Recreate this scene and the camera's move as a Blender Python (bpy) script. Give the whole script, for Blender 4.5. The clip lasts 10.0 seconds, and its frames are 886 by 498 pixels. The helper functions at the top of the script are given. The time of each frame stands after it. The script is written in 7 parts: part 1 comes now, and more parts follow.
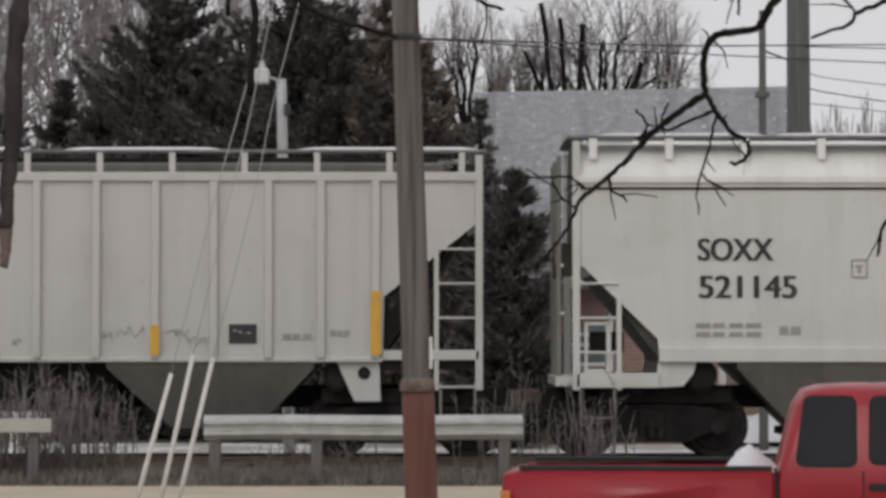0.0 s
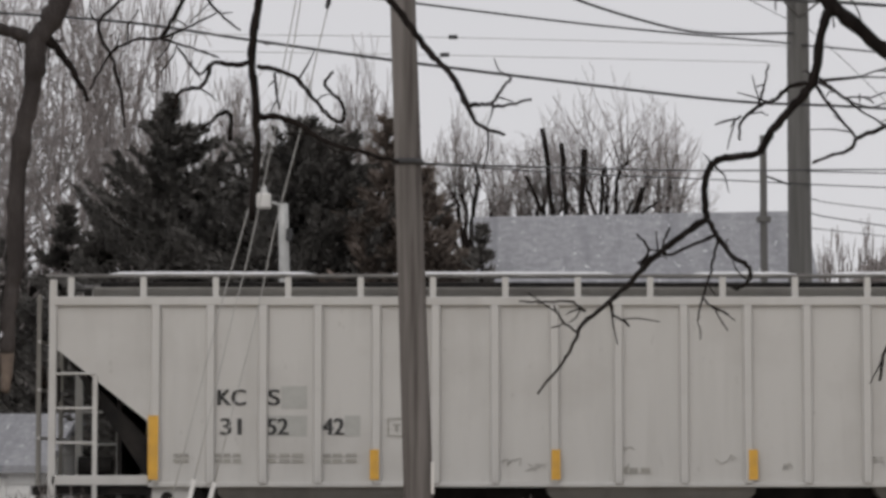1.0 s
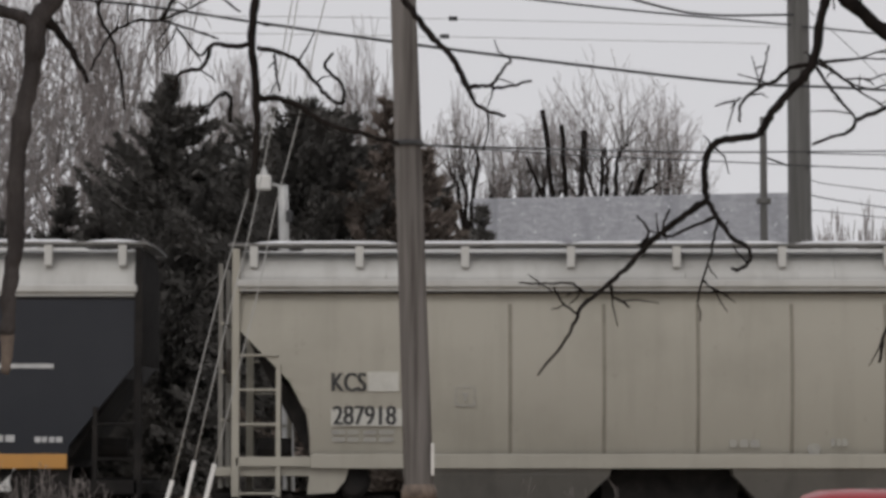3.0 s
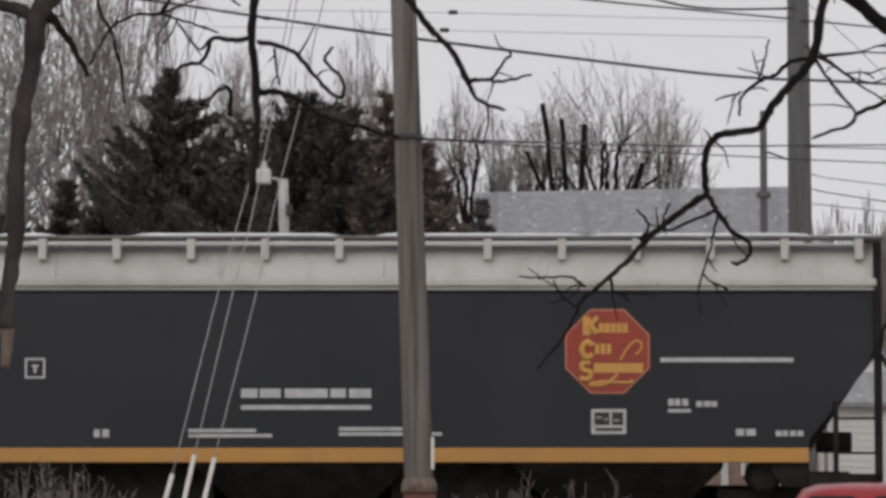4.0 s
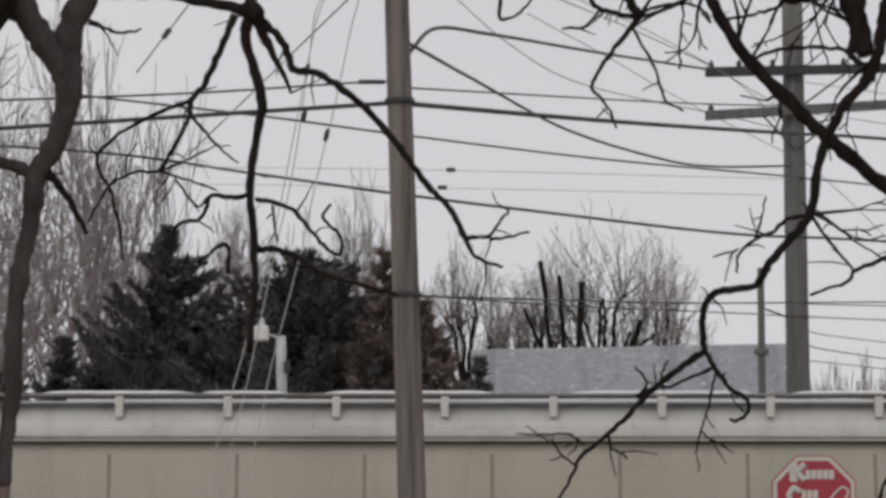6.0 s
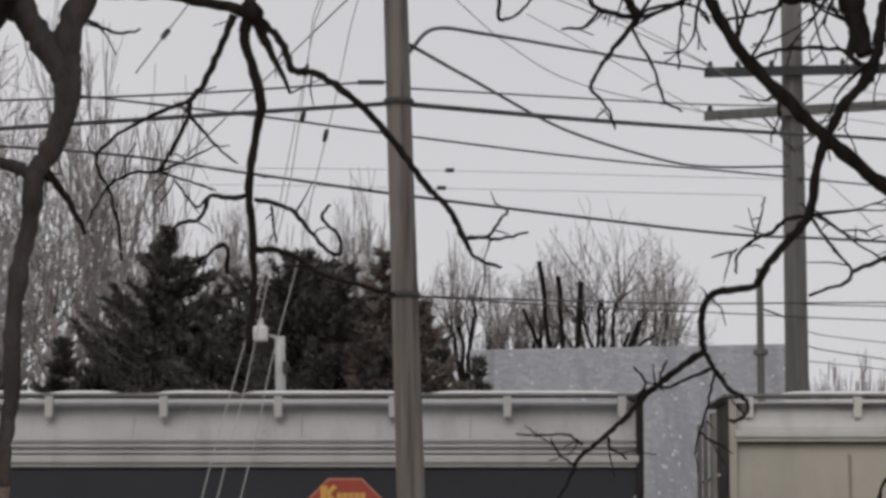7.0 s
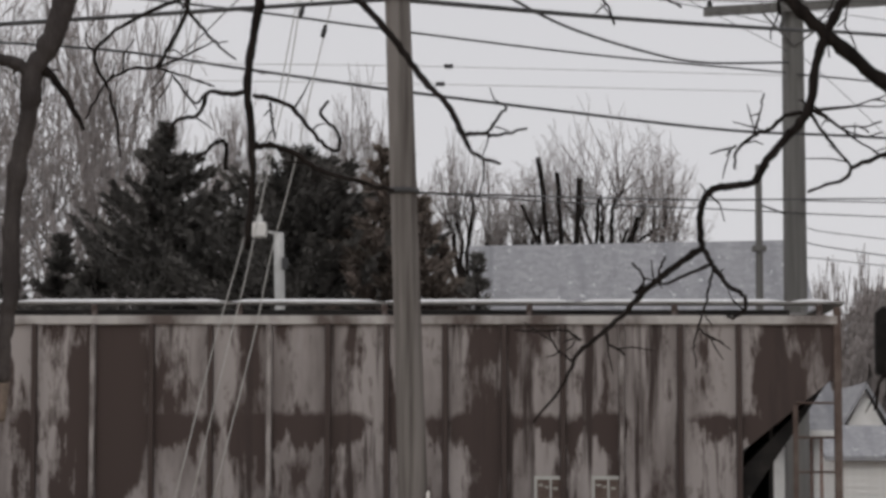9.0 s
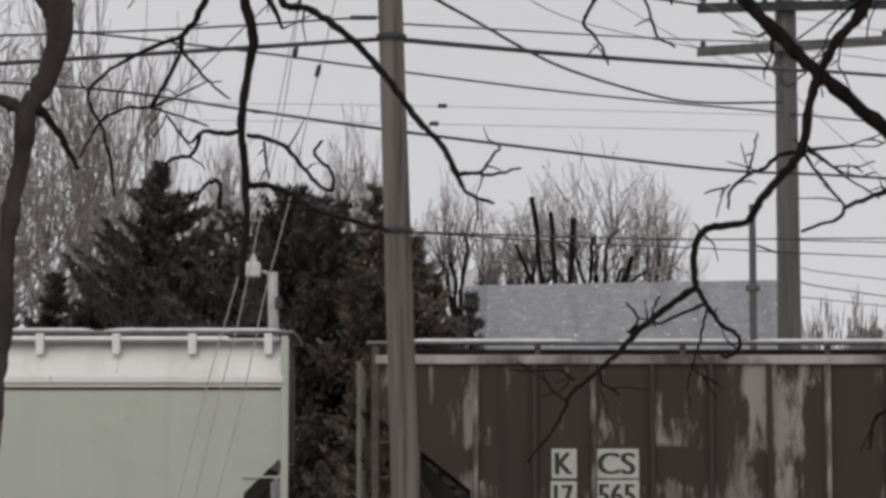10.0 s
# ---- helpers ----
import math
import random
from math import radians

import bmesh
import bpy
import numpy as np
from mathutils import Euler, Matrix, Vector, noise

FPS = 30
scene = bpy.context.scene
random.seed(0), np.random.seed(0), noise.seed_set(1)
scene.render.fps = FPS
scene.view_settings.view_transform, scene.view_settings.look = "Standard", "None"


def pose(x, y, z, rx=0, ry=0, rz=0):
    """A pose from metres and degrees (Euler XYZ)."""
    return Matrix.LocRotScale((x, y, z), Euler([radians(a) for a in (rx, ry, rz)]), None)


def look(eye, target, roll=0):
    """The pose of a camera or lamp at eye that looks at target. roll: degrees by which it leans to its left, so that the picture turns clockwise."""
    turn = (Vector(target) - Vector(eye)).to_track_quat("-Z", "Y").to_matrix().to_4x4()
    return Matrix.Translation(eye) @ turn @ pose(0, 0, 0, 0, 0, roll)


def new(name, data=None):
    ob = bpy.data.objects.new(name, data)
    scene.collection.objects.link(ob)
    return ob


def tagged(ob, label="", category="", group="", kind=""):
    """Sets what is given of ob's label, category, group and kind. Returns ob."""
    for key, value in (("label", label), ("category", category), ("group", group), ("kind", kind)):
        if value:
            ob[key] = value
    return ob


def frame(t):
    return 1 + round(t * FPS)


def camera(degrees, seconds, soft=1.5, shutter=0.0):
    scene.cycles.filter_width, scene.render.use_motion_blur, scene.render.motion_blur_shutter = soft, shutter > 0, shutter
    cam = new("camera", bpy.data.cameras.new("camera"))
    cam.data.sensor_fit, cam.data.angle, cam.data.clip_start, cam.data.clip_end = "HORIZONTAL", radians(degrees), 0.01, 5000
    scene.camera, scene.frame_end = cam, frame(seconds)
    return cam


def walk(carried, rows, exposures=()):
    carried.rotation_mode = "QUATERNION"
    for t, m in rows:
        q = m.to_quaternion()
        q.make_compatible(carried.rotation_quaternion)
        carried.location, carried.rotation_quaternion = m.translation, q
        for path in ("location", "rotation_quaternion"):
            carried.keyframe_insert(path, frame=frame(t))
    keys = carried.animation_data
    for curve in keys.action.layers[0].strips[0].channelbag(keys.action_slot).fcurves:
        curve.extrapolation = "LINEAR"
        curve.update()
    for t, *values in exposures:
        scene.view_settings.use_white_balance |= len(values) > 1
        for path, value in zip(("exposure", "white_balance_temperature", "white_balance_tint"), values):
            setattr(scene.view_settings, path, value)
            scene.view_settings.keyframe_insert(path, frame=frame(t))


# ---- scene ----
# ---- camera: stands still at eye height, tilts up and down ----
cam = camera(17.83, 10.0, soft=3.4)
EYE = 1.95
AIM = [
    # seconds, degrees up, degrees to the left
    (0.0, 1.879, 0.000), (0.2, 2.108, 0.014), (0.5, 3.455, 0.034), (0.7, 3.960, 0.034), (1.0, 4.406, 0.034),
    (1.4, 4.330, 0.053), (1.5, 4.395, 0.057), (1.8, 4.309, 0.054), (2.0, 4.125, 0.052), (2.5, 3.776, 0.034),
    (2.7, 4.034, 0.034), (3.8, 3.976, 0.034), (4.0, 3.908, 0.034), (4.2, 3.942, 0.034),
    (4.5, 3.896, 0.034), (4.8, 3.867, 0.034), (5.0, 3.827, 0.034), (5.1, 4.022, 0.034),
    (5.2, 4.240, 0.034), (5.3, 4.813, 0.034), (5.5, 5.569, 0.034), (5.7, 6.560, 0.016), (6.0, 7.093, -0.011), (6.2, 7.070, -0.016),
    (7.3, 7.151, -0.041), (7.5, 7.299, -0.046), (8.0, 7.196, -0.034), (8.2, 6.898, -0.044),
    (8.4, 6.383, -0.053), (8.5, 5.730, -0.057), (8.7, 5.080, -0.057), (8.8, 4.880, -0.057), (9.0, 4.996, -0.057),
    (9.2, 5.910, -0.085), (9.3, 6.429, -0.099), (9.4, 6.860, -0.112), (9.5, 7.506, -0.126), (9.7, 7.590, -0.148), (9.8, 7.277, -0.160), (9.9, 6.480, -0.172), (10.0, 5.798, -0.183),
]
walk(cam, [(t, pose(0, 0, EYE, 90 + up, 0, left)) for t, up, left in AIM],
     exposures=[(0.0, 0.18), (1.0, 0.17), (1.5, 0.13), (2.5, 0.12), (3.8, 0.18), (5.5, 0.20), (6.0, 0.13), (7.5, 0.10), (8.5, 0.07), (9.0, 0.17), (9.5, 0.20), (10.0, 0.09)])

# ---- light: a closed overcast sky ----
world = bpy.data.worlds.new("overcast")
scene.world = world
world.use_nodes = True
wn = world.node_tree.nodes
wl = world.node_tree.links
wn.clear()
sky = wn.new("ShaderNodeTexSky")
sky.sky_type, sky.sun_disc = "NISHITA", False
sky.sun_elevation, sky.sun_rotation = radians(48), radians(200)
grey = wn.new("ShaderNodeHueSaturation")
grey.inputs["Saturation"].default_value = 0.12
cover = wn.new("ShaderNodeMix")
cover.data_type = "RGBA"
cover.inputs["Factor"].default_value = 0.86
clouds = wn.new("ShaderNodeTexNoise")
clouds.inputs["Scale"].default_value = 2.2
clouds.inputs["Detail"].default_value = 3
ramp = wn.new("ShaderNodeValToRGB")
ramp.color_ramp.elements[0].position, ramp.color_ramp.elements[0].color = 0.3, (6.75, 6.68, 6.96, 1)
ramp.color_ramp.elements[1].position, ramp.color_ramp.elements[1].color = 0.7, (7.62, 7.46, 7.68, 1)
back = wn.new("ShaderNodeBackground")
back.inputs["Strength"].default_value = 0.085
wout = wn.new("ShaderNodeOutputWorld")
wl.new(sky.outputs["Color"], grey.inputs["Color"])
wl.new(clouds.outputs["Fac"], ramp.inputs["Fac"])
wl.new(grey.outputs["Color"], cover.inputs["A"])
wl.new(ramp.outputs["Color"], cover.inputs["B"])
wl.new(cover.outputs["Result"], back.inputs["Color"])
wl.new(back.outputs["Background"], wout.inputs["Surface"])
sun = new("sun", bpy.data.lights.new("sun", "SUN"))
sun.data.energy, sun.data.angle, sun.data.color = 0.6, radians(30), (1.0, 0.97, 0.93)
sun.matrix_world = look((-10, -30, 27), (0, 0, 0))


# ---- materials ----
def material(name, rough=0.7, metal=0.0):
    m = bpy.data.materials.new(name)
    m.use_nodes = True
    b = m.node_tree.nodes["Principled BSDF"]
    b.inputs["Roughness"].default_value, b.inputs["Metallic"].default_value = rough, metal
    return m, m.node_tree.nodes, m.node_tree.links, b


def noise_node(n, l, scale, detail=4, stretch=(1, 1, 1), world_space=False, rough=0.55):
    tc = n.new("ShaderNodeTexCoord")
    mp = n.new("ShaderNodeMapping")
    mp.inputs["Scale"].default_value = stretch
    tx = n.new("ShaderNodeTexNoise")
    tx.inputs["Scale"].default_value, tx.inputs["Detail"].default_value = scale, detail
    tx.inputs["Roughness"].default_value = rough
    l.new(tc.outputs["Object"], mp.inputs["Vector"])
    l.new(mp.outputs["Vector"], tx.inputs["Vector"])
    return tx


def mixed(n, l, fac, a, b, lo=0.35, hi=0.65):
    r = n.new("ShaderNodeMapRange")
    r.inputs["From Min"].default_value, r.inputs["From Max"].default_value = lo, hi
    l.new(fac, r.inputs["Value"])
    x = n.new("ShaderNodeMix")
    x.data_type = "RGBA"
    l.new(r.outputs["Result"], x.inputs["Factor"])
    for sock, val in (("A", a), ("B", b)):
        if isinstance(val, tuple):
            x.inputs[sock].default_value = (*val, 1)
        else:
            l.new(val, x.inputs[sock])
    return x.outputs["Result"]


def bumped(n, l, b, height, strength=0.3, dist=0.02):
    bp = n.new("ShaderNodeBump")
    bp.inputs["Strength"].default_value, bp.inputs["Distance"].default_value = strength, dist
    l.new(height, bp.inputs["Height"])
    l.new(bp.outputs["Normal"], b.inputs["Normal"])


def mottled(name, a, b, scale=6.0, rough=0.8, metal=0.0, stretch=(1, 1, 1), bump=0.2, lo=0.35, hi=0.65, fine=None, gloss=0.5):
    """Two tones in patches, with finer speckle and relief."""
    m, n, l, p = material(name, rough, metal)
    p.inputs["Specular IOR Level"].default_value = gloss
    big = noise_node(n, l, scale, 5, stretch)
    col = mixed(n, l, big.outputs["Fac"], a, b, lo, hi)
    sm = noise_node(n, l, scale * 7, 3, stretch)
    f = fine or tuple(c * 0.75 for c in a)
    col = mixed(n, l, sm.outputs["Fac"], col, f, 0.5, 0.95)
    l.new(col, p.inputs["Base Color"])
    if bump:
        bumped(n, l, p, sm.outputs["Fac"], bump)
    return m


def car_paint(name, base, dirt, streak, rough=0.55, amount=0.62):
    """Weathered paint: upright rain streaks, broad blotches and fine grime."""
    m, n, l, p = material(name, rough)
    st = noise_node(n, l, 2.2, 5, (1.6, 1.0, 0.16))
    col = mixed(n, l, st.outputs["Fac"], base, streak, 0.48, 0.48 + 0.4)
    bl = noise_node(n, l, 0.55, 4, (1, 1, 1.2))
    col = mixed(n, l, bl.outputs["Fac"], col, dirt, amount - 0.14, amount + 0.3)
    sp = noise_node(n, l, 9.0, 5, (1, 1, 0.5))
    col = mixed(n, l, sp.outputs["Fac"], col, dirt, 0.66, 0.8)
    l.new(col, p.inputs["Base Color"])
    wav = noise_node(n, l, 0.9, 2, (1, 1, 0.7))
    bumped(n, l, p, wav.outputs["Fac"], 0.12, 0.03)
    return m


def rusted(name, paint, rust, dark):
    """Old paint coming off in drips and sheets, rust below; a rusted belt at half height and a bare end."""
    m, n, l, p = material(name, 0.85)
    a = noise_node(n, l, 1.5, 6, (1.15, 1.0, 0.27), rough=0.66)
    tc = n.new("ShaderNodeTexCoord")
    sx = n.new("ShaderNodeSeparateXYZ")
    l.new(tc.outputs["Object"], sx.inputs["Vector"])

    def calc(op, x, y):
        q = n.new("ShaderNodeMath")
        q.operation = op
        for i, v in enumerate((x, y)):
            if isinstance(v, (int, float)):
                q.inputs[i].default_value = v
            else:
                l.new(v, q.inputs[i])
        return q.outputs["Value"]

    belt = calc("MULTIPLY", calc("ABSOLUTE", calc("SUBTRACT", calc("ADD", sx.outputs["Z"], calc("MULTIPLY", a.outputs["Fac"], 1.1)), 3.2), 0), -0.55)
    belt = calc("MAXIMUM", calc("ADD", belt, 0.17), 0)
    end = calc("MAXIMUM", calc("MULTIPLY", calc("SUBTRACT", sx.outputs["X"], 7.5), 0.13), 0)
    broken = noise_node(n, l, 0.9, 3, (1.0, 1.0, 0.3))
    belt = calc("MULTIPLY", belt, calc("MAXIMUM", calc("MULTIPLY", calc("SUBTRACT", broken.outputs["Fac"], 0.36), 5.0), 0))
    tail = calc("MAXIMUM", calc("MULTIPLY", calc("SUBTRACT", -1.2, sx.outputs["X"]), 0.028), 0)
    sheet = calc("MULTIPLY", calc("MAXIMUM", calc("SUBTRACT", 0.55, calc("ABSOLUTE", calc("ADD", sx.outputs["X"], 1.9), 0)), 0), 0.5)
    tail = calc("ADD", calc("MINIMUM", tail, 0.112), sheet)
    wear = calc("ADD", calc("ADD", calc("ADD", a.outputs["Fac"], belt), end), tail)
    tint = noise_node(n, l, 0.8, 4, (1.4, 1.0, 0.35), rough=0.6)
    old = mixed(n, l, tint.outputs["Fac"], paint, tuple(0.45 * p + 0.55 * q for p, q in zip(paint, rust)), 0.46, 0.62)
    col = mixed(n, l, wear, old, rust, 0.505, 0.57)
    d = noise_node(n, l, 2.6, 6, (1.3, 1, 0.07), rough=0.6)
    col = mixed(n, l, d.outputs["Fac"], col, dark, 0.56, 0.64)
    s = noise_node(n, l, 9.0, 6, (1, 1, 0.3), rough=0.65)
    col = mixed(n, l, s.outputs["Fac"], col, rust, 0.56, 0.72)
    l.new(col, p.inputs["Base Color"])
    bumped(n, l, p, s.outputs["Fac"], 0.25, 0.01)
    return m


def rusted_rib(paint, rust):
    m, n, l, p = material("flaking_rib_paint", 0.85)
    a = noise_node(n, l, 1.3, 5, (2.0, 1.0, 0.5), rough=0.65)
    who = n.new("ShaderNodeObjectInfo")
    add = n.new("ShaderNodeMath")
    add.operation = "MULTIPLY_ADD"
    add.inputs[1].default_value = 0.55
    l.new(who.outputs["Random"], add.inputs[0])
    l.new(a.outputs["Fac"], add.inputs[2])
    col = mixed(n, l, add.outputs["Value"], paint, rust, 0.58, 0.72)
    s = noise_node(n, l, 7.0, 5, (1, 1, 0.3))
    l.new(mixed(n, l, s.outputs["Fac"], col, rust, 0.55, 0.75), p.inputs["Base Color"])
    return m


M = {}
M["cream"] = car_paint("cream_paint", (0.62, 0.615, 0.59), (0.46, 0.45, 0.42), (0.54, 0.535, 0.505))
M["cream_green"] = car_paint("greenish_cream_paint", (0.485, 0.515, 0.455), (0.36, 0.375, 0.33), (0.42, 0.445, 0.395))
M["grey"] = car_paint("pale_grey_paint", (0.53, 0.52, 0.50), (0.38, 0.365, 0.345), (0.45, 0.44, 0.42))
M["tan"] = car_paint("tan_paint", (0.378, 0.357, 0.305), (0.265, 0.250, 0.208), (0.318, 0.301, 0.252))
M["black"] = car_paint("black_paint", (0.009, 0.0115, 0.0185), (0.020, 0.022, 0.029), (0.013, 0.0155, 0.022), 0.62, 0.5)
M["roof"] = car_paint("roof_paint", (0.52, 0.515, 0.495), (0.30, 0.29, 0.275), (0.39, 0.38, 0.36))
M["roof_white"] = car_paint("white_roof_paint", (0.80, 0.79, 0.77), (0.52, 0.50, 0.47), (0.64, 0.62, 0.59))
M["roof_dull"] = car_paint("dull_roof_paint", (0.42, 0.415, 0.41), (0.21, 0.205, 0.20), (0.28, 0.275, 0.27))
M["walk"] = mottled("weathered_walk_steel", (0.26, 0.255, 0.25), (0.15, 0.145, 0.14), 3, 0.7, 0.2, bump=0.1)
M["galv"] = mottled("galvanised_steel", (0.55, 0.55, 0.54), (0.42, 0.42, 0.41), 4, 0.5, 0.35, bump=0.05)
M["rust"] = rusted("flaking_paint", (0.305, 0.276, 0.268), (0.050, 0.034, 0.030), (0.038, 0.026, 0.023))
M["rust_rib"] = rusted_rib((0.30, 0.275, 0.265), (0.050, 0.035, 0.031))
M["worn_rail"] = mottled("worn_eave_paint", (0.42, 0.40, 0.385), (0.10, 0.078, 0.07), 1.1, 0.85, 0, (1, 1, 0.5), 0.1, 0.42, 0.6)
# dark steel with the shade of the car-end openings in its colour
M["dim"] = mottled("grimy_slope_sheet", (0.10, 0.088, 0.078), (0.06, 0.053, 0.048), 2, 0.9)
M["snowy"] = mottled("snow_dusted_concrete", (0.80, 0.80, 0.81), (0.44, 0.42, 0.39), 0.6, 0.9, bump=0.2, lo=0.44, hi=0.56, fine=(0.62, 0.61, 0.60))
M["rustdark"] = mottled("rusted_steel", (0.075, 0.05, 0.042), (0.13, 0.10, 0.085), 3, 0.9)
M["orange"] = car_paint("orange_stripe_paint", (0.52, 0.26, 0.065), (0.36, 0.20, 0.08), (0.42, 0.22, 0.07))
M["yellow"] = mottled("yellow_reflector", (0.72, 0.40, 0.05), (0.60, 0.34, 0.06), 5, 0.5, bump=0.05)
M["letter_black"] = mottled("black_stencil", (0.02, 0.02, 0.02), (0.04, 0.04, 0.04), 6, 0.6, bump=0)
M["letter_gold"] = mottled("gold_stencil", (0.62, 0.33, 0.07), (0.54, 0.30, 0.09), 6, 0.6, bump=0)
M["letter_white"] = mottled("white_stencil", (0.55, 0.55, 0.55), (0.42, 0.42, 0.42), 6, 0.6, bump=0)
M["letter_faint"] = mottled("faded_stencil", (0.30, 0.29, 0.27), (0.36, 0.35, 0.31), 6, 0.7, bump=0)
M["patch"] = mottled("repainted_patch", (0.55, 0.54, 0.50), (0.48, 0.47, 0.43), 6, 0.6, bump=0)
M["patch_dull"] = mottled("repainted_dull_patch", (0.42, 0.42, 0.40), (0.38, 0.38, 0.36), 6, 0.6, bump=0)
M["sign_rim"] = mottled("faded_orange_rim", (0.46, 0.19, 0.12), (0.40, 0.17, 0.11), 5, 0.6, bump=0)
M["brown_panel"] = mottled("brown_infill_panel", (0.26, 0.17, 0.14), (0.21, 0.14, 0.118), 2, 0.8, bump=0.1)
M["sign_red"] = mottled("sign_red", (0.36, 0.032, 0.055), (0.31, 0.032, 0.052), 5, 0.5, bump=0)
M["sign_orange"] = mottled("sign_orange_red", (0.34, 0.05, 0.03), (0.28, 0.045, 0.03), 5, 0.5, bump=0)
M["seam"] = mottled("dirty_seam", (0.21, 0.195, 0.16), (0.26, 0.24, 0.20), 4, 0.8, bump=0)
# near-black: grime, plus shade put into the colour of recessed parts
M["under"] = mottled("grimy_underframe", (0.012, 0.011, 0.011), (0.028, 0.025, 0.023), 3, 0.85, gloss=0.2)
# darker than the car sides: dirt, and underside shade painted in
M["hopper_dirt_shade"] = car_paint("dusty_hopper_paint", (0.24, 0.23, 0.21), (0.12, 0.112, 0.104), (0.17, 0.16, 0.148), 0.8)
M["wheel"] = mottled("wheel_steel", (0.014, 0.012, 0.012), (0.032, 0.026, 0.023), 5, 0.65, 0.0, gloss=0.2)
M["rail"] = mottled("rail_steel", (0.13, 0.09, 0.07), (0.20, 0.16, 0.13), 5, 0.5, 0.5)
M["ballast"] = mottled("ballast_stone", (0.22, 0.20, 0.18), (0.12, 0.105, 0.095), 12, 0.95, bump=0.8)
M["tie"] = mottled("old_timber", (0.075, 0.06, 0.05), (0.13, 0.11, 0.09), 6, 0.95, bump=0.4)
M["pole"] = mottled("weathered_pole_wood", (0.190, 0.175, 0.166), (0.085, 0.075, 0.070), 7, 0.9, 0, (1, 1, 0.045), 0.6, 0.4, 0.6, gloss=0.15)
M["pole_far"] = mottled("grey_pole_wood", (0.165, 0.16, 0.152), (0.11, 0.106, 0.10), 9, 0.9, 0, (1, 1, 0.05), 0.5)
M["pole_red"] = mottled("red_brown_boarding", (0.17, 0.07, 0.05), (0.11, 0.045, 0.035), 9, 0.8, 0, (1, 1, 0.08), 0.4)
M["bark"] = mottled("dark_bark", (0.012, 0.010, 0.009), (0.026, 0.021, 0.019), 14, 0.95, 0, (1, 1, 0.3), 0.6, gloss=0.08)
# twigs lightened well above bark: the background haze is in this colour
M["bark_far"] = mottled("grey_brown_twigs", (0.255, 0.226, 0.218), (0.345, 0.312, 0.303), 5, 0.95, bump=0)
M["bark_mid"] = mottled("brown_bark", (0.055, 0.046, 0.041), (0.085, 0.072, 0.065), 6, 0.95)
# paler copy of the dark bark, with light on the boughs painted in
M["bark_lit"] = mottled("greyish_brown_bark", (0.046, 0.040, 0.039), (0.080, 0.070, 0.067), 9, 0.95, 0, (1, 1, 0.3), 0.7, gloss=0.08)
M["bark_pale"] = mottled("pale_broken_wood", (0.20, 0.155, 0.125), (0.09, 0.07, 0.06), 12, 0.9)
M["needles"] = mottled("cedar_needles", (0.098, 0.094, 0.089), (0.146, 0.137, 0.128), 0.9, 0.9, bump=0, gloss=0.1)
M["needles_brown"] = mottled("bronzed_cedar_needles", (0.250, 0.206, 0.180), (0.115, 0.097, 0.083), 1.1, 0.9, bump=0, gloss=0.1)
# far paler than the near needles: distance haze painted in
M["needles_haze"] = mottled("distant_evergreen_needles", (0.55, 0.52, 0.51), (0.42, 0.395, 0.385), 0.7, 0.95, bump=0)
M["wire"] = mottled("cable_sheath", (0.028, 0.028, 0.03), (0.05, 0.05, 0.052), 2, 0.7, bump=0)
M["wire_pale"] = mottled("aluminium_wire", (0.36, 0.36, 0.35), (0.42, 0.42, 0.41), 2, 0.6, 0.0, bump=0)
M["wire_mid"] = mottled("grey_wire", (0.12, 0.12, 0.125), (0.17, 0.17, 0.175), 2, 0.6, bump=0)
M["white_plastic"] = mottled("white_plastic", (0.72, 0.71, 0.68), (0.62, 0.60, 0.57), 5, 0.5, bump=0.05)
M["white_siding"] = mottled("white_siding", (0.80, 0.79, 0.77), (0.70, 0.69, 0.67), 3, 0.7, bump=0.05)
M["trim"] = mottled("white_trim", (0.70, 0.69, 0.67), (0.60, 0.59, 0.57), 4, 0.6, bump=0.05)
M["red_paint"] = mottled("red_truck_paint", (0.36, 0.018, 0.028), (0.31, 0.018, 0.026), 2, 0.3, 0.0, bump=0.02, fine=(0.33, 0.018, 0.028))
M["tyre"] = mottled("black_rubber", (0.016, 0.016, 0.016), (0.03, 0.03, 0.03), 9, 0.85)
M["liner"] = mottled("black_bed_liner", (0.018, 0.018, 0.019), (0.03, 0.03, 0.03), 12, 0.8)
M["snow"] = mottled("old_snow", (0.80, 0.81, 0.83), (0.70, 0.71, 0.73), 5, 0.9, bump=0.3)
M["chrome"] = mottled("wheel_alloy", (0.45, 0.45, 0.46), (0.38, 0.38, 0.38), 5, 0.35, 0.8, bump=0)
M["lens_orange"] = mottled("orange_lens", (0.65, 0.22, 0.03), (0.55, 0.18, 0.03), 5, 0.3, bump=0)
M["dry_grass"] = mottled("dry_grass_blades", (0.30, 0.262, 0.225), (0.13, 0.113, 0.10), 5, 0.95, bump=0)
M["weed"] = mottled("dead_weed_stalks", (0.13, 0.112, 0.104), (0.27, 0.24, 0.225), 3, 0.95, bump=0)
M["concrete"] = mottled("pale_concrete", (0.48, 0.46, 0.42), (0.40, 0.38, 0.345), 1.2, 0.9, bump=0.2)


M["tan_road"] = mottled("tan_concrete", (0.56, 0.49, 0.385), (0.46, 0.40, 0.32), 0.8, 0.9, bump=0.2)


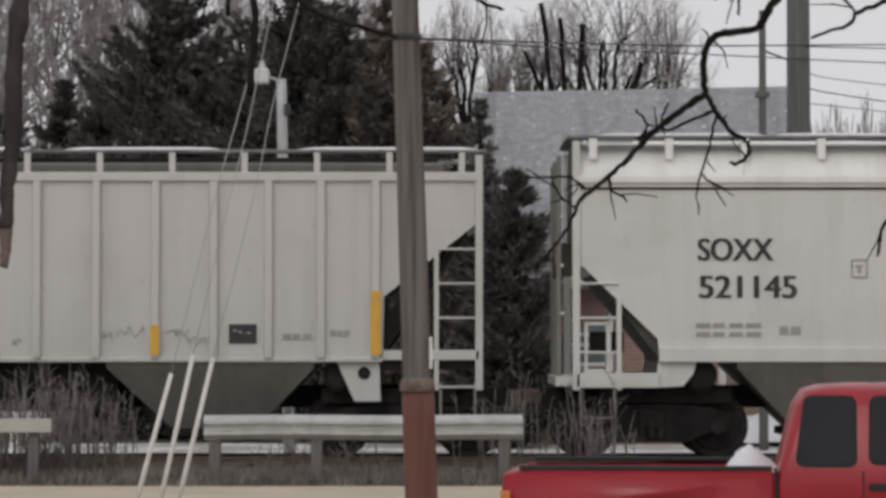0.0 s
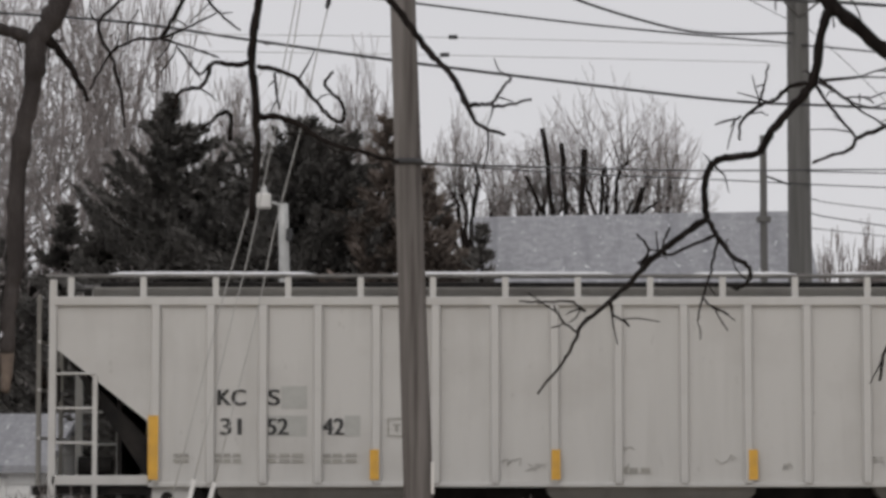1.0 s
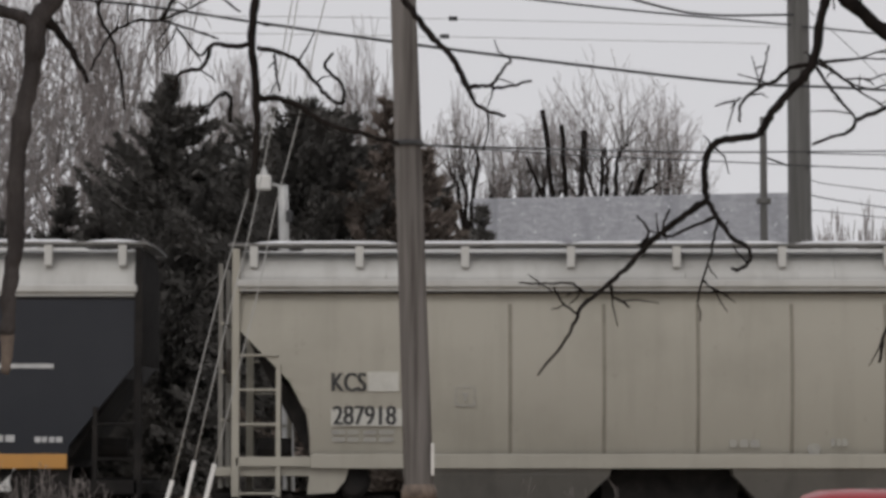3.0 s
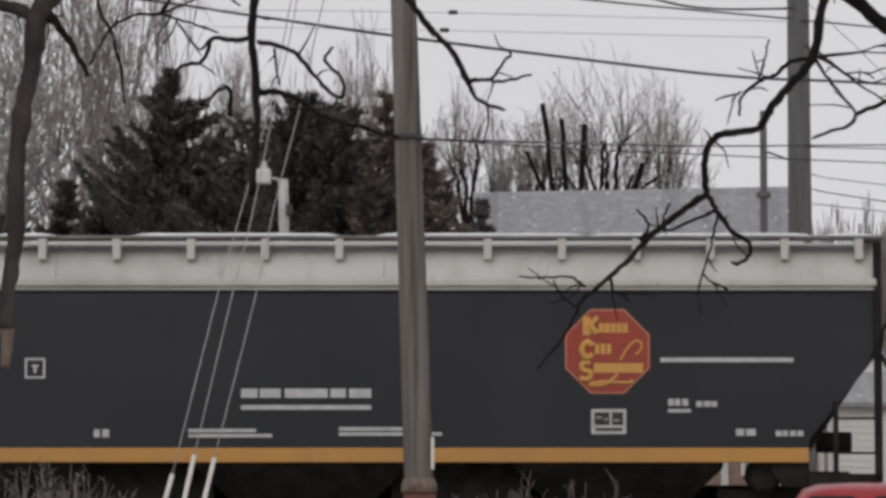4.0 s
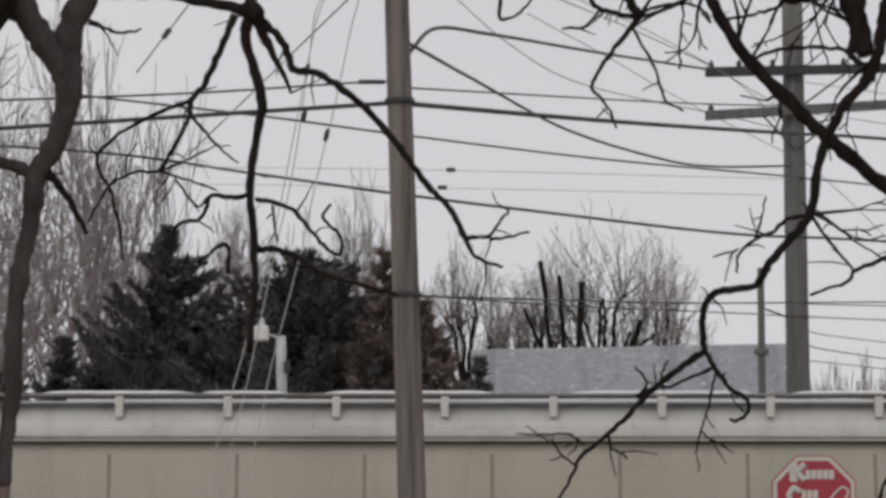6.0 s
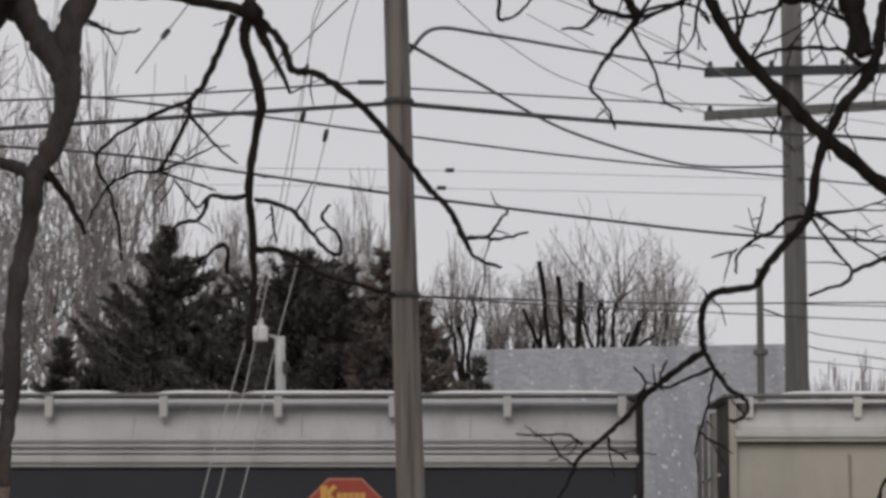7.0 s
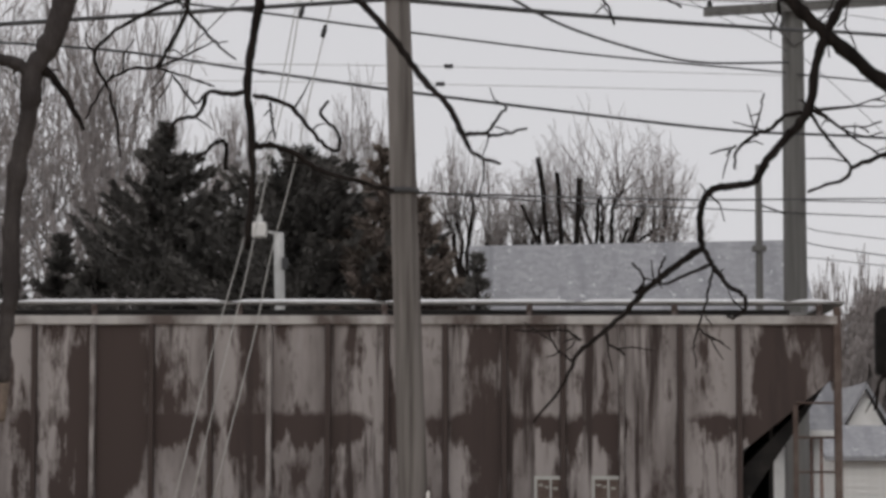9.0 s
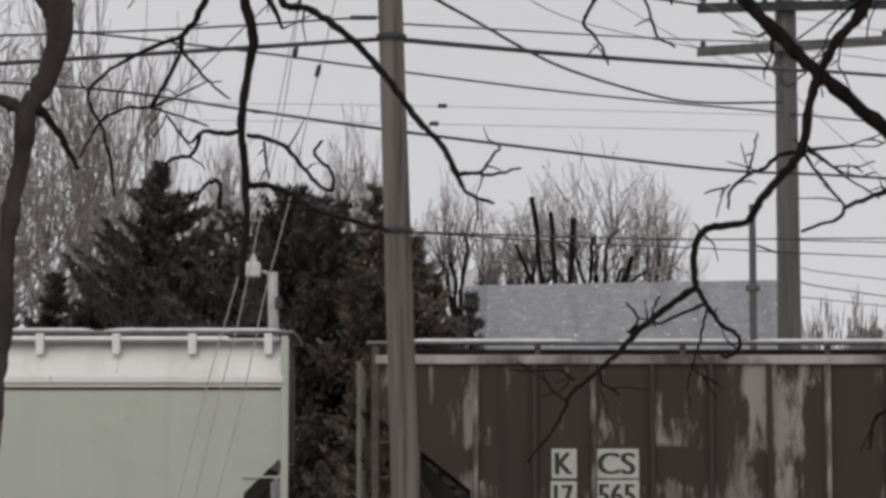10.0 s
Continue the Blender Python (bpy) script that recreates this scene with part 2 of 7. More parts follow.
def ground_material():
    """Dead turf with bare patches."""
    m, n, l, p = material("winter_ground", 0.95)
    a = noise_node(n, l, 0.5, 6)
    col = mixed(n, l, a.outputs["Fac"], (0.20, 0.165, 0.12), (0.12, 0.105, 0.085), 0.4, 0.62)
    b = noise_node(n, l, 9.0, 4)
    col = mixed(n, l, b.outputs["Fac"], col, (0.28, 0.24, 0.18), 0.5, 0.8)
    l.new(col, p.inputs["Base Color"])
    bumped(n, l, p, b.outputs["Fac"], 0.6, 0.04)
    return m


def shingle_material():
    """Asphalt shingle: mottled tabs, streaks down the slope, grains of old snow."""
    m, n, l, p = material("grey_shingles", 0.95)
    a = noise_node(n, l, 6, 5)
    col = mixed(n, l, a.outputs["Fac"], (0.36, 0.36, 0.378), (0.26, 0.262, 0.278))
    st = noise_node(n, l, 1.0, 4, (3.2, 0.25, 0.25))
    col = mixed(n, l, st.outputs["Fac"], col, (0.225, 0.228, 0.245), 0.48, 0.72)
    sm = noise_node(n, l, 22, 3)
    col = mixed(n, l, sm.outputs["Fac"], col, (0.16, 0.16, 0.17), 0.52, 0.9)
    sn = noise_node(n, l, 4.5, 5, (2.4, 1, 1))
    col = mixed(n, l, sn.outputs["Fac"], col, (0.66, 0.66, 0.68), 0.63, 0.70)
    l.new(col, p.inputs["Base Color"])
    bumped(n, l, p, sm.outputs["Fac"], 0.5)
    return m


def brick_material():
    m, n, l, p = material("brown_brick", 0.9)
    tc = n.new("ShaderNodeTexCoord")
    mp = n.new("ShaderNodeMapping")
    mp.inputs["Rotation"].default_value = (radians(90), 0, 0)
    bk = n.new("ShaderNodeTexBrick")
    bk.inputs["Scale"].default_value = 1.0
    bk.inputs["Brick Width"].default_value, bk.inputs["Row Height"].default_value = 0.21, 0.075
    bk.inputs["Mortar Size"].default_value = 0.006
    bk.inputs["Color1"].default_value, bk.inputs["Color2"].default_value = (0.27, 0.165, 0.135, 1), (0.33, 0.21, 0.17, 1)
    bk.inputs["Mortar"].default_value = (0.36, 0.31, 0.28, 1)
    l.new(tc.outputs["Object"], mp.inputs["Vector"])
    l.new(mp.outputs["Vector"], bk.inputs["Vector"])
    s = noise_node(n, l, 1.3, 4)
    col = mixed(n, l, s.outputs["Fac"], bk.outputs["Color"], (0.25, 0.17, 0.145), 0.45, 0.9)
    l.new(col, p.inputs["Base Color"])
    bumped(n, l, p, bk.outputs["Fac"], -0.3, 0.006)
    return m


def glass_material(name, tint):
    m, n, l, p = material(name, 0.08)
    s = noise_node(n, l, 1.5, 2)
    l.new(mixed(n, l, s.outputs["Fac"], tint, tuple(c * 1.4 for c in tint)), p.inputs["Base Color"])
    p.inputs["Specular IOR Level"].default_value = 0.32
    return m


M["ground"] = ground_material()
M["brick"] = brick_material()
M["shingle"] = shingle_material()
M["tinted_glass"] = glass_material("tinted_glass", (0.012, 0.013, 0.015))
M["house_glass"] = glass_material("house_glass", (0.16, 0.18, 0.19))


# ---- mesh helpers ----
def part(name, bm, mat, parent=None, label="", smooth=False):
    me = bpy.data.meshes.new(name)
    bm.normal_update()
    bm.to_mesh(me)
    bm.free()
    me.materials.append(M[mat] if isinstance(mat, str) else mat)
    if smooth:
        for f in me.polygons:
            f.use_smooth = True
    ob = new(name, me)
    ob.parent = parent
    if label:
        ob["label"] = label
    return ob


def again(ob, parent, loc=(0, 0, 0), rot=(0, 0, 0), scale=(1, 1, 1)):
    """Another object on the same mesh, under parent."""
    o = bpy.data.objects.new(ob.name, ob.data)
    scene.collection.objects.link(o)
    o.parent = parent
    o.location, o.rotation_euler, o.scale = loc, [radians(a) for a in rot], scale
    if "label" in ob:
        o["label"] = ob["label"]
    return o


def thing(name, label, category, loc=(0, 0, 0), group="", kind=""):
    ob = new(name)
    ob.location = loc
    return tagged(ob, label, category, group, kind)


def box(bm, x0, x1, y0, y1, z0, z1, bevel=0.0):
    vs = [bm.verts.new((x, y, z)) for x in (x0, x1) for y in (y0, y1) for z in (z0, z1)]
    fs = [bm.faces.new([vs[i] for i in q]) for q in ((0, 1, 3, 2), (4, 6, 7, 5), (0, 4, 5, 1), (2, 3, 7, 6), (0, 2, 6, 4), (1, 5, 7, 3))]
    if bevel:
        es = list({e for f in fs for e in f.edges})
        bmesh.ops.bevel(bm, geom=es, offset=bevel, segments=2, affect="EDGES", profile=0.5)
    return bm


def boxed(*a, bevel=0.0):
    return box(bmesh.new(), *a, bevel=bevel)


def prism(bm, pts, y0, y1):
    """An outline in x and z, drawn out from y0 to y1."""
    a = [bm.verts.new((x, y0, z)) for x, z in pts]
    b = [bm.verts.new((x, y1, z)) for x, z in pts]
    bm.faces.new(a)
    bm.faces.new(b[::-1])
    for i in range(len(pts)):
        j = (i + 1) % len(pts)
        bm.faces.new((a[i], b[i], b[j], a[j]))
    bmesh.ops.recalc_face_normals(bm, faces=bm.faces[:])
    return bm


def disc(bm, c, axis, r, h, n=24, r2=None):
    """A round of radius r and height h along axis ('x', 'y', 'z') with its middle at c."""
    turn = {"x": Matrix.Rotation(radians(90), 4, "Y"), "y": Matrix.Rotation(radians(90), 4, "X"), "z": Matrix.Identity(4)}[axis]
    bmesh.ops.create_cone(bm, cap_ends=True, segments=n, radius1=r, radius2=r if r2 is None else r2, depth=h,
                          matrix=Matrix.Translation(c) @ turn)
    return bm


def tubes(paths, sides=6):
    """Vertices and faces of tapered tubes; each path is a list of (point, radius)."""
    vs, fs = [], []
    ring = [(math.cos(2 * math.pi * k / sides), math.sin(2 * math.pi * k / sides)) for k in range(sides)]
    for p in paths:
        base = len(vs)
        for i, (c, r) in enumerate(p):
            c = Vector(c)
            a, b = Vector(p[max(i - 1, 0)][0]), Vector(p[min(i + 1, len(p) - 1)][0])
            d = (b - a)
            d = d.normalized() if d.length > 1e-9 else Vector((0, 0, 1))
            s = d.cross(Vector((0.13, 1, 0.07)))
            s = s.normalized() if s.length > 1e-6 else Vector((1, 0, 0))
            t = s.cross(d)
            for cx, sy in ring:
                vs.append(c + s * (cx * r) + t * (sy * r))
        for i in range(len(p) - 1):
            for k in range(sides):
                q = base + i * sides
                fs.append((q + k, q + (k + 1) % sides, q + sides + (k + 1) % sides, q + sides + k))
        fs.append(tuple(base + k for k in range(sides))[::-1])
        fs.append(tuple(base + (len(p) - 1) * sides + k for k in range(sides)))
    return vs, fs


def tube_part(name, paths, mat, parent=None, label="", sides=6):
    me = bpy.data.meshes.new(name)
    vs, fs = tubes(paths, sides)
    me.from_pydata([tuple(v) for v in vs], [], fs)
    me.materials.append(M[mat])
    for f in me.polygons:
        f.use_smooth = True
    me.update()
    ob = new(name, me)
    ob.parent = parent
    if label:
        ob["label"] = label
    return ob


def smooth_path(pts, r0, r1, step=6, wobble=0.0, rng=None):
    """A Catmull-Rom line through pts with a radius that tapers from r0 to r1."""
    P = [Vector(p) for p in pts]
    P = [P[0] * 2 - P[1]] + P + [P[-1] * 2 - P[-2]]
    out = []
    n = len(P) - 3
    for i in range(n):
        a, b, c, d = P[i:i + 4]
        for k in range(step + (i == n - 1)):
            t = k / step
            q = 0.5 * (2 * b + (c - a) * t + (2 * a - 5 * b + 4 * c - d) * t * t + (3 * b - a - 3 * c + d) * t ** 3)
            if wobble and rng and 0 < len(out):
                q = q + Vector((rng.uniform(-1, 1), rng.uniform(-1, 1), rng.uniform(-1, 1))) * wobble
            f = (i + t) / n
            rr = r0 + (r1 - r0) * f
            out.append((q, rr * (1 + (rng.uniform(-0.12, 0.16) if rng else 0))))
    return out


# ---- ground, road and track ----
def setting():
    bm = bmesh.new()
    box(bm, -900, 900, -300, 1500, -0.6, 0.0)
    g = part("ground", bm, "ground")
    tagged(g, "flat ground of dead winter turf and bare soil", "ground", kind="structure")
    near = tagged(part("road", boxed(-200, 200, 10, 37.8, 0.004, 0.02), "tan_road"), "worn pale concrete road in front of the guardrail", "road", kind="structure")
    lane = tagged(part("pavement", boxed(-200, 200, 46.0, 53.4, 0.004, 0.03), "snowy"), "pale snow-dusted concrete yard behind the railway track", "pavement", kind="structure")
    # ballast bed
    bm = bmesh.new()
    vs = []
    n = 160
    for i in range(n + 1):
        x = -120 + 240 * i / n
        for y, z in ((39.9, 0.0), (40.7, 0.10), (41.2, 0.13), (43.8, 0.13), (44.4, 0.10), (45.4, 0.0)):
            vs.append(bm.verts.new((x, y + random.uniform(-0.05, 0.05), z + (random.uniform(-0.02, 0.02) if z else 0.003))))
    for i in range(n):
        for k in range(5):
            a = i * 6 + k
            bm.faces.new((vs[a], vs[a + 6], vs[a + 7], vs[a + 1]))
    tagged(part("ballast", bm, "ballast"), "low bed of grey ballast stone under the rails", "ballast", kind="structure")
    track = thing("railway_track", "steel rails on old timber ties", "track", kind="structure")
    for y in (41.78, 43.22):
        bm = bmesh.new()
        box(bm, -120, 120, y - 0.035, y + 0.035, 0.215, 0.25, 0.006)
        box(bm, -120, 120, y - 0.01, y + 0.01, 0.12, 0.215)
        box(bm, -120, 120, y - 0.07, y + 0.07, 0.105, 0.125)
        part("rail", bm, "rail", track)
    t0 = part("tie", boxed(-0.115, 0.115, -1.3, 1.3, -0.08, 0.0, bevel=0.01), "tie", track)
    t0.location = (-9, 42.5, 0.15)
    for i in range(1, 34):
        again(t0, track, (-9 + i * 0.55, 42.5 + random.uniform(-0.04, 0.04), 0.15), (0, 0, random.uniform(-1, 1)))


setting()


# ---- freight cars ----
K = 1 / 122.0
TRACK_Y, RAIL_Z = 42.5, 0.25


def zr(v):
    """Height over the rail, from a pixel row in the camera's view."""
    return 1.70 + (605 - v) * K


def text_mesh(body, width, height):
    cu = bpy.data.curves.new("lettering", "FONT")
    cu.body, cu.size, cu.extrude = body, 1.0, 0.0
    ob = bpy.data.objects.new("lettering", cu)
    scene.collection.objects.link(ob)
    dg = bpy.context.evaluated_depsgraph_get()
    me = bpy.data.meshes.new_from_object(ob.evaluated_get(dg))
    bpy.data.objects.remove(ob)
    co = np.array([v.co[:] for v in me.vertices])
    lo, hi = co.min(0), co.max(0)
    for v in me.vertices:
        v.co = ((v.co.x - lo[0]) / (hi[0] - lo[0]) * width, 0, (v.co.y - lo[1]) / (hi[1] - lo[1]) * height)
    return me


def bold(me, t):
    """Heavier strokes: the letters again, moved a little aside."""
    bm = bmesh.new()
    for dx, dy in ((0, 0), (t, -0.0006), (t * 0.5, -0.0012)):
        old = set(bm.verts)
        bm.from_mesh(me)
        for v in bm.verts:
            if v not in old:
                v.co.x += dx
                v.co.y += dy
    bm.to_mesh(me)
    bm.free()
    return me


def lettering(car, body, x0, x1, z0, z1, y, mat, heavy=0.018):
    """Stencilled characters, each a part."""
    whole = bmesh.new()
    whole.from_mesh(text_mesh(body, x1 - x0 - heavy, z1 - z0))
    whole.verts.index_update()
    seen = set()
    for v in whole.verts:
        if v in seen:
            continue
        isle, todo = {v}, [v]
        while todo:
            for e in todo.pop().link_edges:
                for q in e.verts:
                    if q not in isle:
                        isle.add(q)
                        todo.append(q)
        seen |= isle
        one = whole.copy()
        keep = {q.index for q in isle}
        one.verts.ensure_lookup_table()
        bmesh.ops.delete(one, geom=[q for q in one.verts if q.index not in keep], context="VERTS")
        me = bpy.data.meshes.new("character")
        one.to_mesh(me)
        one.free()
        me = bold(me, heavy)
        me.materials.append(M[mat])
        ob = new("character", me)
        ob.parent, ob.location = car, (x0, y, z0)
    whole.free()


def plate(car, name, x0, x1, z0, z1, y, mat, label=""):
    return part(name, boxed(x0, x1, y - 0.004, y + 0.02, z0, z1), mat, car, label)


def bars(car, x0, x1, z0, z1, y, mat, words=4):
    """A line of small print: short bars, each a part."""
    w = (x1 - x0) / words
    for i in range(words):
        f = 1.0 if words == 1 else 0.70 + 0.25 * ((i * 7 + int(abs(x0) * 10)) % 5) / 5
        part("print_bar", boxed(x0 + i * w, x0 + i * w + w * f, y - 0.003, y + 0.004, z0, z1), mat, car)


def square_outline(car, x0, x1, z0, z1, y, mat, t=0.02):
    bm = bmesh.new()
    for a in ((x0, x1, z1 - t, z1), (x0, x1, z0, z0 + t), (x0, x0 + t, z0 + t, z1 - t), (x1 - t, x1, z0 + t, z1 - t)):
        box(bm, a[0], a[1], y - 0.003, y + 0.004, a[2], a[3])
    m = (x0 + x1) / 2
    box(bm, m - 0.05, m + 0.05, y - 0.003, y + 0.004, (z0 + z1) / 2 + 0.02, (z0 + z1) / 2 + 0.05)
    box(bm, m - 0.02, m + 0.02, y - 0.003, y + 0.004, (z0 + z1) / 2 - 0.07, (z0 + z1) / 2 + 0.02)
    return part("stencil_square", bm, mat, car)


def label_box(car, x0, x1, z0, z1, y, rim, ink, footer=False):
    """A consolidated stencil: two dark fields side by side on a painted plate, now and then with a line below."""
    board = plate(car, "stencil_board", x0, x1, z0, z1, y + 0.004, rim)
    w, h = x1 - x0, z1 - z0
    low = 0.36 if footer else 0.14
    for a, b, c, d in ((0.09, 0.52, low, 0.87), (0.59, 0.91, low, 0.87)) + (((0.12, 0.88, 0.12, 0.24),) if footer else ()):
        part("stencil_field", boxed(x0 + a * w, x0 + b * w, y - 0.004, y + 0.006, z0 + c * h, z0 + d * h), ink, board)
    for a, b, c in ((0.14, 0.30, 0.62), (0.36, 0.47, 0.55), (0.64, 0.80, 0.5)):
        part("print_bar", boxed(x0 + a * w, x0 + b * w, y - 0.008, y - 0.0045, z0 + c * h, z0 + (c + 0.09) * h), "letter_faint", board)


def octagon_points(cx, cz, r, cut=0.30):
    c = r * (1 - 2 * cut)
    return [(cx - c, cz - r), (cx + c, cz - r), (cx + r, cz - c), (cx + r, cz + c), (cx + c, cz + r), (cx - c, cz + r), (cx - r, cz + c), (cx - r, cz - c)]


def octagon_sign(car, cx, cz, r, y, rim, field, ink, wide_rim):
    """The eight-sided emblem, drawn as plain shapes: rim, field and blocks."""
    sign = part("emblem", prism(bmesh.new(), octagon_points(cx, cz, r), y - 0.004, y + 0.02), field if wide_rim else rim, car, "eight-sided emblem with a pale rim")
    if wide_rim:
        part("emblem_rim", prism(bmesh.new(), octagon_points(cx, cz, r * 0.975), y - 0.006, y + 0.015), rim, sign)
    part("emblem_field", prism(bmesh.new(), octagon_points(cx, cz, r * (0.88 if wide_rim else 0.955)), y - 0.008, y + 0.015), field, sign)
    u = r / 100

    def block(x0, x1, z0, z1):
        part("emblem_block", boxed(cx + x0 * u, cx + x1 * u, y - 0.012, y - 0.006, cz + z0 * u, cz + z1 * u), ink, sign)

    def stroke(pts, w):
        tube_part("emblem_swash", [smooth_path([(cx + p * u, y - 0.006, cz + q * u) for p, q in pts], w * u, w * u, 5)], ink, sign, sides=6)

    # tall shapes down one side, low bars beside them, a looped swash
    block(-58, -40, 38, 82)
    stroke([(-22, 80), (-38, 60), (-22, 40)], 8)
    stroke([(-34, 12), (-48, 22), (-60, 4), (-50, -16), (-34, -8)], 8)
    stroke([(-40, -28), (-60, -30), (-58, -44), (-40, -50), (-44, -66), (-66, -64)], 7)
    for x in (-20, -6, 8, 22, 36):
        block(x, x + 12, 44, 66)
    for x in (-30, -16, -2):
        block(x, x + 11, -6, 18)
    block(-32, 84, -50, -28)
    stroke([(30, -22), (46, 6), (66, 24), (80, 18), (78, 2), (66, -8)], 3)
    stroke([(24, -54), (12, -66), (-10, -80), (-44, -78), (-10, -72), (50, -74), (58, -66)], 4)
    return sign


def bogie(car, x):
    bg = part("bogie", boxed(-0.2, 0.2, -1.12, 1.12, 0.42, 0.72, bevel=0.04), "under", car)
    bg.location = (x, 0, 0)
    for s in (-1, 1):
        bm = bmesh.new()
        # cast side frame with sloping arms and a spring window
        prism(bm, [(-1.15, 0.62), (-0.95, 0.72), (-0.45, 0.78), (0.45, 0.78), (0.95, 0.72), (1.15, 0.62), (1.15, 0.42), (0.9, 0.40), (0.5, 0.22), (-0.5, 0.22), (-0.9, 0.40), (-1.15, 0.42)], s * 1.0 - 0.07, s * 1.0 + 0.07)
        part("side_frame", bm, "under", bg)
        for k in (-0.14, 0.0, 0.14):
            bm = bmesh.new()
            disc(bm, (k, s * 1.09, 0.42), "z", 0.055, 0.26, 10)
            part("spring", bm, "wheel", bg)
    made = []
    for k in (-0.97, 0.97):
        bm = bmesh.new()
        disc(bm, (0, 0, 0), "y", 0.08, 2.2, 12)
        for s in (-1, 1):
            disc(bm, (0, s * 0.72, 0), "y", 0.46, 0.10, 36)
            disc(bm, (0, s * 0.655, 0), "y", 0.49, 0.03, 36)
            disc(bm, (0, s * 0.78, 0), "y", 0.38, 0.04, 30, 0.34)
            disc(bm, (0, s * 0.83, 0), "y", 0.14, 0.10, 16)
            disc(bm, (0, s * 1.02, 0), "y", 0.12, 0.16, 12)
            for q in range(6):
                a = q * math.pi / 3
                disc(bm, (0.24 * math.cos(a), s * 0.805, 0.24 * math.sin(a)), "y", 0.03, 0.02, 8)
            disc(bm, (0, s * 1.11, 0), "y", 0.10, 0.04, 14)
        w = part("wheelset", bm, "wheel", bg)
        w.location = (k, 0, 0.46)
        made.append(w)
    return bg, made


def snow_strips(car, L, y0, y1, z, rng):
    """Old snow left in lengths along the roof walk, thinning out at each end."""
    x = -L + rng.uniform(0.0, 0.9)
    while x < L - 0.3:
        ln = min(rng.uniform(0.9, 3.4), L - x)
        n = max(5, int(ln / 0.16))
        vs, fs = [], []
        for i in range(n + 1):
            q = i / n
            thin = min(1.0, 4.0 * q * ln + 0.15, 4.0 * (1 - q) * ln + 0.15)
            h = (0.042 + rng.uniform(-0.003, 0.003)) * thin
            e = rng.uniform(-0.01, 0.015)
            vs += [(x + ln * q, y0 + e, z), (x + ln * q, y0 + e + 0.004, z + h * 0.6), (x + ln * q, y0 + 0.07, z + h), (x + ln * q, y1 - 0.06, z + h), (x + ln * q, y1, z)]
        for i in range(n):
            for k in range(4):
                a = i * 5 + k
                fs.append((a, a + 5, a + 6, a + 1))
        fs += [(0, 1, 2, 3, 4), tuple(n * 5 + k for k in range(5))[::-1]]
        me = bpy.data.meshes.new("snow_strip")
        me.from_pydata(vs, [], fs)
        me.materials.append(M["snow"])
        me.update()
        new("snow_strip", me).parent = car
        x += ln + rng.choice((0.06, 0.08, 0.1, 0.5, 1.1))


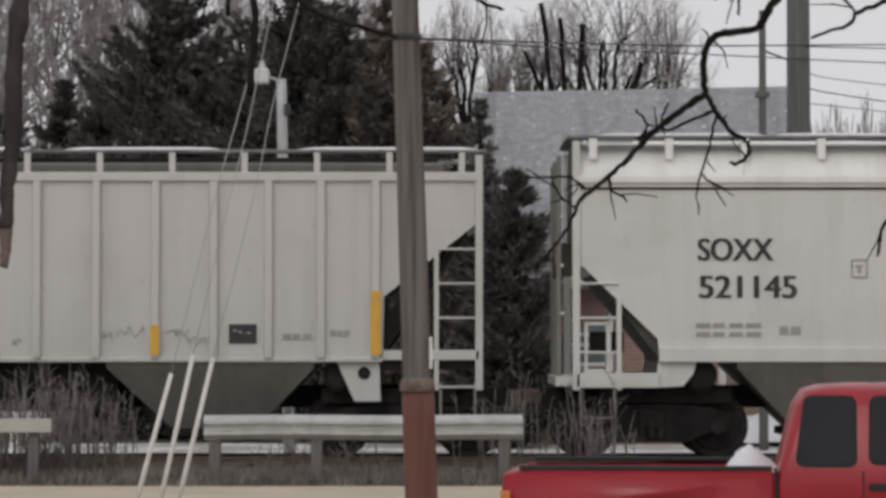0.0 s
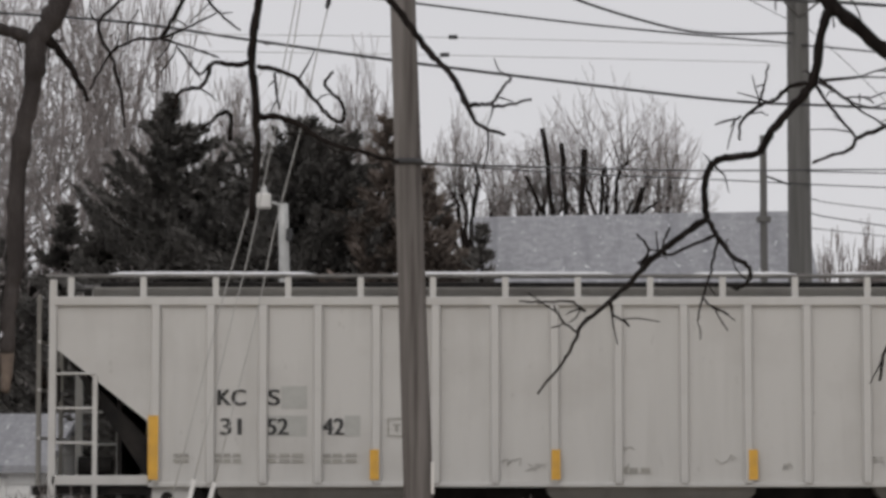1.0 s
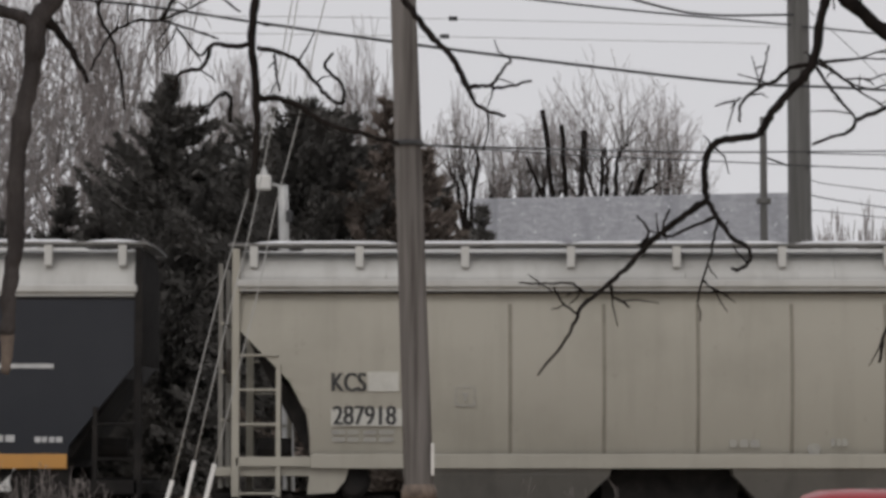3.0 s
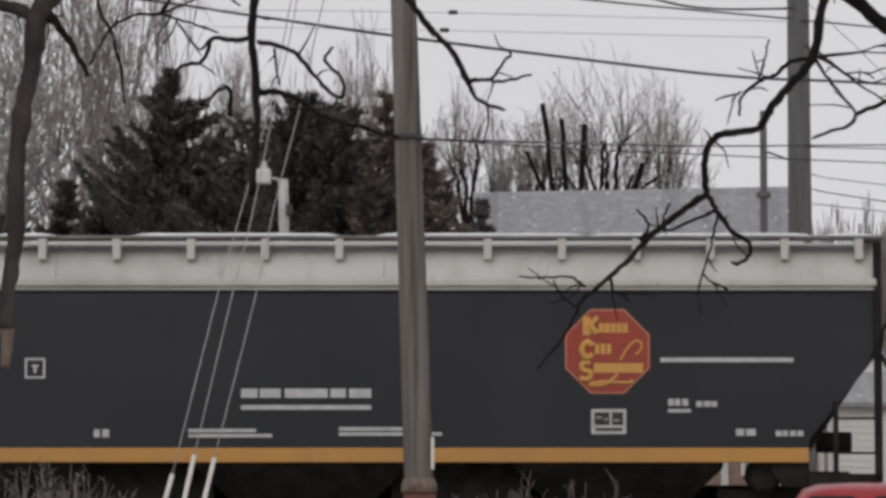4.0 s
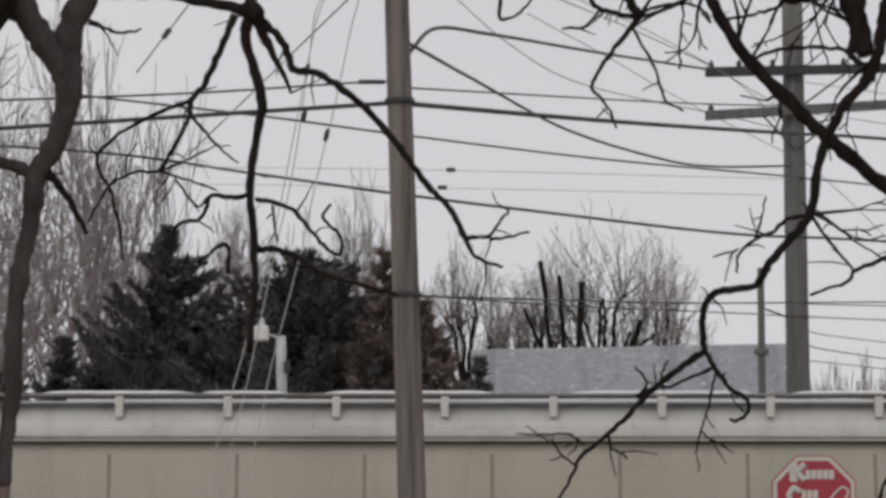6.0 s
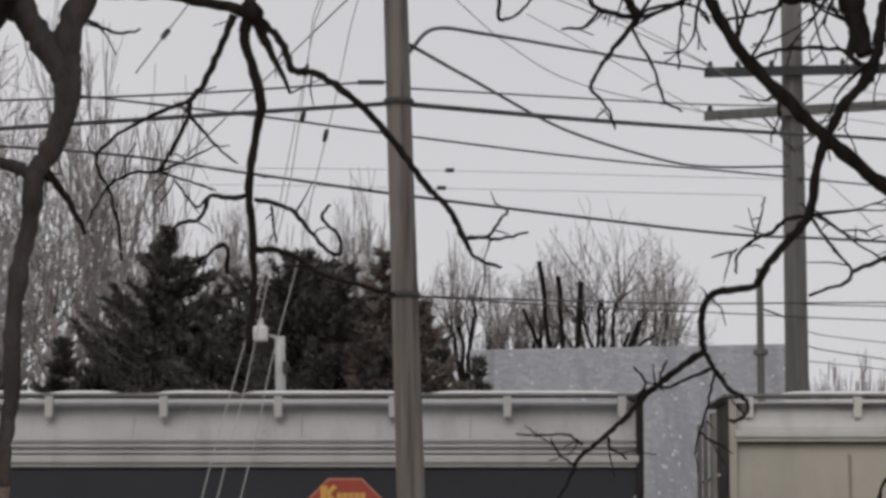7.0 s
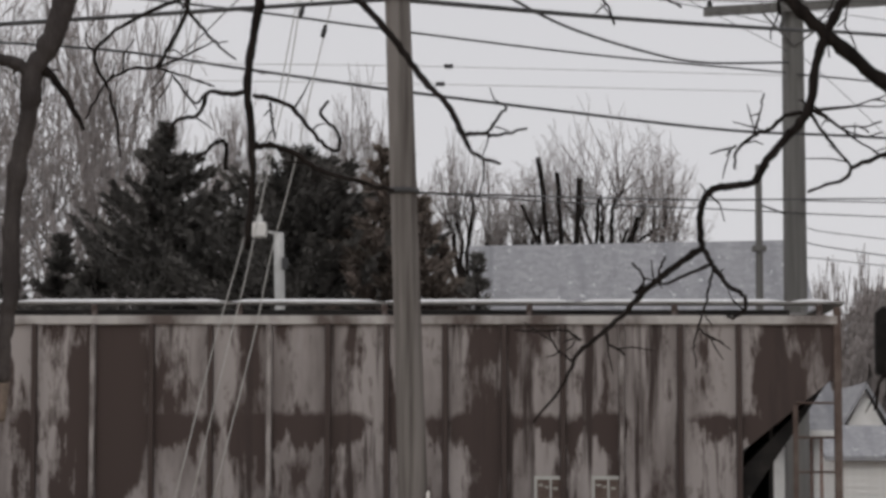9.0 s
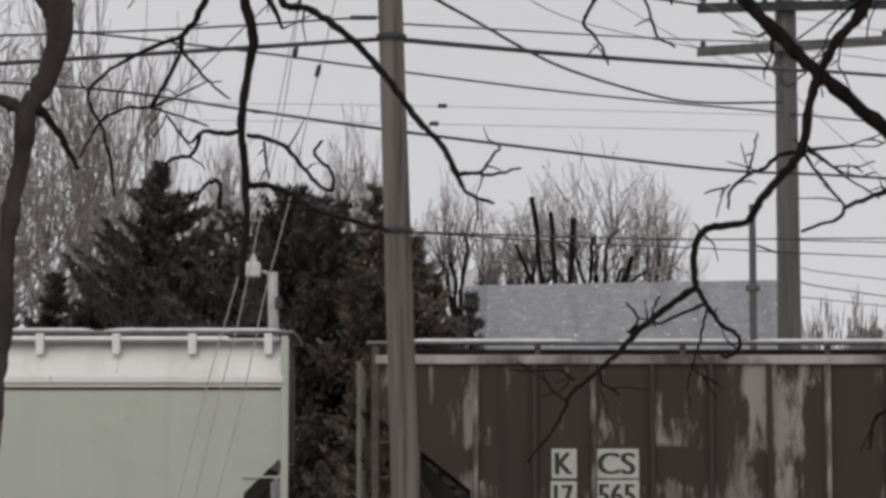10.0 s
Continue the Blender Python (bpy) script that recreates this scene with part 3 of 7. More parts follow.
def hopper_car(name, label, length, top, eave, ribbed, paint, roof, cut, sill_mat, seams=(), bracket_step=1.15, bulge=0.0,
               post_mat=None, under_mat="hopper_dirt_shade", pockets=3, gutter=0):
    """A covered hopper wagon standing on its rail, middle at x = 0.
    cut: the end opening as (inset from the end, height) pairs from the top down to the sill."""
    L = length / 2
    W = 1.5
    car = thing(name, label, "freight car", group="freight train")
    zt, ze, zs = zr(top), zr(eave), zr(640)
    post_mat = post_mat or paint
    low_step = paint in ("cream", "cream_green", "black")
    roof_z = zr(top + 42) if ribbed else zr(top + 14)

    # --- body: rings of one cross-section, cut away below the end openings
    if ribbed:
        prof = [(-W, zs), (-W, ze), (-W + 0.02, ze + 0.03), (-0.5, ze + 0.10), (0.5, ze + 0.10), (W - 0.02, ze + 0.03), (W, ze), (W, zs)]
    else:
        prof = []
        H = ze - zs
        for i in range(13):
            f = i / 12
            prof.append((-W + bulge * (2 * f - 1.15) ** 2, zs + H * f))
        for i in range(1, 9):
            a = i / 9 * math.pi / 2
            prof.append((-W + 0.02 + 0.85 * (1 - math.cos(a)), ze + 0.04 + (roof_z - ze) * math.sin(a)))
        prof += [(-x, z) for x, z in prof[::-1]]

    def cut_at(d):
        """Height of the lower edge at d metres from the end."""
        if d >= cut[-1][0]:
            return zs
        if d <= cut[0][0]:
            return cut[0][1]
        for (a, za), (b, zb) in zip(cut, cut[1:]):
            if a <= d <= b:
                return za + (zb - za) * (d - a) / max(b - a, 1e-6)
        return zs

    ds = [0.0] + [c[0] for c in cut] + [cut[-1][0] + 0.004]
    ds = sorted(set(ds + [ds[1] + (cut[-1][0] - ds[1]) * i / 8 for i in range(9)]))
    xs = [-L + d for d in ds] + [L - d for d in ds[::-1]]
    dd = ds + ds[::-1]
    bm = bmesh.new()
    rings = []
    for x, d in zip(xs, dd):
        zc = cut_at(d)
        rings.append([bm.verts.new((x, y, max(z, zc))) for y, z in prof])
    n = len(prof)
    for a, b in zip(rings, rings[1:]):
        for k in range(n):
            try:
                bm.faces.new((a[k], b[k], b[(k + 1) % n], a[(k + 1) % n]))
            except ValueError:
                pass
    bm.faces.new(rings[0])
    bm.faces.new(rings[-1][::-1])
    bmesh.ops.dissolve_degenerate(bm, edges=bm.edges[:], dist=1e-5)
    bmesh.ops.recalc_face_normals(bm, faces=bm.faces[:])
    body = part("body", bm, paint, car)
    for f in body.data.polygons:
        f.use_smooth = not ribbed and abs(f.normal.x) < 0.05 and (f.center.z > ze or abs(f.center.x) < 0.5)
    if not ribbed:
        body.data.materials.append(M[roof])
        for f in body.data.polygons:
            if f.center.z > ze + 0.015 and abs(f.normal.x) < 0.5:
                f.material_index = 1
    # end walls, picked by facing, get the dark shade-toned material
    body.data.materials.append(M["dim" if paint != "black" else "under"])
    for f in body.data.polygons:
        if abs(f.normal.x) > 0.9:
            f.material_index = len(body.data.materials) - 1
    # --- eave rail
    for s in (-1, 1):
        bm = bmesh.new()
        if ribbed:
            box(bm, -L, L, s * W - 0.06, s * W + 0.06, ze - 0.02, ze + 0.11, 0.015)
        else:
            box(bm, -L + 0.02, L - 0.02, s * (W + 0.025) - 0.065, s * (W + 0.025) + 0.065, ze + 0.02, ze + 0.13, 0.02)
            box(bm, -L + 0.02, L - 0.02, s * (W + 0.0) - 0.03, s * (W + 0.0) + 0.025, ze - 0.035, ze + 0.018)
        part("eave_rail", bm, roof if not ribbed else ("worn_rail" if paint == "rust" else paint), car)
        for k in range(gutter):
            part("flute", boxed(-L + 0.02, L - 0.02, s * (W + 0.01) - 0.035, s * (W + 0.01) + 0.035, ze + 0.16 + k * 0.09, ze + 0.20 + k * 0.09, bevel=0.012), roof, car)
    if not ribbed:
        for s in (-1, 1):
            # near-black strip painted below the eave rail as its shadow line
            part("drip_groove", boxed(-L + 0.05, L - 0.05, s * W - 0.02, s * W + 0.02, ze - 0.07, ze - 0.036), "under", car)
    # --- side sill
    inset = cut[-1][0]
    for s in (-1, 1):
        bm = bmesh.new()
        h = 0.06 if ribbed else 0.20
        box(bm, -L + inset, L - inset, s * (W + 0.012) - 0.05, s * (W + 0.012) + 0.05, zs - 0.01, zs + h, 0.012)
        part("side_sill", bm, sill_mat, car)
        for a, b in ((-L, -L + inset), (L - inset, L)):
            part("end_sill", boxed(a, b, s * (W + 0.01) - 0.04, s * (W + 0.01) + 0.04, zs + (-0.38 if low_step else 0.02), zs + (-0.17 if low_step else 0.16), bevel=0.01), post_mat, car)
    # --- running board round the roof, on brackets
    inner = 0.38 if ribbed else 0.56
    run = part("roof_walk", boxed(-L - 0.12, L + 0.12, -W + 0.03, -W + inner, zt - 0.055, zt - 0.015, bevel=0.008), "walk", car)
    again(run, car, (0, 2 * W - 0.03 - inner, 0))
    for x0, x1 in ((-L - 0.14, -L + 0.12), (L - 0.12, L + 0.14)):
        part("roof_walk", boxed(x0, x1, -W + inner + 0.01, W - inner - 0.01, zt - 0.05, zt - 0.02), "walk", car)
    snow_strips(car, L, -W + 0.02, -W + inner - 0.04, zt - 0.02, random.Random(int(length * 100) + top + eave))
    nb = max(2, round(2 * L / bracket_step))
    if ribbed:
        br = part("bracket", boxed(-0.045, 0.045, -W + 0.02, -W + 0.08, ze + 0.10, zt - 0.06), paint, car)
    else:
        bm = bmesh.new()
        prism(bm, [(-0.06, zt - 0.06), (0.06, zt - 0.06), (0.055, zt - 0.36), (-0.055, zt - 0.36)], -W + 0.04, -W + 0.17)
        br = part("bracket", bm, roof, car)
    br.location.x = -L + 0.25
    for i in range(1, nb + 1):
        x = -L + 0.25 + (2 * L - 0.5) * i / nb
        again(br, car, (x, 0, 0))
    for i in range(0, nb + 1, 2):
        again(br, car, (-L + 0.25 + (2 * L - 0.5) * i / nb, 2 * W - 0.2, 0))
    # --- ridge of hatches; on ribbed cars toned for the dark gap under the walk
    if ribbed:
        part("hatch_coaming", boxed(-L + 0.5, L - 0.5, -0.9, 0.9, ze + 0.08, zt - 0.17, bevel=0.03), "hopper_dirt_shade" if paint != "rust" else "dim", car)
        # near-black strip: shade below the roof walk put into colour
        part("hatch_lid", boxed(-L + 0.6, L - 0.6, -0.8, 0.8, zt - 0.168, zt - 0.09, bevel=0.02), "under", car)
    else:
        part("hatch_trough", boxed(-L + 0.9, L - 0.9, -0.33, 0.33, zt - 0.14, zt - 0.02, bevel=0.03), roof, car)
    # --- ribs or seams down the sides
    if ribbed:
        bm = bmesh.new()
        prism(bm, [(-0.075, 0), (-0.05, 0.10), (0.05, 0.10), (0.075, 0)], 0, ze - zs - 0.07)
        bmesh.ops.rotate(bm, verts=bm.verts[:], cent=(0, 0, 0), matrix=Matrix.Rotation(radians(90), 3, "X"))
        rib = part("rib", bm, paint if paint != "rust" else "rust_rib", car)
        first = True
        for x in seams:
            for s in (-1, 1):
                ob = rib if first else again(rib, car)
                first = False
                ob.location = (x, s * (W - 0.001), zs + 0.05)
                ob.scale = (0.62 if paint == "rust" else 1.0, 1, 1)
                ob.rotation_euler = (0, 0, radians(180) if s > 0 else 0)
    else:
        pts = prof[1:12]
        for x in seams:
            bm = bmesh.new()
            va = [bm.verts.new((x - 0.022, y - 0.006, z)) for y, z in pts]
            vb = [bm.verts.new((x + 0.022, y - 0.006, z)) for y, z in pts]
            vc = [bm.verts.new((x - 0.03, y + 0.004, z)) for y, z in pts]
            vd = [bm.verts.new((x + 0.03, y + 0.004, z)) for y, z in pts]
            for i in range(len(pts) - 1):
                bm.faces.new((va[i], vb[i], vb[i + 1], va[i + 1]))
                bm.faces.new((vc[i], va[i], va[i + 1], vc[i + 1]))
                bm.faces.new((vb[i], vd[i], vd[i + 1], vb[i + 1]))
            part("seam", bm, "seam" if paint == "tan" else paint, car)
    if not ribbed:
        crown = prof[13:21]
        k = round(2 * L / 2.3)
        for i in range(1, k):
            x = -L + 2 * L * i / k
            tube_part("roof_seam", [[((x, y, z + 0.002), 0.010) for y, z in crown]], roof, car, sides=4)
    # --- ends: corner posts, ladders, platform, brake gear, slope sheets
    low = zs - 0.42
    for e in (-1, 1):
        xe = e * L
        for s in (-1, 1) if e < 0 else (-1,):
            bm = bmesh.new()
            box(bm, xe - 0.055, xe + 0.055, s * W - 0.05, s * W + 0.05, low, zt - 0.1, 0.012)
            part("corner_post", bm, post_mat, car)
            lad = part("ladder", boxed(xe - e * 0.62 - 0.035, xe - e * 0.62 + 0.035, s * W - 0.04, s * W + 0.04, low, cut_at(0.55), bevel=0.008), post_mat, car)
            z = low + 0.05
            while z < cut_at(0.35):
                bm = bmesh.new()
                disc(bm, (xe - e * 0.31, s * (W + 0.02), z), "x", 0.018, 0.6, 8)
                part("rung", bm, post_mat, lad)
                z += 0.5
        # uprights and rails of the brake end
        for y in (-1.2, 0.2, 1.2) if e < 0 else ():
            part("end_post", boxed(xe + e * 0.24 - 0.035, xe + e * 0.24 + 0.035, y - 0.04, y + 0.04, zs - 0.3, zt - 0.3, bevel=0.01), "hopper_dirt_shade" if post_mat != "under" else "under", car)
        for z in (zs + 0.7, zs + 1.4, zs + 2.1) if e < 0 else ():
            part("end_rail", boxed(xe + e * 0.20 - 0.02, xe + e * 0.20 + 0.02, -1.45, 1.45, z - 0.02, z + 0.02), post_mat, car)
        bm = bmesh.new()
        a, b = sorted((xe + e * (0.30 if e < 0 else 0.06), xe - e * (inset + 0.05)))
        box(bm, a, b, -W + 0.05, W - 0.05, zs - (0.36 if low_step else 0.12), zs + (-0.22 if low_step else 0.01), 0.01)
        part("end_platform", bm, post_mat if not ribbed else "under", car)
        # a sloping floor under the cut, and its supporting web, coloured as dark as their shade
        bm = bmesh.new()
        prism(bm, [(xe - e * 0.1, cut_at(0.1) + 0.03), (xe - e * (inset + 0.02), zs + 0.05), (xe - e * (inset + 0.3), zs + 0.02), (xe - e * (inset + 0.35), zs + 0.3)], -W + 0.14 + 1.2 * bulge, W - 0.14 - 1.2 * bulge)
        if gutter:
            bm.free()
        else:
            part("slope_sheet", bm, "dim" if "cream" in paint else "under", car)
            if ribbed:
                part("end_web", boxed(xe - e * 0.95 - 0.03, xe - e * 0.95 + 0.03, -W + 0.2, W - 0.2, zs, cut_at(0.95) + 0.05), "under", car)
        if e < 0 and paint == "black":
            for s in (-1, 1):
                bm = prism(bmesh.new(), [(xe, zt - 0.1), (xe - 0.3, zt - 0.07), (xe - 0.42, zt - 0.18), (xe - 0.42, zt - 1.1), (xe - 0.22, zt - 1.23), (xe, zt - 1.46)], s * (W - 0.1) - 0.08, s * (W - 0.1) + 0.08)
                part("end_bulkhead", bm, "under", car)
        if e < 0 or paint == "black":
            part("brake_cylinder", disc(bmesh.new(), (xe - e * 0.5, -0.4, zs + 0.28), "x", 0.16, 0.5, 14), "under", car)
        res = disc(bmesh.new(), (xe - e * (inset + 0.62), -W + 0.42, zs - 0.20), "y", 0.24, 0.6, 20)
        bmesh.ops.bevel(res, geom=[q for q in res.edges if abs(q.verts[0].co.y - q.verts[1].co.y) < 1e-4], offset=0.05, segments=2, affect="EDGES")
        part("brake_reservoir", res, "under", car)
        # draft gear and coupler
        bm = bmesh.new()
        a, b = sorted((xe - e * 0.4, xe + e * 0.45))
        box(bm, a, b, -0.22, 0.22, 0.66, 1.02, 0.02)
        part("draft_sill", bm, "under", car)
        bm = bmesh.new()
        a, b = sorted((xe + e * 0.45, xe + e * 0.78))
        box(bm, a, b, -0.12, 0.12, 0.72, 0.98, 0.04)
        part("coupler", bm, "rustdark", car)
        # plate with a lifting hole over each bogie
        for s in (-1, 1):
            xa = xe - e * (inset + 0.05)
            bm = bmesh.new()
            if ribbed:
                prism(bm, [(xa, zs), (xa + e * 0.02, zs - 0.58), (xa - e * 0.36, zs - 0.58), (xa - e * 0.62, zs)], s * (W - 0.06) - 0.02, s * (W - 0.06) + 0.02)
            else:
                prism(bm, [(xa + e * 0.06, zs), (xa + e * 0.10, zs - 0.38), (xa - e * 0.30, zs - 0.36), (xa - e * 0.45, zs - 0.18), (xa - e * 0.50, zs)], s * (W - 0.06) - 0.02, s * (W - 0.06) + 0.02)
            bp = part("bolster_plate", bm, post_mat if paint != "black" else "under", car)
            bm = bmesh.new()
            disc(bm, (xa - e * 0.22 if ribbed else xa + e * 0.35, s * (W - 0.06) + s * 0.006, zs - 0.17 if ribbed else zs - 0.42), "y", 0.095 if ribbed else 0.05, 0.05, 18)
            part("lifting_hole", bm, "under", bp)
        # stirrup step below the corner, and the brake wheel with its housing
        xs0 = xe - e * 0.06
        tube_part("stirrup_step", [[((xs0, -W, zs - 0.3), 0.018), ((xs0, -W, zs - 0.78), 0.018), ((xs0 - e * 0.05, -W, zs - 0.82), 0.018), ((xs0 - e * 0.45, -W, zs - 0.82), 0.018), ((xs0 - e * 0.5, -W, zs - 0.78), 0.018), ((xs0 - e * 0.5, -W, zs - 0.3), 0.018)]], "hopper_dirt_shade" if post_mat != "under" else "under", car)
        if e < 0:
            part("brake_housing", boxed(xe - 0.20, xe - 0.02, -0.75, -0.45, zs + 1.25, zs + 1.75, bevel=0.03), "dim" if post_mat != "under" else "under", car)
            bm = bmesh.new()
            disc(bm, (xe - 0.28, -0.6, zs + 1.5), "x", 0.28, 0.035, 24)
            disc(bm, (xe - 0.25, -0.6, zs + 1.5), "x", 0.05, 0.14, 12)
            part("brake_wheel", bm, "rustdark", car)
        # hose
        path = [((xe + e * 0.5, -0.3, 0.75), 0.025), ((xe + e * 0.6, -0.34, 0.5), 0.025), ((xe + e * 0.72, -0.34, 0.38), 0.025), ((xe + e * 0.86, -0.34, 0.42), 0.025)]
        tube_part("air_hose", [path], "under", car)
    # --- centre sill, hoppers and outlets
    part("centre_sill", boxed(-L + 0.3, L - 0.3, -0.2, 0.2, 0.72, 1.05), "under", car)
    for i in range(pockets):
        x = (i - (pockets - 1) / 2) * (2 * L * 0.825 / pockets)
        bm = bmesh.new()
        top_r = [(-1.52, -W + 0.02), (1.52, -W + 0.02), (1.52, W - 0.02), (-1.52, W - 0.02)]
        bot_r = [(-0.62, -0.75), (0.62, -0.75), (0.62, 0.75), (-0.62, 0.75)]
        a = [bm.verts.new((x + p[0], p[1], zs + 0.02)) for p in top_r]
        c = [bm.verts.new((x + p[0] * 0.99, p[1] * 0.97, zs - 0.10)) for p in top_r]
        b = [bm.verts.new((x + p[0], p[1], 0.42)) for p in bot_r]
        for p, q in ((a, c), (c, b)):
            for k in range(4):
                bm.faces.new((p[k], p[(k + 1) % 4], q[(k + 1) % 4], q[k]))
        bm.faces.new(b)
        bm.faces.new(a[::-1])
        bmesh.ops.recalc_face_normals(bm, faces=bm.faces[:])
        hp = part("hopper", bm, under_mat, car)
        if i:
            xm = x - 2 * L * 0.825 / pockets / 2
            # added dark box: shade between the hoppers shown as solid colour
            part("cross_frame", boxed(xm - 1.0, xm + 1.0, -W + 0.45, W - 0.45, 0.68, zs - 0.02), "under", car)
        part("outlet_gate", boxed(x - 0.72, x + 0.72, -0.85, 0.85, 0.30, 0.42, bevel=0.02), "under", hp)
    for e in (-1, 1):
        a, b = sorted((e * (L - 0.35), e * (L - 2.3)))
        # the same painted shade behind each bogie
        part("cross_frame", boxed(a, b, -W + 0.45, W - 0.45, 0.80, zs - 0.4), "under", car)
    bogies = []
    for e in (-1, 1):
        bogies.append(bogie(car, e * (L - 1.12)))
    car["half"] = L
    return car, [w for _, ws in bogies for w in ws]


CUT_A = [(0.10, zr(472)), (1.18, zr(600)), (1.20, zr(640))]
CUT_B = [(0.06, zr(398)), (1.38, zr(525)), (1.40, zr(640))]
CUT_C = [(0.06, zr(398)), (0.38, zr(438)), (0.78, zr(488)), (1.02, zr(545)), (1.07, zr(618)), (1.09, zr(640))]
CUT_E = [(0.05, zr(462)), (0.35, zr(500)), (0.75, zr(545)), (1.0, zr(582)), (1.08, zr(622)), (1.09, zr(640))]
CUT_F = [(0.02, zr(237) - 1.46), (0.16, zr(237) - 1.6), (0.36, zr(237) - 1.85), (0.7, zr(237) - 2.45), (1.0, zr(600)), (1.02, zr(640))]
CUT_D = [(0.05, zr(457)), (1.0, zr(600)), (1.02, zr(640))]

TRAIN = []


def on_train(car, wheels, centre):
    """centre: place of the car's middle along the track at the start, in metres."""
    TRAIN.append((car, wheels, centre))


def build_train():
    SIDE = -1.513

    def local(px, mid):
        return (px - mid) * K

    # cream smooth-sided car, leading
    mid = 1020 + 1045
    car, w = hopper_car("covered_hopper_car", "cream smooth-sided covered hopper freight car with black numbers", 2090 * K, 237, 327, False, "cream", "roof_white", CUT_A, "cream", seams=[(1215 + i * 330 - mid) * K for i in range(6)], bracket_step=1.15)
    f = lambda u: (u - mid) * K
    lettering(car, "SOXX", f(1235), f(1370), zr(462), zr(422), SIDE, "letter_black", 0.03)
    lettering(car, "521145", f(1237), f(1411), zr(528), zr(488), SIDE, "letter_black", 0.03)
    for v in (576, 592):
        bars(car, f(1232), f(1350), zr(v + 4), zr(v - 4), SIDE, "letter_faint", 4)
    bars(car, f(1380), f(1420), zr(592), zr(578), SIDE, "letter_faint", 2)
    square_outline(car, f(1507), f(1536), zr(492), zr(459), SIDE, "letter_faint")
    bm = bmesh.new()
    for a, b, c, d in ((1035, 1082, 570, 576), (1035, 1082, 654, 660), (1035, 1041, 576, 654), (1074, 1082, 576, 654)):
        box(bm, f(a), f(b), -1.42, -1.36, zr(d), zr(c))
    part("step_frame", bm, "white_plastic", car)
    on_train(car, w, (mid - 784) * K)

    # grey rib-sided car
    mid = -211
    f = lambda u: (u - mid) * K
    car, w = hopper_car("covered_hopper_car", "pale grey rib-sided covered hopper freight car with yellow markers", 2118 * K, 262, 318, True, "grey", "roof", CUT_B, "grey", seams=[(u - mid) * K for u in (665, 568, 475, 378, 275, 170, 65, -40, -153, -269, -382, -487, -592, -697, -800, -897, -990, -1087)], bracket_step=1.12)
    S = 1895
    for body, a, b, v0, v1 in (("KC", 917, 968, 682, 710), ("S", 1006, 1028, 682, 710), ("31", 922, 960, 733, 762), ("52", 1004, 1043, 733, 762), ("42", 1102, 1142, 733, 762)):
        lettering(car, body, f(a - S), f(b - S), zr(v1 - 213), zr(v0 - 213), SIDE, "letter_black", 0.022)
    for a, b, v0, v1 in ((1030, 1076, 676, 716), (1004, 1076, 728, 765), (1142, 1170, 728, 765)):
        plate(car, "repainted_patch", f(a - S), f(b - S), zr(v1 - 213), zr(v0 - 213), SIDE + 0.012, "patch_dull")
    for a, b in ((840, 868), (912, 962), (1005, 1072), (1098, 1168)):
        for v in (798, 808):
            bars(car, f(a - S), f(b - S), zr(v + 3 - 213), zr(v - 3 - 213), SIDE, "letter_faint", 3)
    label_box(car, f(405), f(454), zr(608), zr(574), SIDE - 0.006, "letter_black", "letter_black", True)
    square_outline(car, f(1218 - S), f(1250 - S), zr(765 - 213), zr(732 - 213), SIDE, "letter_faint")
    for u in (665, 1365 - 700 - 1755):
        plate(car, "marker_strip", f(u - 9), f(u + 9), zr(628), zr(515), SIDE - 0.10, "yellow", "tall yellow reflective strip")
    for u in (275, -32, -380, -700):
        plate(car, "marker_strip", f(u - 8), f(u + 8), zr(628), zr(575), SIDE - 0.10, "yellow", "yellow reflective strip")
    rng = random.Random(9)
    for a, b, v, h in ((172, 200, 596, 14), (205, 255, 588, 16), (300, 335, 590, 12), (330, 376, 602, 12), (22, 42, 605, 9), (-480, -440, 596, 12), (-430, -400, 606, 10), (-268, -240, 574, 6), (-260, -252, 606, 10), (-100, -60, 592, 14)):
        pts = [(f(a + (b - a) * (i / 9) + rng.uniform(-5, 5)), SIDE - 0.002, zr(v + rng.uniform(-h, h) * 0.7)) for i in range(10)]
        tube_part("scribble", [smooth_path(pts, 0.006, 0.004, 4)], "letter_faint", car, sides=4)
    for a, b, v in ((500, 555, 596), (585, 620, 590), (-270, -210, 612)):
        bars(car, f(a), f(b), zr(v + 5), zr(v - 5), SIDE, "letter_faint", 3)
    on_train(car, w, (mid - 784) * K)

    # tan smooth car
    mid = (-1453 - 3582) / 2
    f = lambda u: (u - mid) * K
    car, w = hopper_car("covered_hopper_car", "weathered tan smooth-sided covered hopper freight car", 2128 * K, 240, 323, False, "tan", "roof", CUT_C, "tan", seams=[(68 - 3330 + i * 166.5 - mid) * K for i in range(11)], bracket_step=1.64, bulge=0.17)
    S = 3597

    def sy(v, swell=0.17, eave=323):
        q = (640 - v) / (640 - eave)
        return -1.5 + swell * (2 * q - 1.15) ** 2 - 0.014

    lettering(car, "KCS", f(185 - S), f(247 - S), zr(693 - 188), zr(660 - 188), sy(488), "letter_black", 0.022)
    lettering(car, "287918", f(187 - S), f(300 - S), zr(752 - 188), zr(718 - 188), sy(545), "letter_black", 0.022)
    plate(car, "repainted_patch", f(249 - S), f(304 - S), zr(693 - 188), zr(658 - 188), sy(488) + 0.006, "patch")
    plate(car, "repainted_patch", f(184 - S), f(331 - S), zr(754 - 188), zr(716 - 188), sy(545) + 0.008, "patch")
    for v in (765, 778):
        bars(car, f(185 - S), f(298 - S), zr(v + 4 - 188), zr(v - 4 - 188), sy(v - 188), "letter_faint", 4)
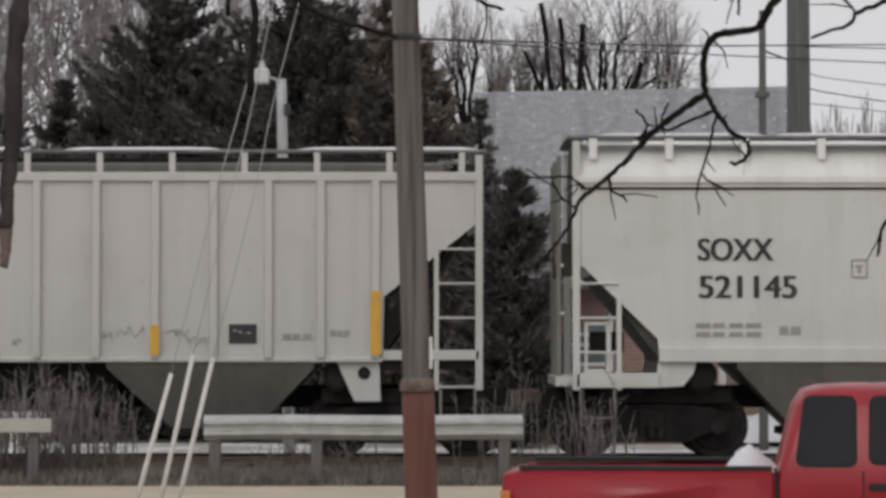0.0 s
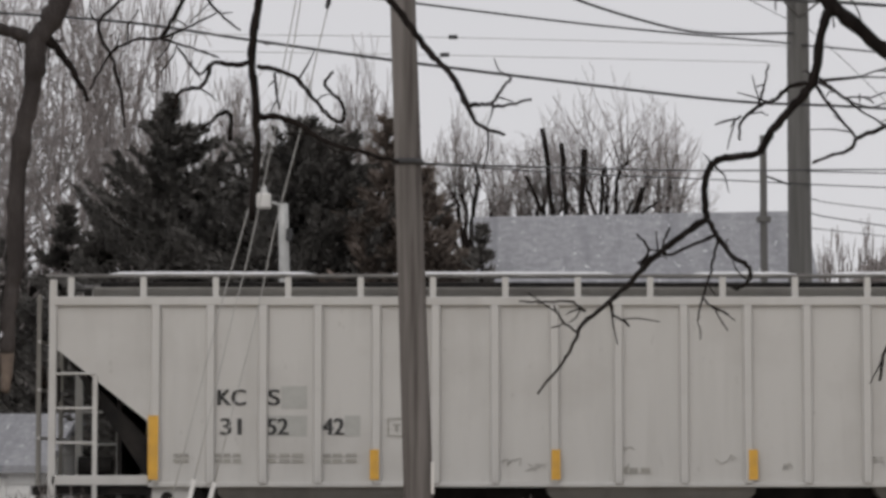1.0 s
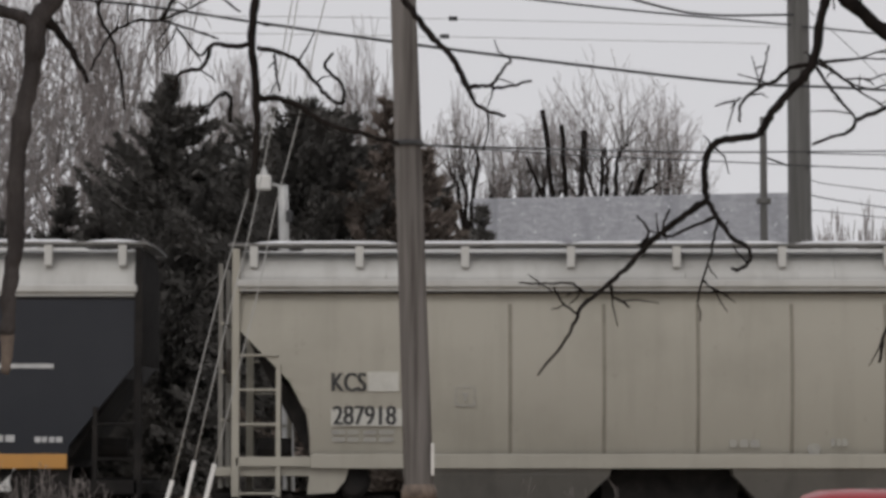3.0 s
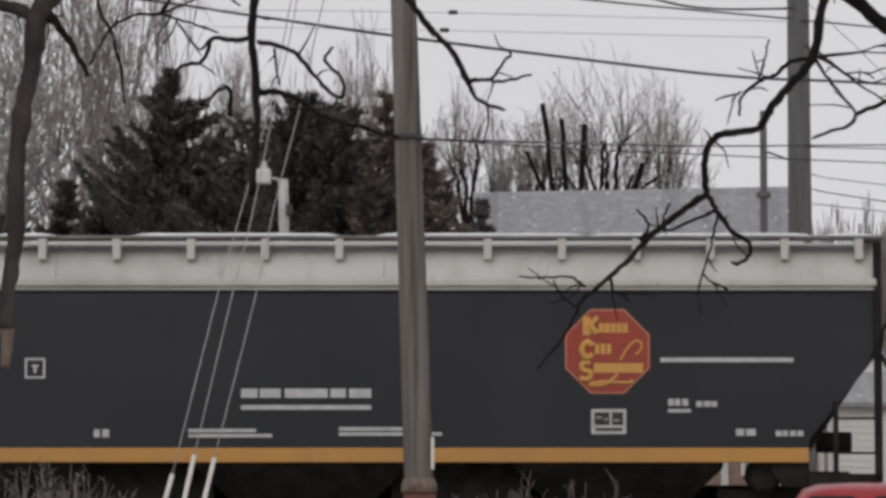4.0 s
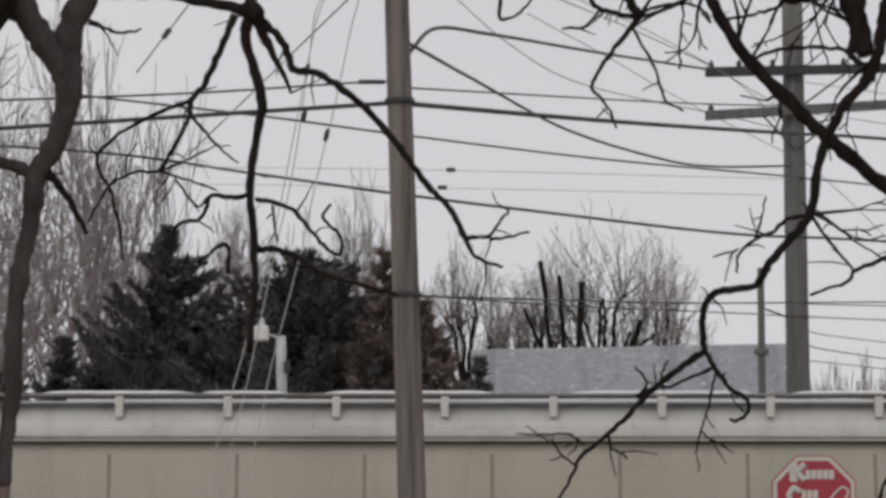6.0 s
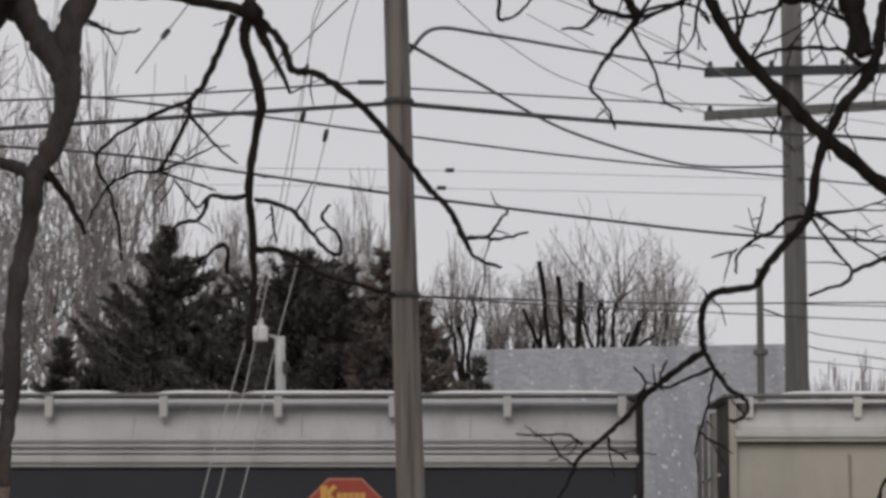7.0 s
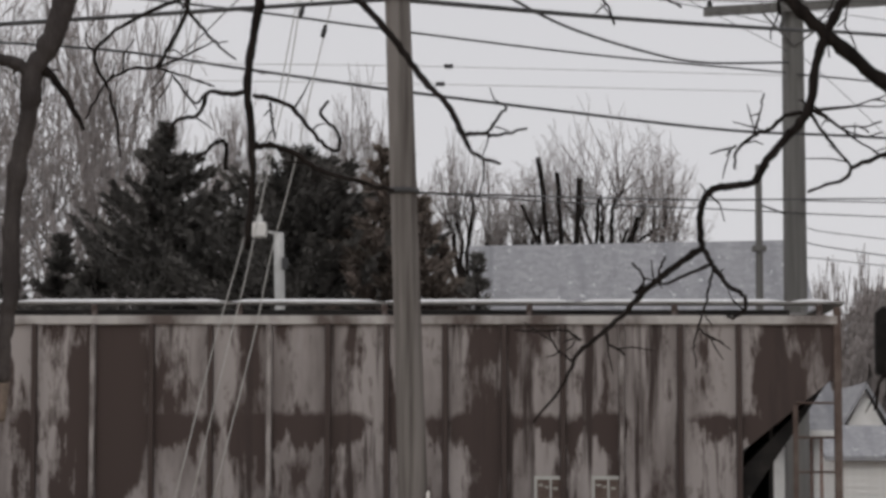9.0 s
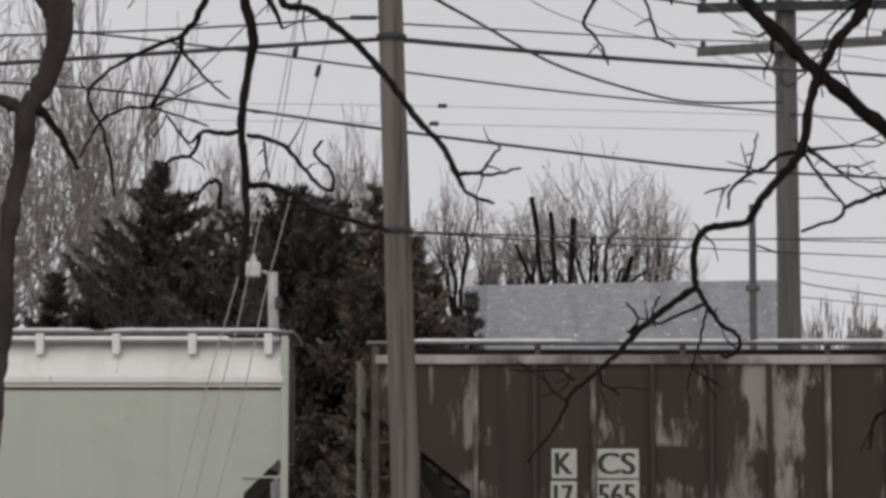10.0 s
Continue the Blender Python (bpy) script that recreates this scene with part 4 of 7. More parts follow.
    square_outline(car, f(404 - S), f(440 - S), zr(719 - 188), zr(685 - 188), sy(514), "letter_faint")
    label_box(car, f(565 - 2418), f(622 - 2418), zr(826 - 212), zr(788 - 212), sy(595) - 0.012, "patch", "letter_black")
    part("stencil_disc", disc(bmesh.new(), (f(1040 - S), sy(607), zr(795 - 188)), "y", 0.10, 0.008, 16), "letter_faint", car)
    for a, b, v in ((890, 945, 785), (1215, 1275, 782), (1390, 1435, 790), (1070, 1100, 783)):
        bars(car, f(a - S), f(b - S), zr(v + 7 - 188), zr(v - 7 - 188), sy(v - 188), "letter_faint", 3)
    for v in (768, 774):
        bars(car, f(160 - 1895), f(250 - 1895), zr(v + 2 - 213), zr(v - 2 - 213), sy(v - 213), "letter_faint", 4)
    on_train(car, w, (mid - 784) * K)

    # black cars
    for right, left, eave, number, S, dy, gut, dx in ((-3754, -5795, 332, "286904", 5566, 180, 0, 0), (-8120, -10216, 366, "286575", 5566, 180, 3, -4450)):
        mid = (right + left) / 2
        f = lambda u: (u - mid) * K
        car, w = hopper_car("covered_hopper_car", "black covered hopper freight car with white roof and orange stripe" if not gut else "black covered hopper freight car with fluted white eaves and orange stripe", (right - left) * K, 237, eave, False, "black", "roof_dull" if gut else "roof", CUT_F if gut else CUT_D, "orange",
                            bracket_step=1.12 if not gut else 1.66, under_mat="under", post_mat="under", gutter=gut)
        sh = dx
        lettering(car, "KCS", f(63 - S + sh), f(215 - S + sh), zr(642 - dy + (9 if gut else 0)), zr(588 - dy + (9 if gut else 0)), SIDE, "letter_gold", 0.05)
        lettering(car, number, f(67 - S + sh), f(237 - S + sh), zr(708 - dy), zr(672 - dy), SIDE, "letter_gold", 0.03)
        for v, a, b in ((755, 62, 82), (755, 87, 118), (755, 131, 181), (775, 63, 80), (775, 87, 110), (775, 137, 181)):
            bars(car, f(a - S + sh), f(b - S + sh), zr(v + 6 - dy), zr(v - 6 - dy), SIDE, "letter_white", 1)
        square_outline(car, f(302 - S + sh), f(338 - S + sh), zr(673 - dy), zr(637 - dy), SIDE, "letter_white", 0.03)
        for a, b, v, h, n in ((685, 714, 699, 8, 1), (718, 755, 699, 8, 1), (762, 838, 699, 8, 1), (843, 870, 699, 8, 1), (876, 915, 699, 8, 1), (685, 915, 724, 4, 1), (592, 712, 765, 3, 1), (592, 740, 774, 3, 1), (858, 1005, 762, 3, 1), (858, 1040, 771, 3, 1), (425, 455, 770, 7, 2), (905 + 522, 1140 + 522, 640, 4, 1), (1440, 1478, 715, 6, 3), (1440, 1480, 730, 3, 1), (1490, 1530, 718, 5, 3), (1560, 1596, 768, 6, 2), (1630, 1680, 770, 5, 4)):
            bars(car, f(a - S + sh), f(b - S + sh), zr(v + h - dy), zr(v - h - dy), SIDE, "letter_white", n)
        octagon_sign(car, f(1333 - S + (sh if not gut else sh + 42)), zr(625 - dy + (20 if gut else 0)), 75 * K, SIDE, "sign_rim", "sign_orange", "letter_gold", False)
        label_box(car, f(1304 - S + sh), f(1366 - S + sh), zr(771 - dy), zr(727 - dy), SIDE - 0.006, "letter_white", "letter_black", True)
        on_train(car, w, (mid - 784) * K)

    # second tan car, with the red emblem
    right, left = -5967, -7955
    mid = (right + left) / 2
    f = lambda u: (u - mid) * K
    car, w = hopper_car("covered_hopper_car", "tan covered hopper freight car with a red octagon emblem", (right - left) * K, 238, 321, False, "tan", "roof", CUT_E, "tan", seams=[(140 - 6758 + i * 226 - mid) * K for i in range(-5, 2)] + [(557 - 6758 - mid) * K], bracket_step=1.64, bulge=0.12)
    S, dy = 6758, 187
    octagon_sign(car, f(256 - S), zr(612 - dy), 74 * K, SIDE + 0.006, "patch", "sign_red", "patch", True)
    label_box(car, f(220 - S), f(278 - S), zr(809 - dy), zr(772 - dy), sy(603, 0.12, 321) - 0.012, "patch", "letter_black")
    for v in (767, 778, 788):
        bars(car, f(455 - S), f(525 - S), zr(v + 4 - dy), zr(v - 4 - dy), sy(v - dy, 0.12, 321), "letter_faint", 4)
    on_train(car, w, (mid - 784) * K)

    # rusted rib-sided car
    right, left = -10389, -12510
    mid = (right + left) / 2
    f = lambda u: (u - mid) * K
    car, w = hopper_car("covered_hopper_car", "heavily rusted rib-sided hopper freight car with flaking grey paint", (right - left) * K, 259, 300, True, "rust", "rust", CUT_B, "rustdark", seams=[(right - 175 - i * 104.0 - mid) * K for i in range(18)], bracket_step=2.1, under_mat="under", post_mat="rustdark")
    S, dy = 13190, 342
    for body, a, b, v0, v1 in (("K", 992, 1036, 794, 846), ("CS", 1068, 1146, 794, 846), ("17", 990, 1036, 851, 905), ("565", 1068, 1146, 849, 903)):
        plate(car, "stencil_patch", f(a - S), f(b - S), zr(v1 - dy), zr(v0 - dy), SIDE - 0.005, "patch")
        lettering(car, body, f(a + 5 - S), f(b - 6 - S), zr(v1 - 7 - dy), zr(v0 + 7 - dy), SIDE - 0.012, "letter_black", 0.03)
    for a in (950, 1052):
        label_box(car, f(a - 11877), f(a + 52 - 11877), zr(890 - 272), zr(842 - 272), SIDE - 0.006, "patch_dull", "rustdark")
    on_train(car, w, (mid - 784) * K)

    # last cream car
    right = -12670
    mid = right - 1045
    car, w = hopper_car("covered_hopper_car", "greenish cream smooth-sided covered hopper freight car with white roof", 2090 * K, 240, 339, False, "cream_green", "roof_white", CUT_A, "cream_green", seams=(), bracket_step=1.15)
    on_train(car, w, (mid - 784) * K)


build_train()


# ---- poles, wires, guardrail ----
def utility_pole(name, label, foot, head, r0, r1, mat):
    p = thing(name, label, "utility pole")
    pts = [Vector(foot).lerp(Vector(head), i / 14) for i in range(15)]
    tube_part("pole_shaft", [[(q, r0 + (r1 - r0) * i / 14) for i, q in enumerate(pts)]], mat, p, sides=20)
    return p


def near_pole():
    x, y, z = (-0.50, 30.00, 8.52)
    bx, by, bz = (-0.25, 30.00, 0.78)
    s = (x - bx) / (z - bz)
    foot = (bx - s * (bz + 0.3), 30, -0.3)
    head = (bx + s * (11.5 - bz), 30, 11.5)
    p = utility_pole("utility_pole", "leaning weathered grey wooden utility pole with red-brown base boarding", foot, head, 0.165, 0.12, "pole")
    # boarding round the base with a tan collar
    top = bz + (800 - 690) / 5000 * 30
    pts = []
    for i in range(6):
        z = -0.2 + (top + 0.2) * i / 5
        pts.append(((bx + s * (z - bz) + 0.005, 30, z), 0.175))
    tube_part("base_boarding", [pts], "pole_red", p, "red-brown boarding", sides=10)
    tube_part("collar", [[((bx + s * (top - bz), 30, top - 0.02), 0.19), ((bx + s * (top - bz), 30, top + 0.06), 0.19), ((bx + s * (top - bz), 30, top + 0.13), 0.16)]], "bark_pale", p, sides=16)
    for z in ((-0.38, 30.00, 5.19)[2], (-0.49, 30.00, 7.28)[2]):
        tube_part("band", [[((bx + s * (z - bz), 30, z - 0.03), 0.168), ((bx + s * (z - bz), 30, z + 0.03), 0.166)]], "wire", p, sides=16)
    part("wire_conduit", boxed(bx + 0.105, bx + 0.14, 29.84, 29.88, 1.66, 2.0, bevel=0.008), "white_plastic", p)
    return p, (bx, bz, s)


NEAR, (PBX, PBZ, PS) = near_pole()


def far_poles():
    x, y, z = (6.56, 52.00, 7.22)
    p = utility_pole("utility_pole", "tall grey wooden utility pole with two crossarms", (x, 52, -0.3), (x, 52, 13.5), 0.24, 0.19, "pole_far")
    for v0, v1, u0, u1, dy in ((225, 205, 1242, 1582, -0.28), (148, 141, 1242, 1590, -0.28)):
        a = Vector((4.88, 52.00, 10.88)) if v0 == 225 else Vector((4.89, 52.00, 11.70))
        b = Vector((8.47, 52.00, 11.10)) if v0 == 225 else Vector((8.57, 52.00, 11.78))
        bm = bmesh.new()
        n = 8
        rows = []
        for i in range(n + 1):
            c = a.lerp(b, i / n)
            rows.append([bm.verts.new((c.x, 52 + dy + ey, c.z + ez)) for ey, ez in ((-0.06, -0.085), (0.06, -0.085), (0.06, 0.085), (-0.06, 0.085))])
        for r, q in zip(rows, rows[1:]):
            for k in range(4):
                bm.faces.new((r[k], r[(k + 1) % 4], q[(k + 1) % 4], q[k]))
        bm.faces.new(rows[0])
        bm.faces.new(rows[-1][::-1])
        bmesh.ops.recalc_face_normals(bm, faces=bm.faces[:])
        arm = part("crossarm", bm, "pole_far" if v0 == 225 else "wire", p)
        for f in (0.03, 0.17, 0.34, 0.7, 0.84, 0.97):
            if v0 == 225 and f not in (0.03, 0.97):
                continue
            c = a.lerp(b, f)
            bm = bmesh.new()
            disc(bm, (c.x, 52 + dy, c.z + 0.13), "z", 0.05, 0.08, 12)
            disc(bm, (c.x, 52 + dy, c.z + 0.19), "z", 0.035, 0.06, 12, 0.02)
            part("insulator", bm, "wire", arm)
        m = a.lerp(b, 0.5)
        for q in (-1, 1):
            tube_part("brace", [[((m.x + q * 0.75, 52 + dy, m.z - 0.08), 0.02), ((x, 52 - 0.2, m.z - 0.75), 0.02)]], "pole_far", p)
    # thin post with a cap and a small crossbar
    x, y, z = (5.67, 50.00, 7.83)
    p = utility_pole("utility_pole", "slim grey metal service pole with a small crossbar", (x, 50, -0.2), (x, 50, z), 0.085, 0.06, "pole_far")
    zc = (5.67, 50.00, 4.68)[2]
    part("crossbar", boxed(x - 0.24, x + 0.24, 49.88, 49.94, zc - 0.04, zc + 0.04, bevel=0.01), "wire", p)
    zc = (5.68, 50.00, 6.33)[2]
    part("clamp", boxed(x - 0.12, x + 0.12, 49.9, 50.1, zc - 0.05, zc + 0.05, bevel=0.01), "pole_far", p)
    # lamp post
    x, y, z = (-2.70, 47.00, 6.33)
    x2, y2, z2 = (-2.55, 47.00, 1.62)
    p = utility_pole("street_lamp", "pale grey lamp post with a boxed lantern on a short arm", (x2, 47, -0.1), (x, 47, z), 0.10, 0.085, "galv")
    p["category"] = "street lamp"
    lx, ly, lz = (-3.02, 47.00, 6.38)
    bm = boxed(lx - 0.12, lx + 0.12, 46.88, 47.12, lz - 0.13, lz + 0.12, bevel=0.03)
    lan = part("lantern", bm, "white_plastic", p)
    disc_bm = disc(bmesh.new(), (lx, 47, lz + 0.19), "z", 0.07, 0.14, 12, 0.03)
    part("cap", disc_bm, "galv", lan)
    tube_part("arm", [[((lx + 0.1, 47, lz - 0.02), 0.025), ((x - 0.04, 47, z - 0.02), 0.025)]], "galv", p)
    part("side_box", boxed(x + 0.06, x + 0.16, 46.9, 47.02, z - 0.62, z - 0.42, bevel=0.01), "wire", p)


far_poles()


def wire(pts, r, mat="wire", label="slack overhead cable strung from the utility poles", sag_steps=8):
    ob = tube_part("overhead_wire", [smooth_path(pts, r, r, sag_steps)], mat, sides=5)
    return tagged(ob, label, "wire", group="overhead wires")


def wires():
    ph = lambda z: (PBX + PS * (z - PBZ), 30.0, z)
    A = (-0.49, 30.00, 7.27)
    wire([(-8.99, 30.00, 6.70), (-4.75, 30.00, 6.99), A], 0.026)
    wire([A, (2.34, 36.00, 8.08), (5.28, 42.00, 8.93), (7.35, 46.00, 9.50), (18.45, 60.00, 11.08)], 0.03)
    wire([(-8.41, 30.00, 7.22), (-4.75, 30.00, 7.30), (-2.62, 30.00, 7.38), (-0.73, 30.00, 7.50), (-0.49, 30.00, 7.45)], 0.013)
    wire([(-0.49, 30.00, 7.44), (4.01, 42.00, 9.38), (7.68, 48.00, 10.41), (18.52, 60.00, 12.43)], 0.012)
    wire([(-12.70, 58.00, 11.51), (-6.53, 52.00, 10.24), (-3.44, 50.00, 9.54), (-0.84, 46.00, 8.60), (2.13, 48.00, 8.51), (5.24, 50.00, 8.44), (8.26, 52.00, 8.56), (18.37, 60.00, 9.00)], 0.027)
    wire([(-5.53, 40.00, 9.19), (-2.52, 40.00, 8.84), (-0.85, 42.00, 8.94), (2.51, 46.00, 9.18), (6.38, 51.70, 9.74)], 0.018)
    wire([(6.59, 51.70, 9.71), (8.60, 54.00, 9.89), (18.40, 60.00, 9.86)], 0.018)
    wire([(-0.34, 30.00, 7.91), (0.51, 36.00, 8.58), (1.87, 42.00, 8.99), (3.45, 46.00, 9.21), (4.66, 49.00, 9.51), (6.44, 51.70, 9.93)], 0.022)
    wire([(-0.37, 30.00, 7.81), (-0.07, 33.00, 8.70), (0.66, 36.00, 9.23), (2.42, 44.00, 10.57), (4.95, 51.70, 11.75)], 0.024)
    wire([(-5.87, 50.00, 9.66), (-0.40, 50.00, 9.60), (6.38, 51.70, 9.69)], 0.007, "wire_pale")
    wire([(-4.85, 50.00, 9.35), (-0.40, 50.00, 9.28), (5.95, 51.70, 9.39)], 0.007, "wire_pale")
    wire([(-0.34, 30.00, 5.18), (1.30, 38.00, 5.99), (4.26, 46.00, 6.78), (8.24, 52.00, 7.43), (21.40, 70.00, 9.36)], 0.014)
    wire([(-0.24, 40.00, 6.25), (1.95, 44.00, 6.53), (5.23, 50.00, 7.02), (8.55, 54.00, 7.29), (21.37, 70.00, 8.48)], 0.012)
    wire([(5.67, 50.00, 7.12), (6.35, 51.80, 7.13)], 0.02)
    wire([(6.69, 52.00, 6.90), (8.55, 54.00, 6.86), (21.34, 70.00, 7.21)], 0.010, "wire_mid")
    wire([(6.68, 52.00, 6.63), (8.54, 54.00, 6.54), (21.31, 70.00, 6.40)], 0.012)
    wire([(6.68, 51.80, 7.38), (8.47, 54.00, 7.57), (21.35, 70.00, 9.0)], 0.012)
    wire([(6.68, 52.00, 6.35), (8.54, 54.00, 6.345), (21.31, 70.00, 6.5)], 0.010, "wire_mid")
    wire([(0.20, 48.00, 12.33), (1.17, 48.00, 11.48), (2.54, 50.00, 11.15), (5.43, 51.50, 10.79), (6.46, 51.70, 10.56)], 0.010, "wire_mid")
    wire([(0.98, 40.00, 10.85), (3.19, 46.00, 11.32), (5.29, 50.00, 11.20), (6.46, 51.70, 10.45)], 0.010, "wire_mid")
    wire([(-3.74, 34.00, 8.35), (-3.38, 34.00, 8.84), (-2.99, 34.00, 9.37), (-1.27, 34.00, 11.76)], 0.010, "wire_mid")
    wire([(-3.10, 34.00, 7.33), (-1.87, 34.00, 8.56), (-0.92, 32.00, 9.01), ph((-0.55, 30.00, 8.94)[2])], 0.010, "wire_mid")
    for pts in ([(1.41, 46.00, 11.61), (2.74, 48.00, 11.33), (4.27, 50.00, 10.89), (6.45, 51.70, 10.13)], [(2.16, 46.00, 11.90), (3.92, 48.00, 11.53), (6.46, 51.70, 10.93)], [(6.74, 52.00, 10.08), (7.85, 54.00, 9.61), (9.25, 56.00, 8.76)],
                [(6.76, 52.00, 10.98), (8.63, 54.00, 11.11), (14.82, 60.00, 11.33)], [(6.77, 52.00, 11.57), (8.65, 54.00, 11.69), (14.84, 60.00, 11.94)], [(4.94, 51.70, 11.63), (8.67, 54.00, 12.30), (14.93, 60.00, 13.93)]):
        wire(pts, 0.008, "wire_mid")
    for u, v in ((795, 316), (780, 347)):
        x, y, z = (0.15, 50.00, 9.60) if u == 795 else (0.00, 50.00, 9.28)
        bm = bmesh.new()
        disc(bm, (x, y, z), "x", 0.04, 0.16, 12)
        tagged(part("wire_spacer", bm, "wire"), "small dark spacer clamped on a thin overhead wire", "spacer")
    x, y, z = (-3.38, 34.00, 8.84)
    bm = bmesh.new()
    disc(bm, (0, 0, 0), "z", 0.035, 0.14, 12)
    ob = tagged(part("guy_insulator", bm, "wire"), "small dark strain insulator on a thin wire", "insulator")
    ob.location, ob.rotation_euler = (x, y, z), (0, radians(38), 0)
    bm = boxed(-0.14, 0.14, -0.03, 0.03, -0.02, 0.02)
    br = part("wire_bracket", bm, "wire", NEAR)
    br.location = (-0.76, 29.90, 7.48)


wires()


def guy_wires():
    lines = [
        [(-3.35, 31.00, 0.23), (-2.98, 31.00, 1.60), (-2.48, 31.00, 3.63), (-2.29, 31.00, 4.31), (-1.93, 31.00, 5.66), (-1.72, 30.90, 6.67), (-1.53, 30.80, 7.64), (-1.28, 30.70, 8.65)],
        [(-3.09, 31.00, 0.23), (-2.74, 31.00, 1.81), (-2.32, 31.00, 3.63), (-2.15, 31.00, 4.31), (-1.89, 31.00, 5.59), (-1.66, 30.90, 6.63), (-1.49, 30.80, 7.78), (-1.32, 30.70, 8.65)],
        [(-2.89, 31.00, 0.23), (-2.52, 31.00, 1.78), (-2.06, 31.00, 3.63), (-1.88, 31.00, 4.53), (-1.60, 31.00, 5.63), (-1.39, 30.90, 6.58), (-1.19, 30.80, 7.38), (-0.90, 30.70, 8.65)],
    ]
    for i, pts in enumerate(lines):
        w = thing("guy_wire", "steel guy wire in a white plastic guard sleeve", "guy wire", group="guy wires")
        f, g = Vector(pts[0]), Vector(pts[1])
        base = g + (f - g) / (f.z - g.z) * (-0.03 - g.z)
        head = Vector((PBX + PS * (9.6 - 0.3 * i - PBZ), 30.0, 9.6 - 0.3 * i))
        tube_part("strand", [smooth_path(pts[1:] + [head], 0.0065, 0.0065, 3)], "wire_pale", w, sides=6)
        tube_part("guard_sleeve", [[(base, 0.028), (base.lerp(g, 0.5), 0.027), (g, 0.025)]], "white_plastic", w, "white plastic sleeve", sides=12)
        c = Vector((-1.50, 30.80, 7.78) if i == 0 else ((-1.53, 30.80, 7.26) if i == 1 else (-1.28, 30.80, 7.05)))
        d = Vector((0.25, 0, 1)).normalized() * 0.07
        tube_part("strain_insulator", [[(c - d, 0.022), (c, 0.03), (c + d, 0.022)]], "wire", w, sides=8)


guy_wires()


def guardrail():
    D = 38.6
    gr = thing("guardrail", "galvanised steel W-beam guardrail on timber posts", "guardrail")
    x0, x1 = (-3.26, 38.60, 0.95)[0], (1.09, 38.60, 0.95)[0]
    zt, zb = (-3.26, 38.60, 0.95)[2], (-3.26, 38.60, 0.61)[2]
    h = zt - zb
    prof = [(0.0, zb), (-0.05, zb + 0.12 * h), (-0.09, zb + 0.22 * h), (-0.09, zb + 0.34 * h), (-0.02, zb + 0.46 * h), (-0.02, zb + 0.54 * h), (-0.09, zb + 0.66 * h), (-0.09, zb + 0.78 * h), (-0.05, zb + 0.9 * h), (0.0, zt)]
    bm = bmesh.new()
    n = 40
    rows = []
    for i in range(n + 1):
        x = x0 + (x1 - x0) * i / n
        rows.append([bm.verts.new((x, D + y, z + 0.006 * math.sin(x * 2.2))) for y, z in prof] + [bm.verts.new((x, D + y + 0.008, z + 0.006 * math.sin(x * 2.2))) for y, z in prof[::-1]])
    m = len(rows[0])
    for a, b in zip(rows, rows[1:]):
        for k in range(m):
            bm.faces.new((a[k], b[k], b[(k + 1) % m], a[(k + 1) % m]))
    bm.faces.new(rows[0])
    bm.faces.new(rows[-1][::-1])
    bmesh.ops.recalc_face_normals(bm, faces=bm.faces[:])
    part("beam", bm, "galv", gr)
    p0 = None
    for u in (380, 560, 735, 892):
        x = (u - 784) / 5000 * D
        if p0 is None:
            p0 = part("guard_post", boxed(-0.08, 0.08, 0.0, 0.16, -0.2, zt - 0.03, bevel=0.012), "pole", gr)
            p0.location = (x, D + 0.01, 0)
        else:
            again(p0, gr, (x, D + 0.01, 0))
    # plank rail further along
    pr = thing("plank_rail", "weathered pale timber plank rail on short posts", "fence rail")
    z1, z0 = (-6.05, 38.60, 0.90)[2], (-6.06, 38.60, 0.71)[2]
    part("plank", boxed(-14, (-5.34, 38.60, 0.90)[0], D - 0.05, D + 0.05, z0, z1, bevel=0.012), "concrete", pr)
    for x in (-13, -10.2, -7.6, -5.6):
        part("rail_post", boxed(x - 0.07, x + 0.07, D + 0.051, D + 0.19, -0.2, z1 - 0.02, bevel=0.01), "pole", pr)


guardrail()


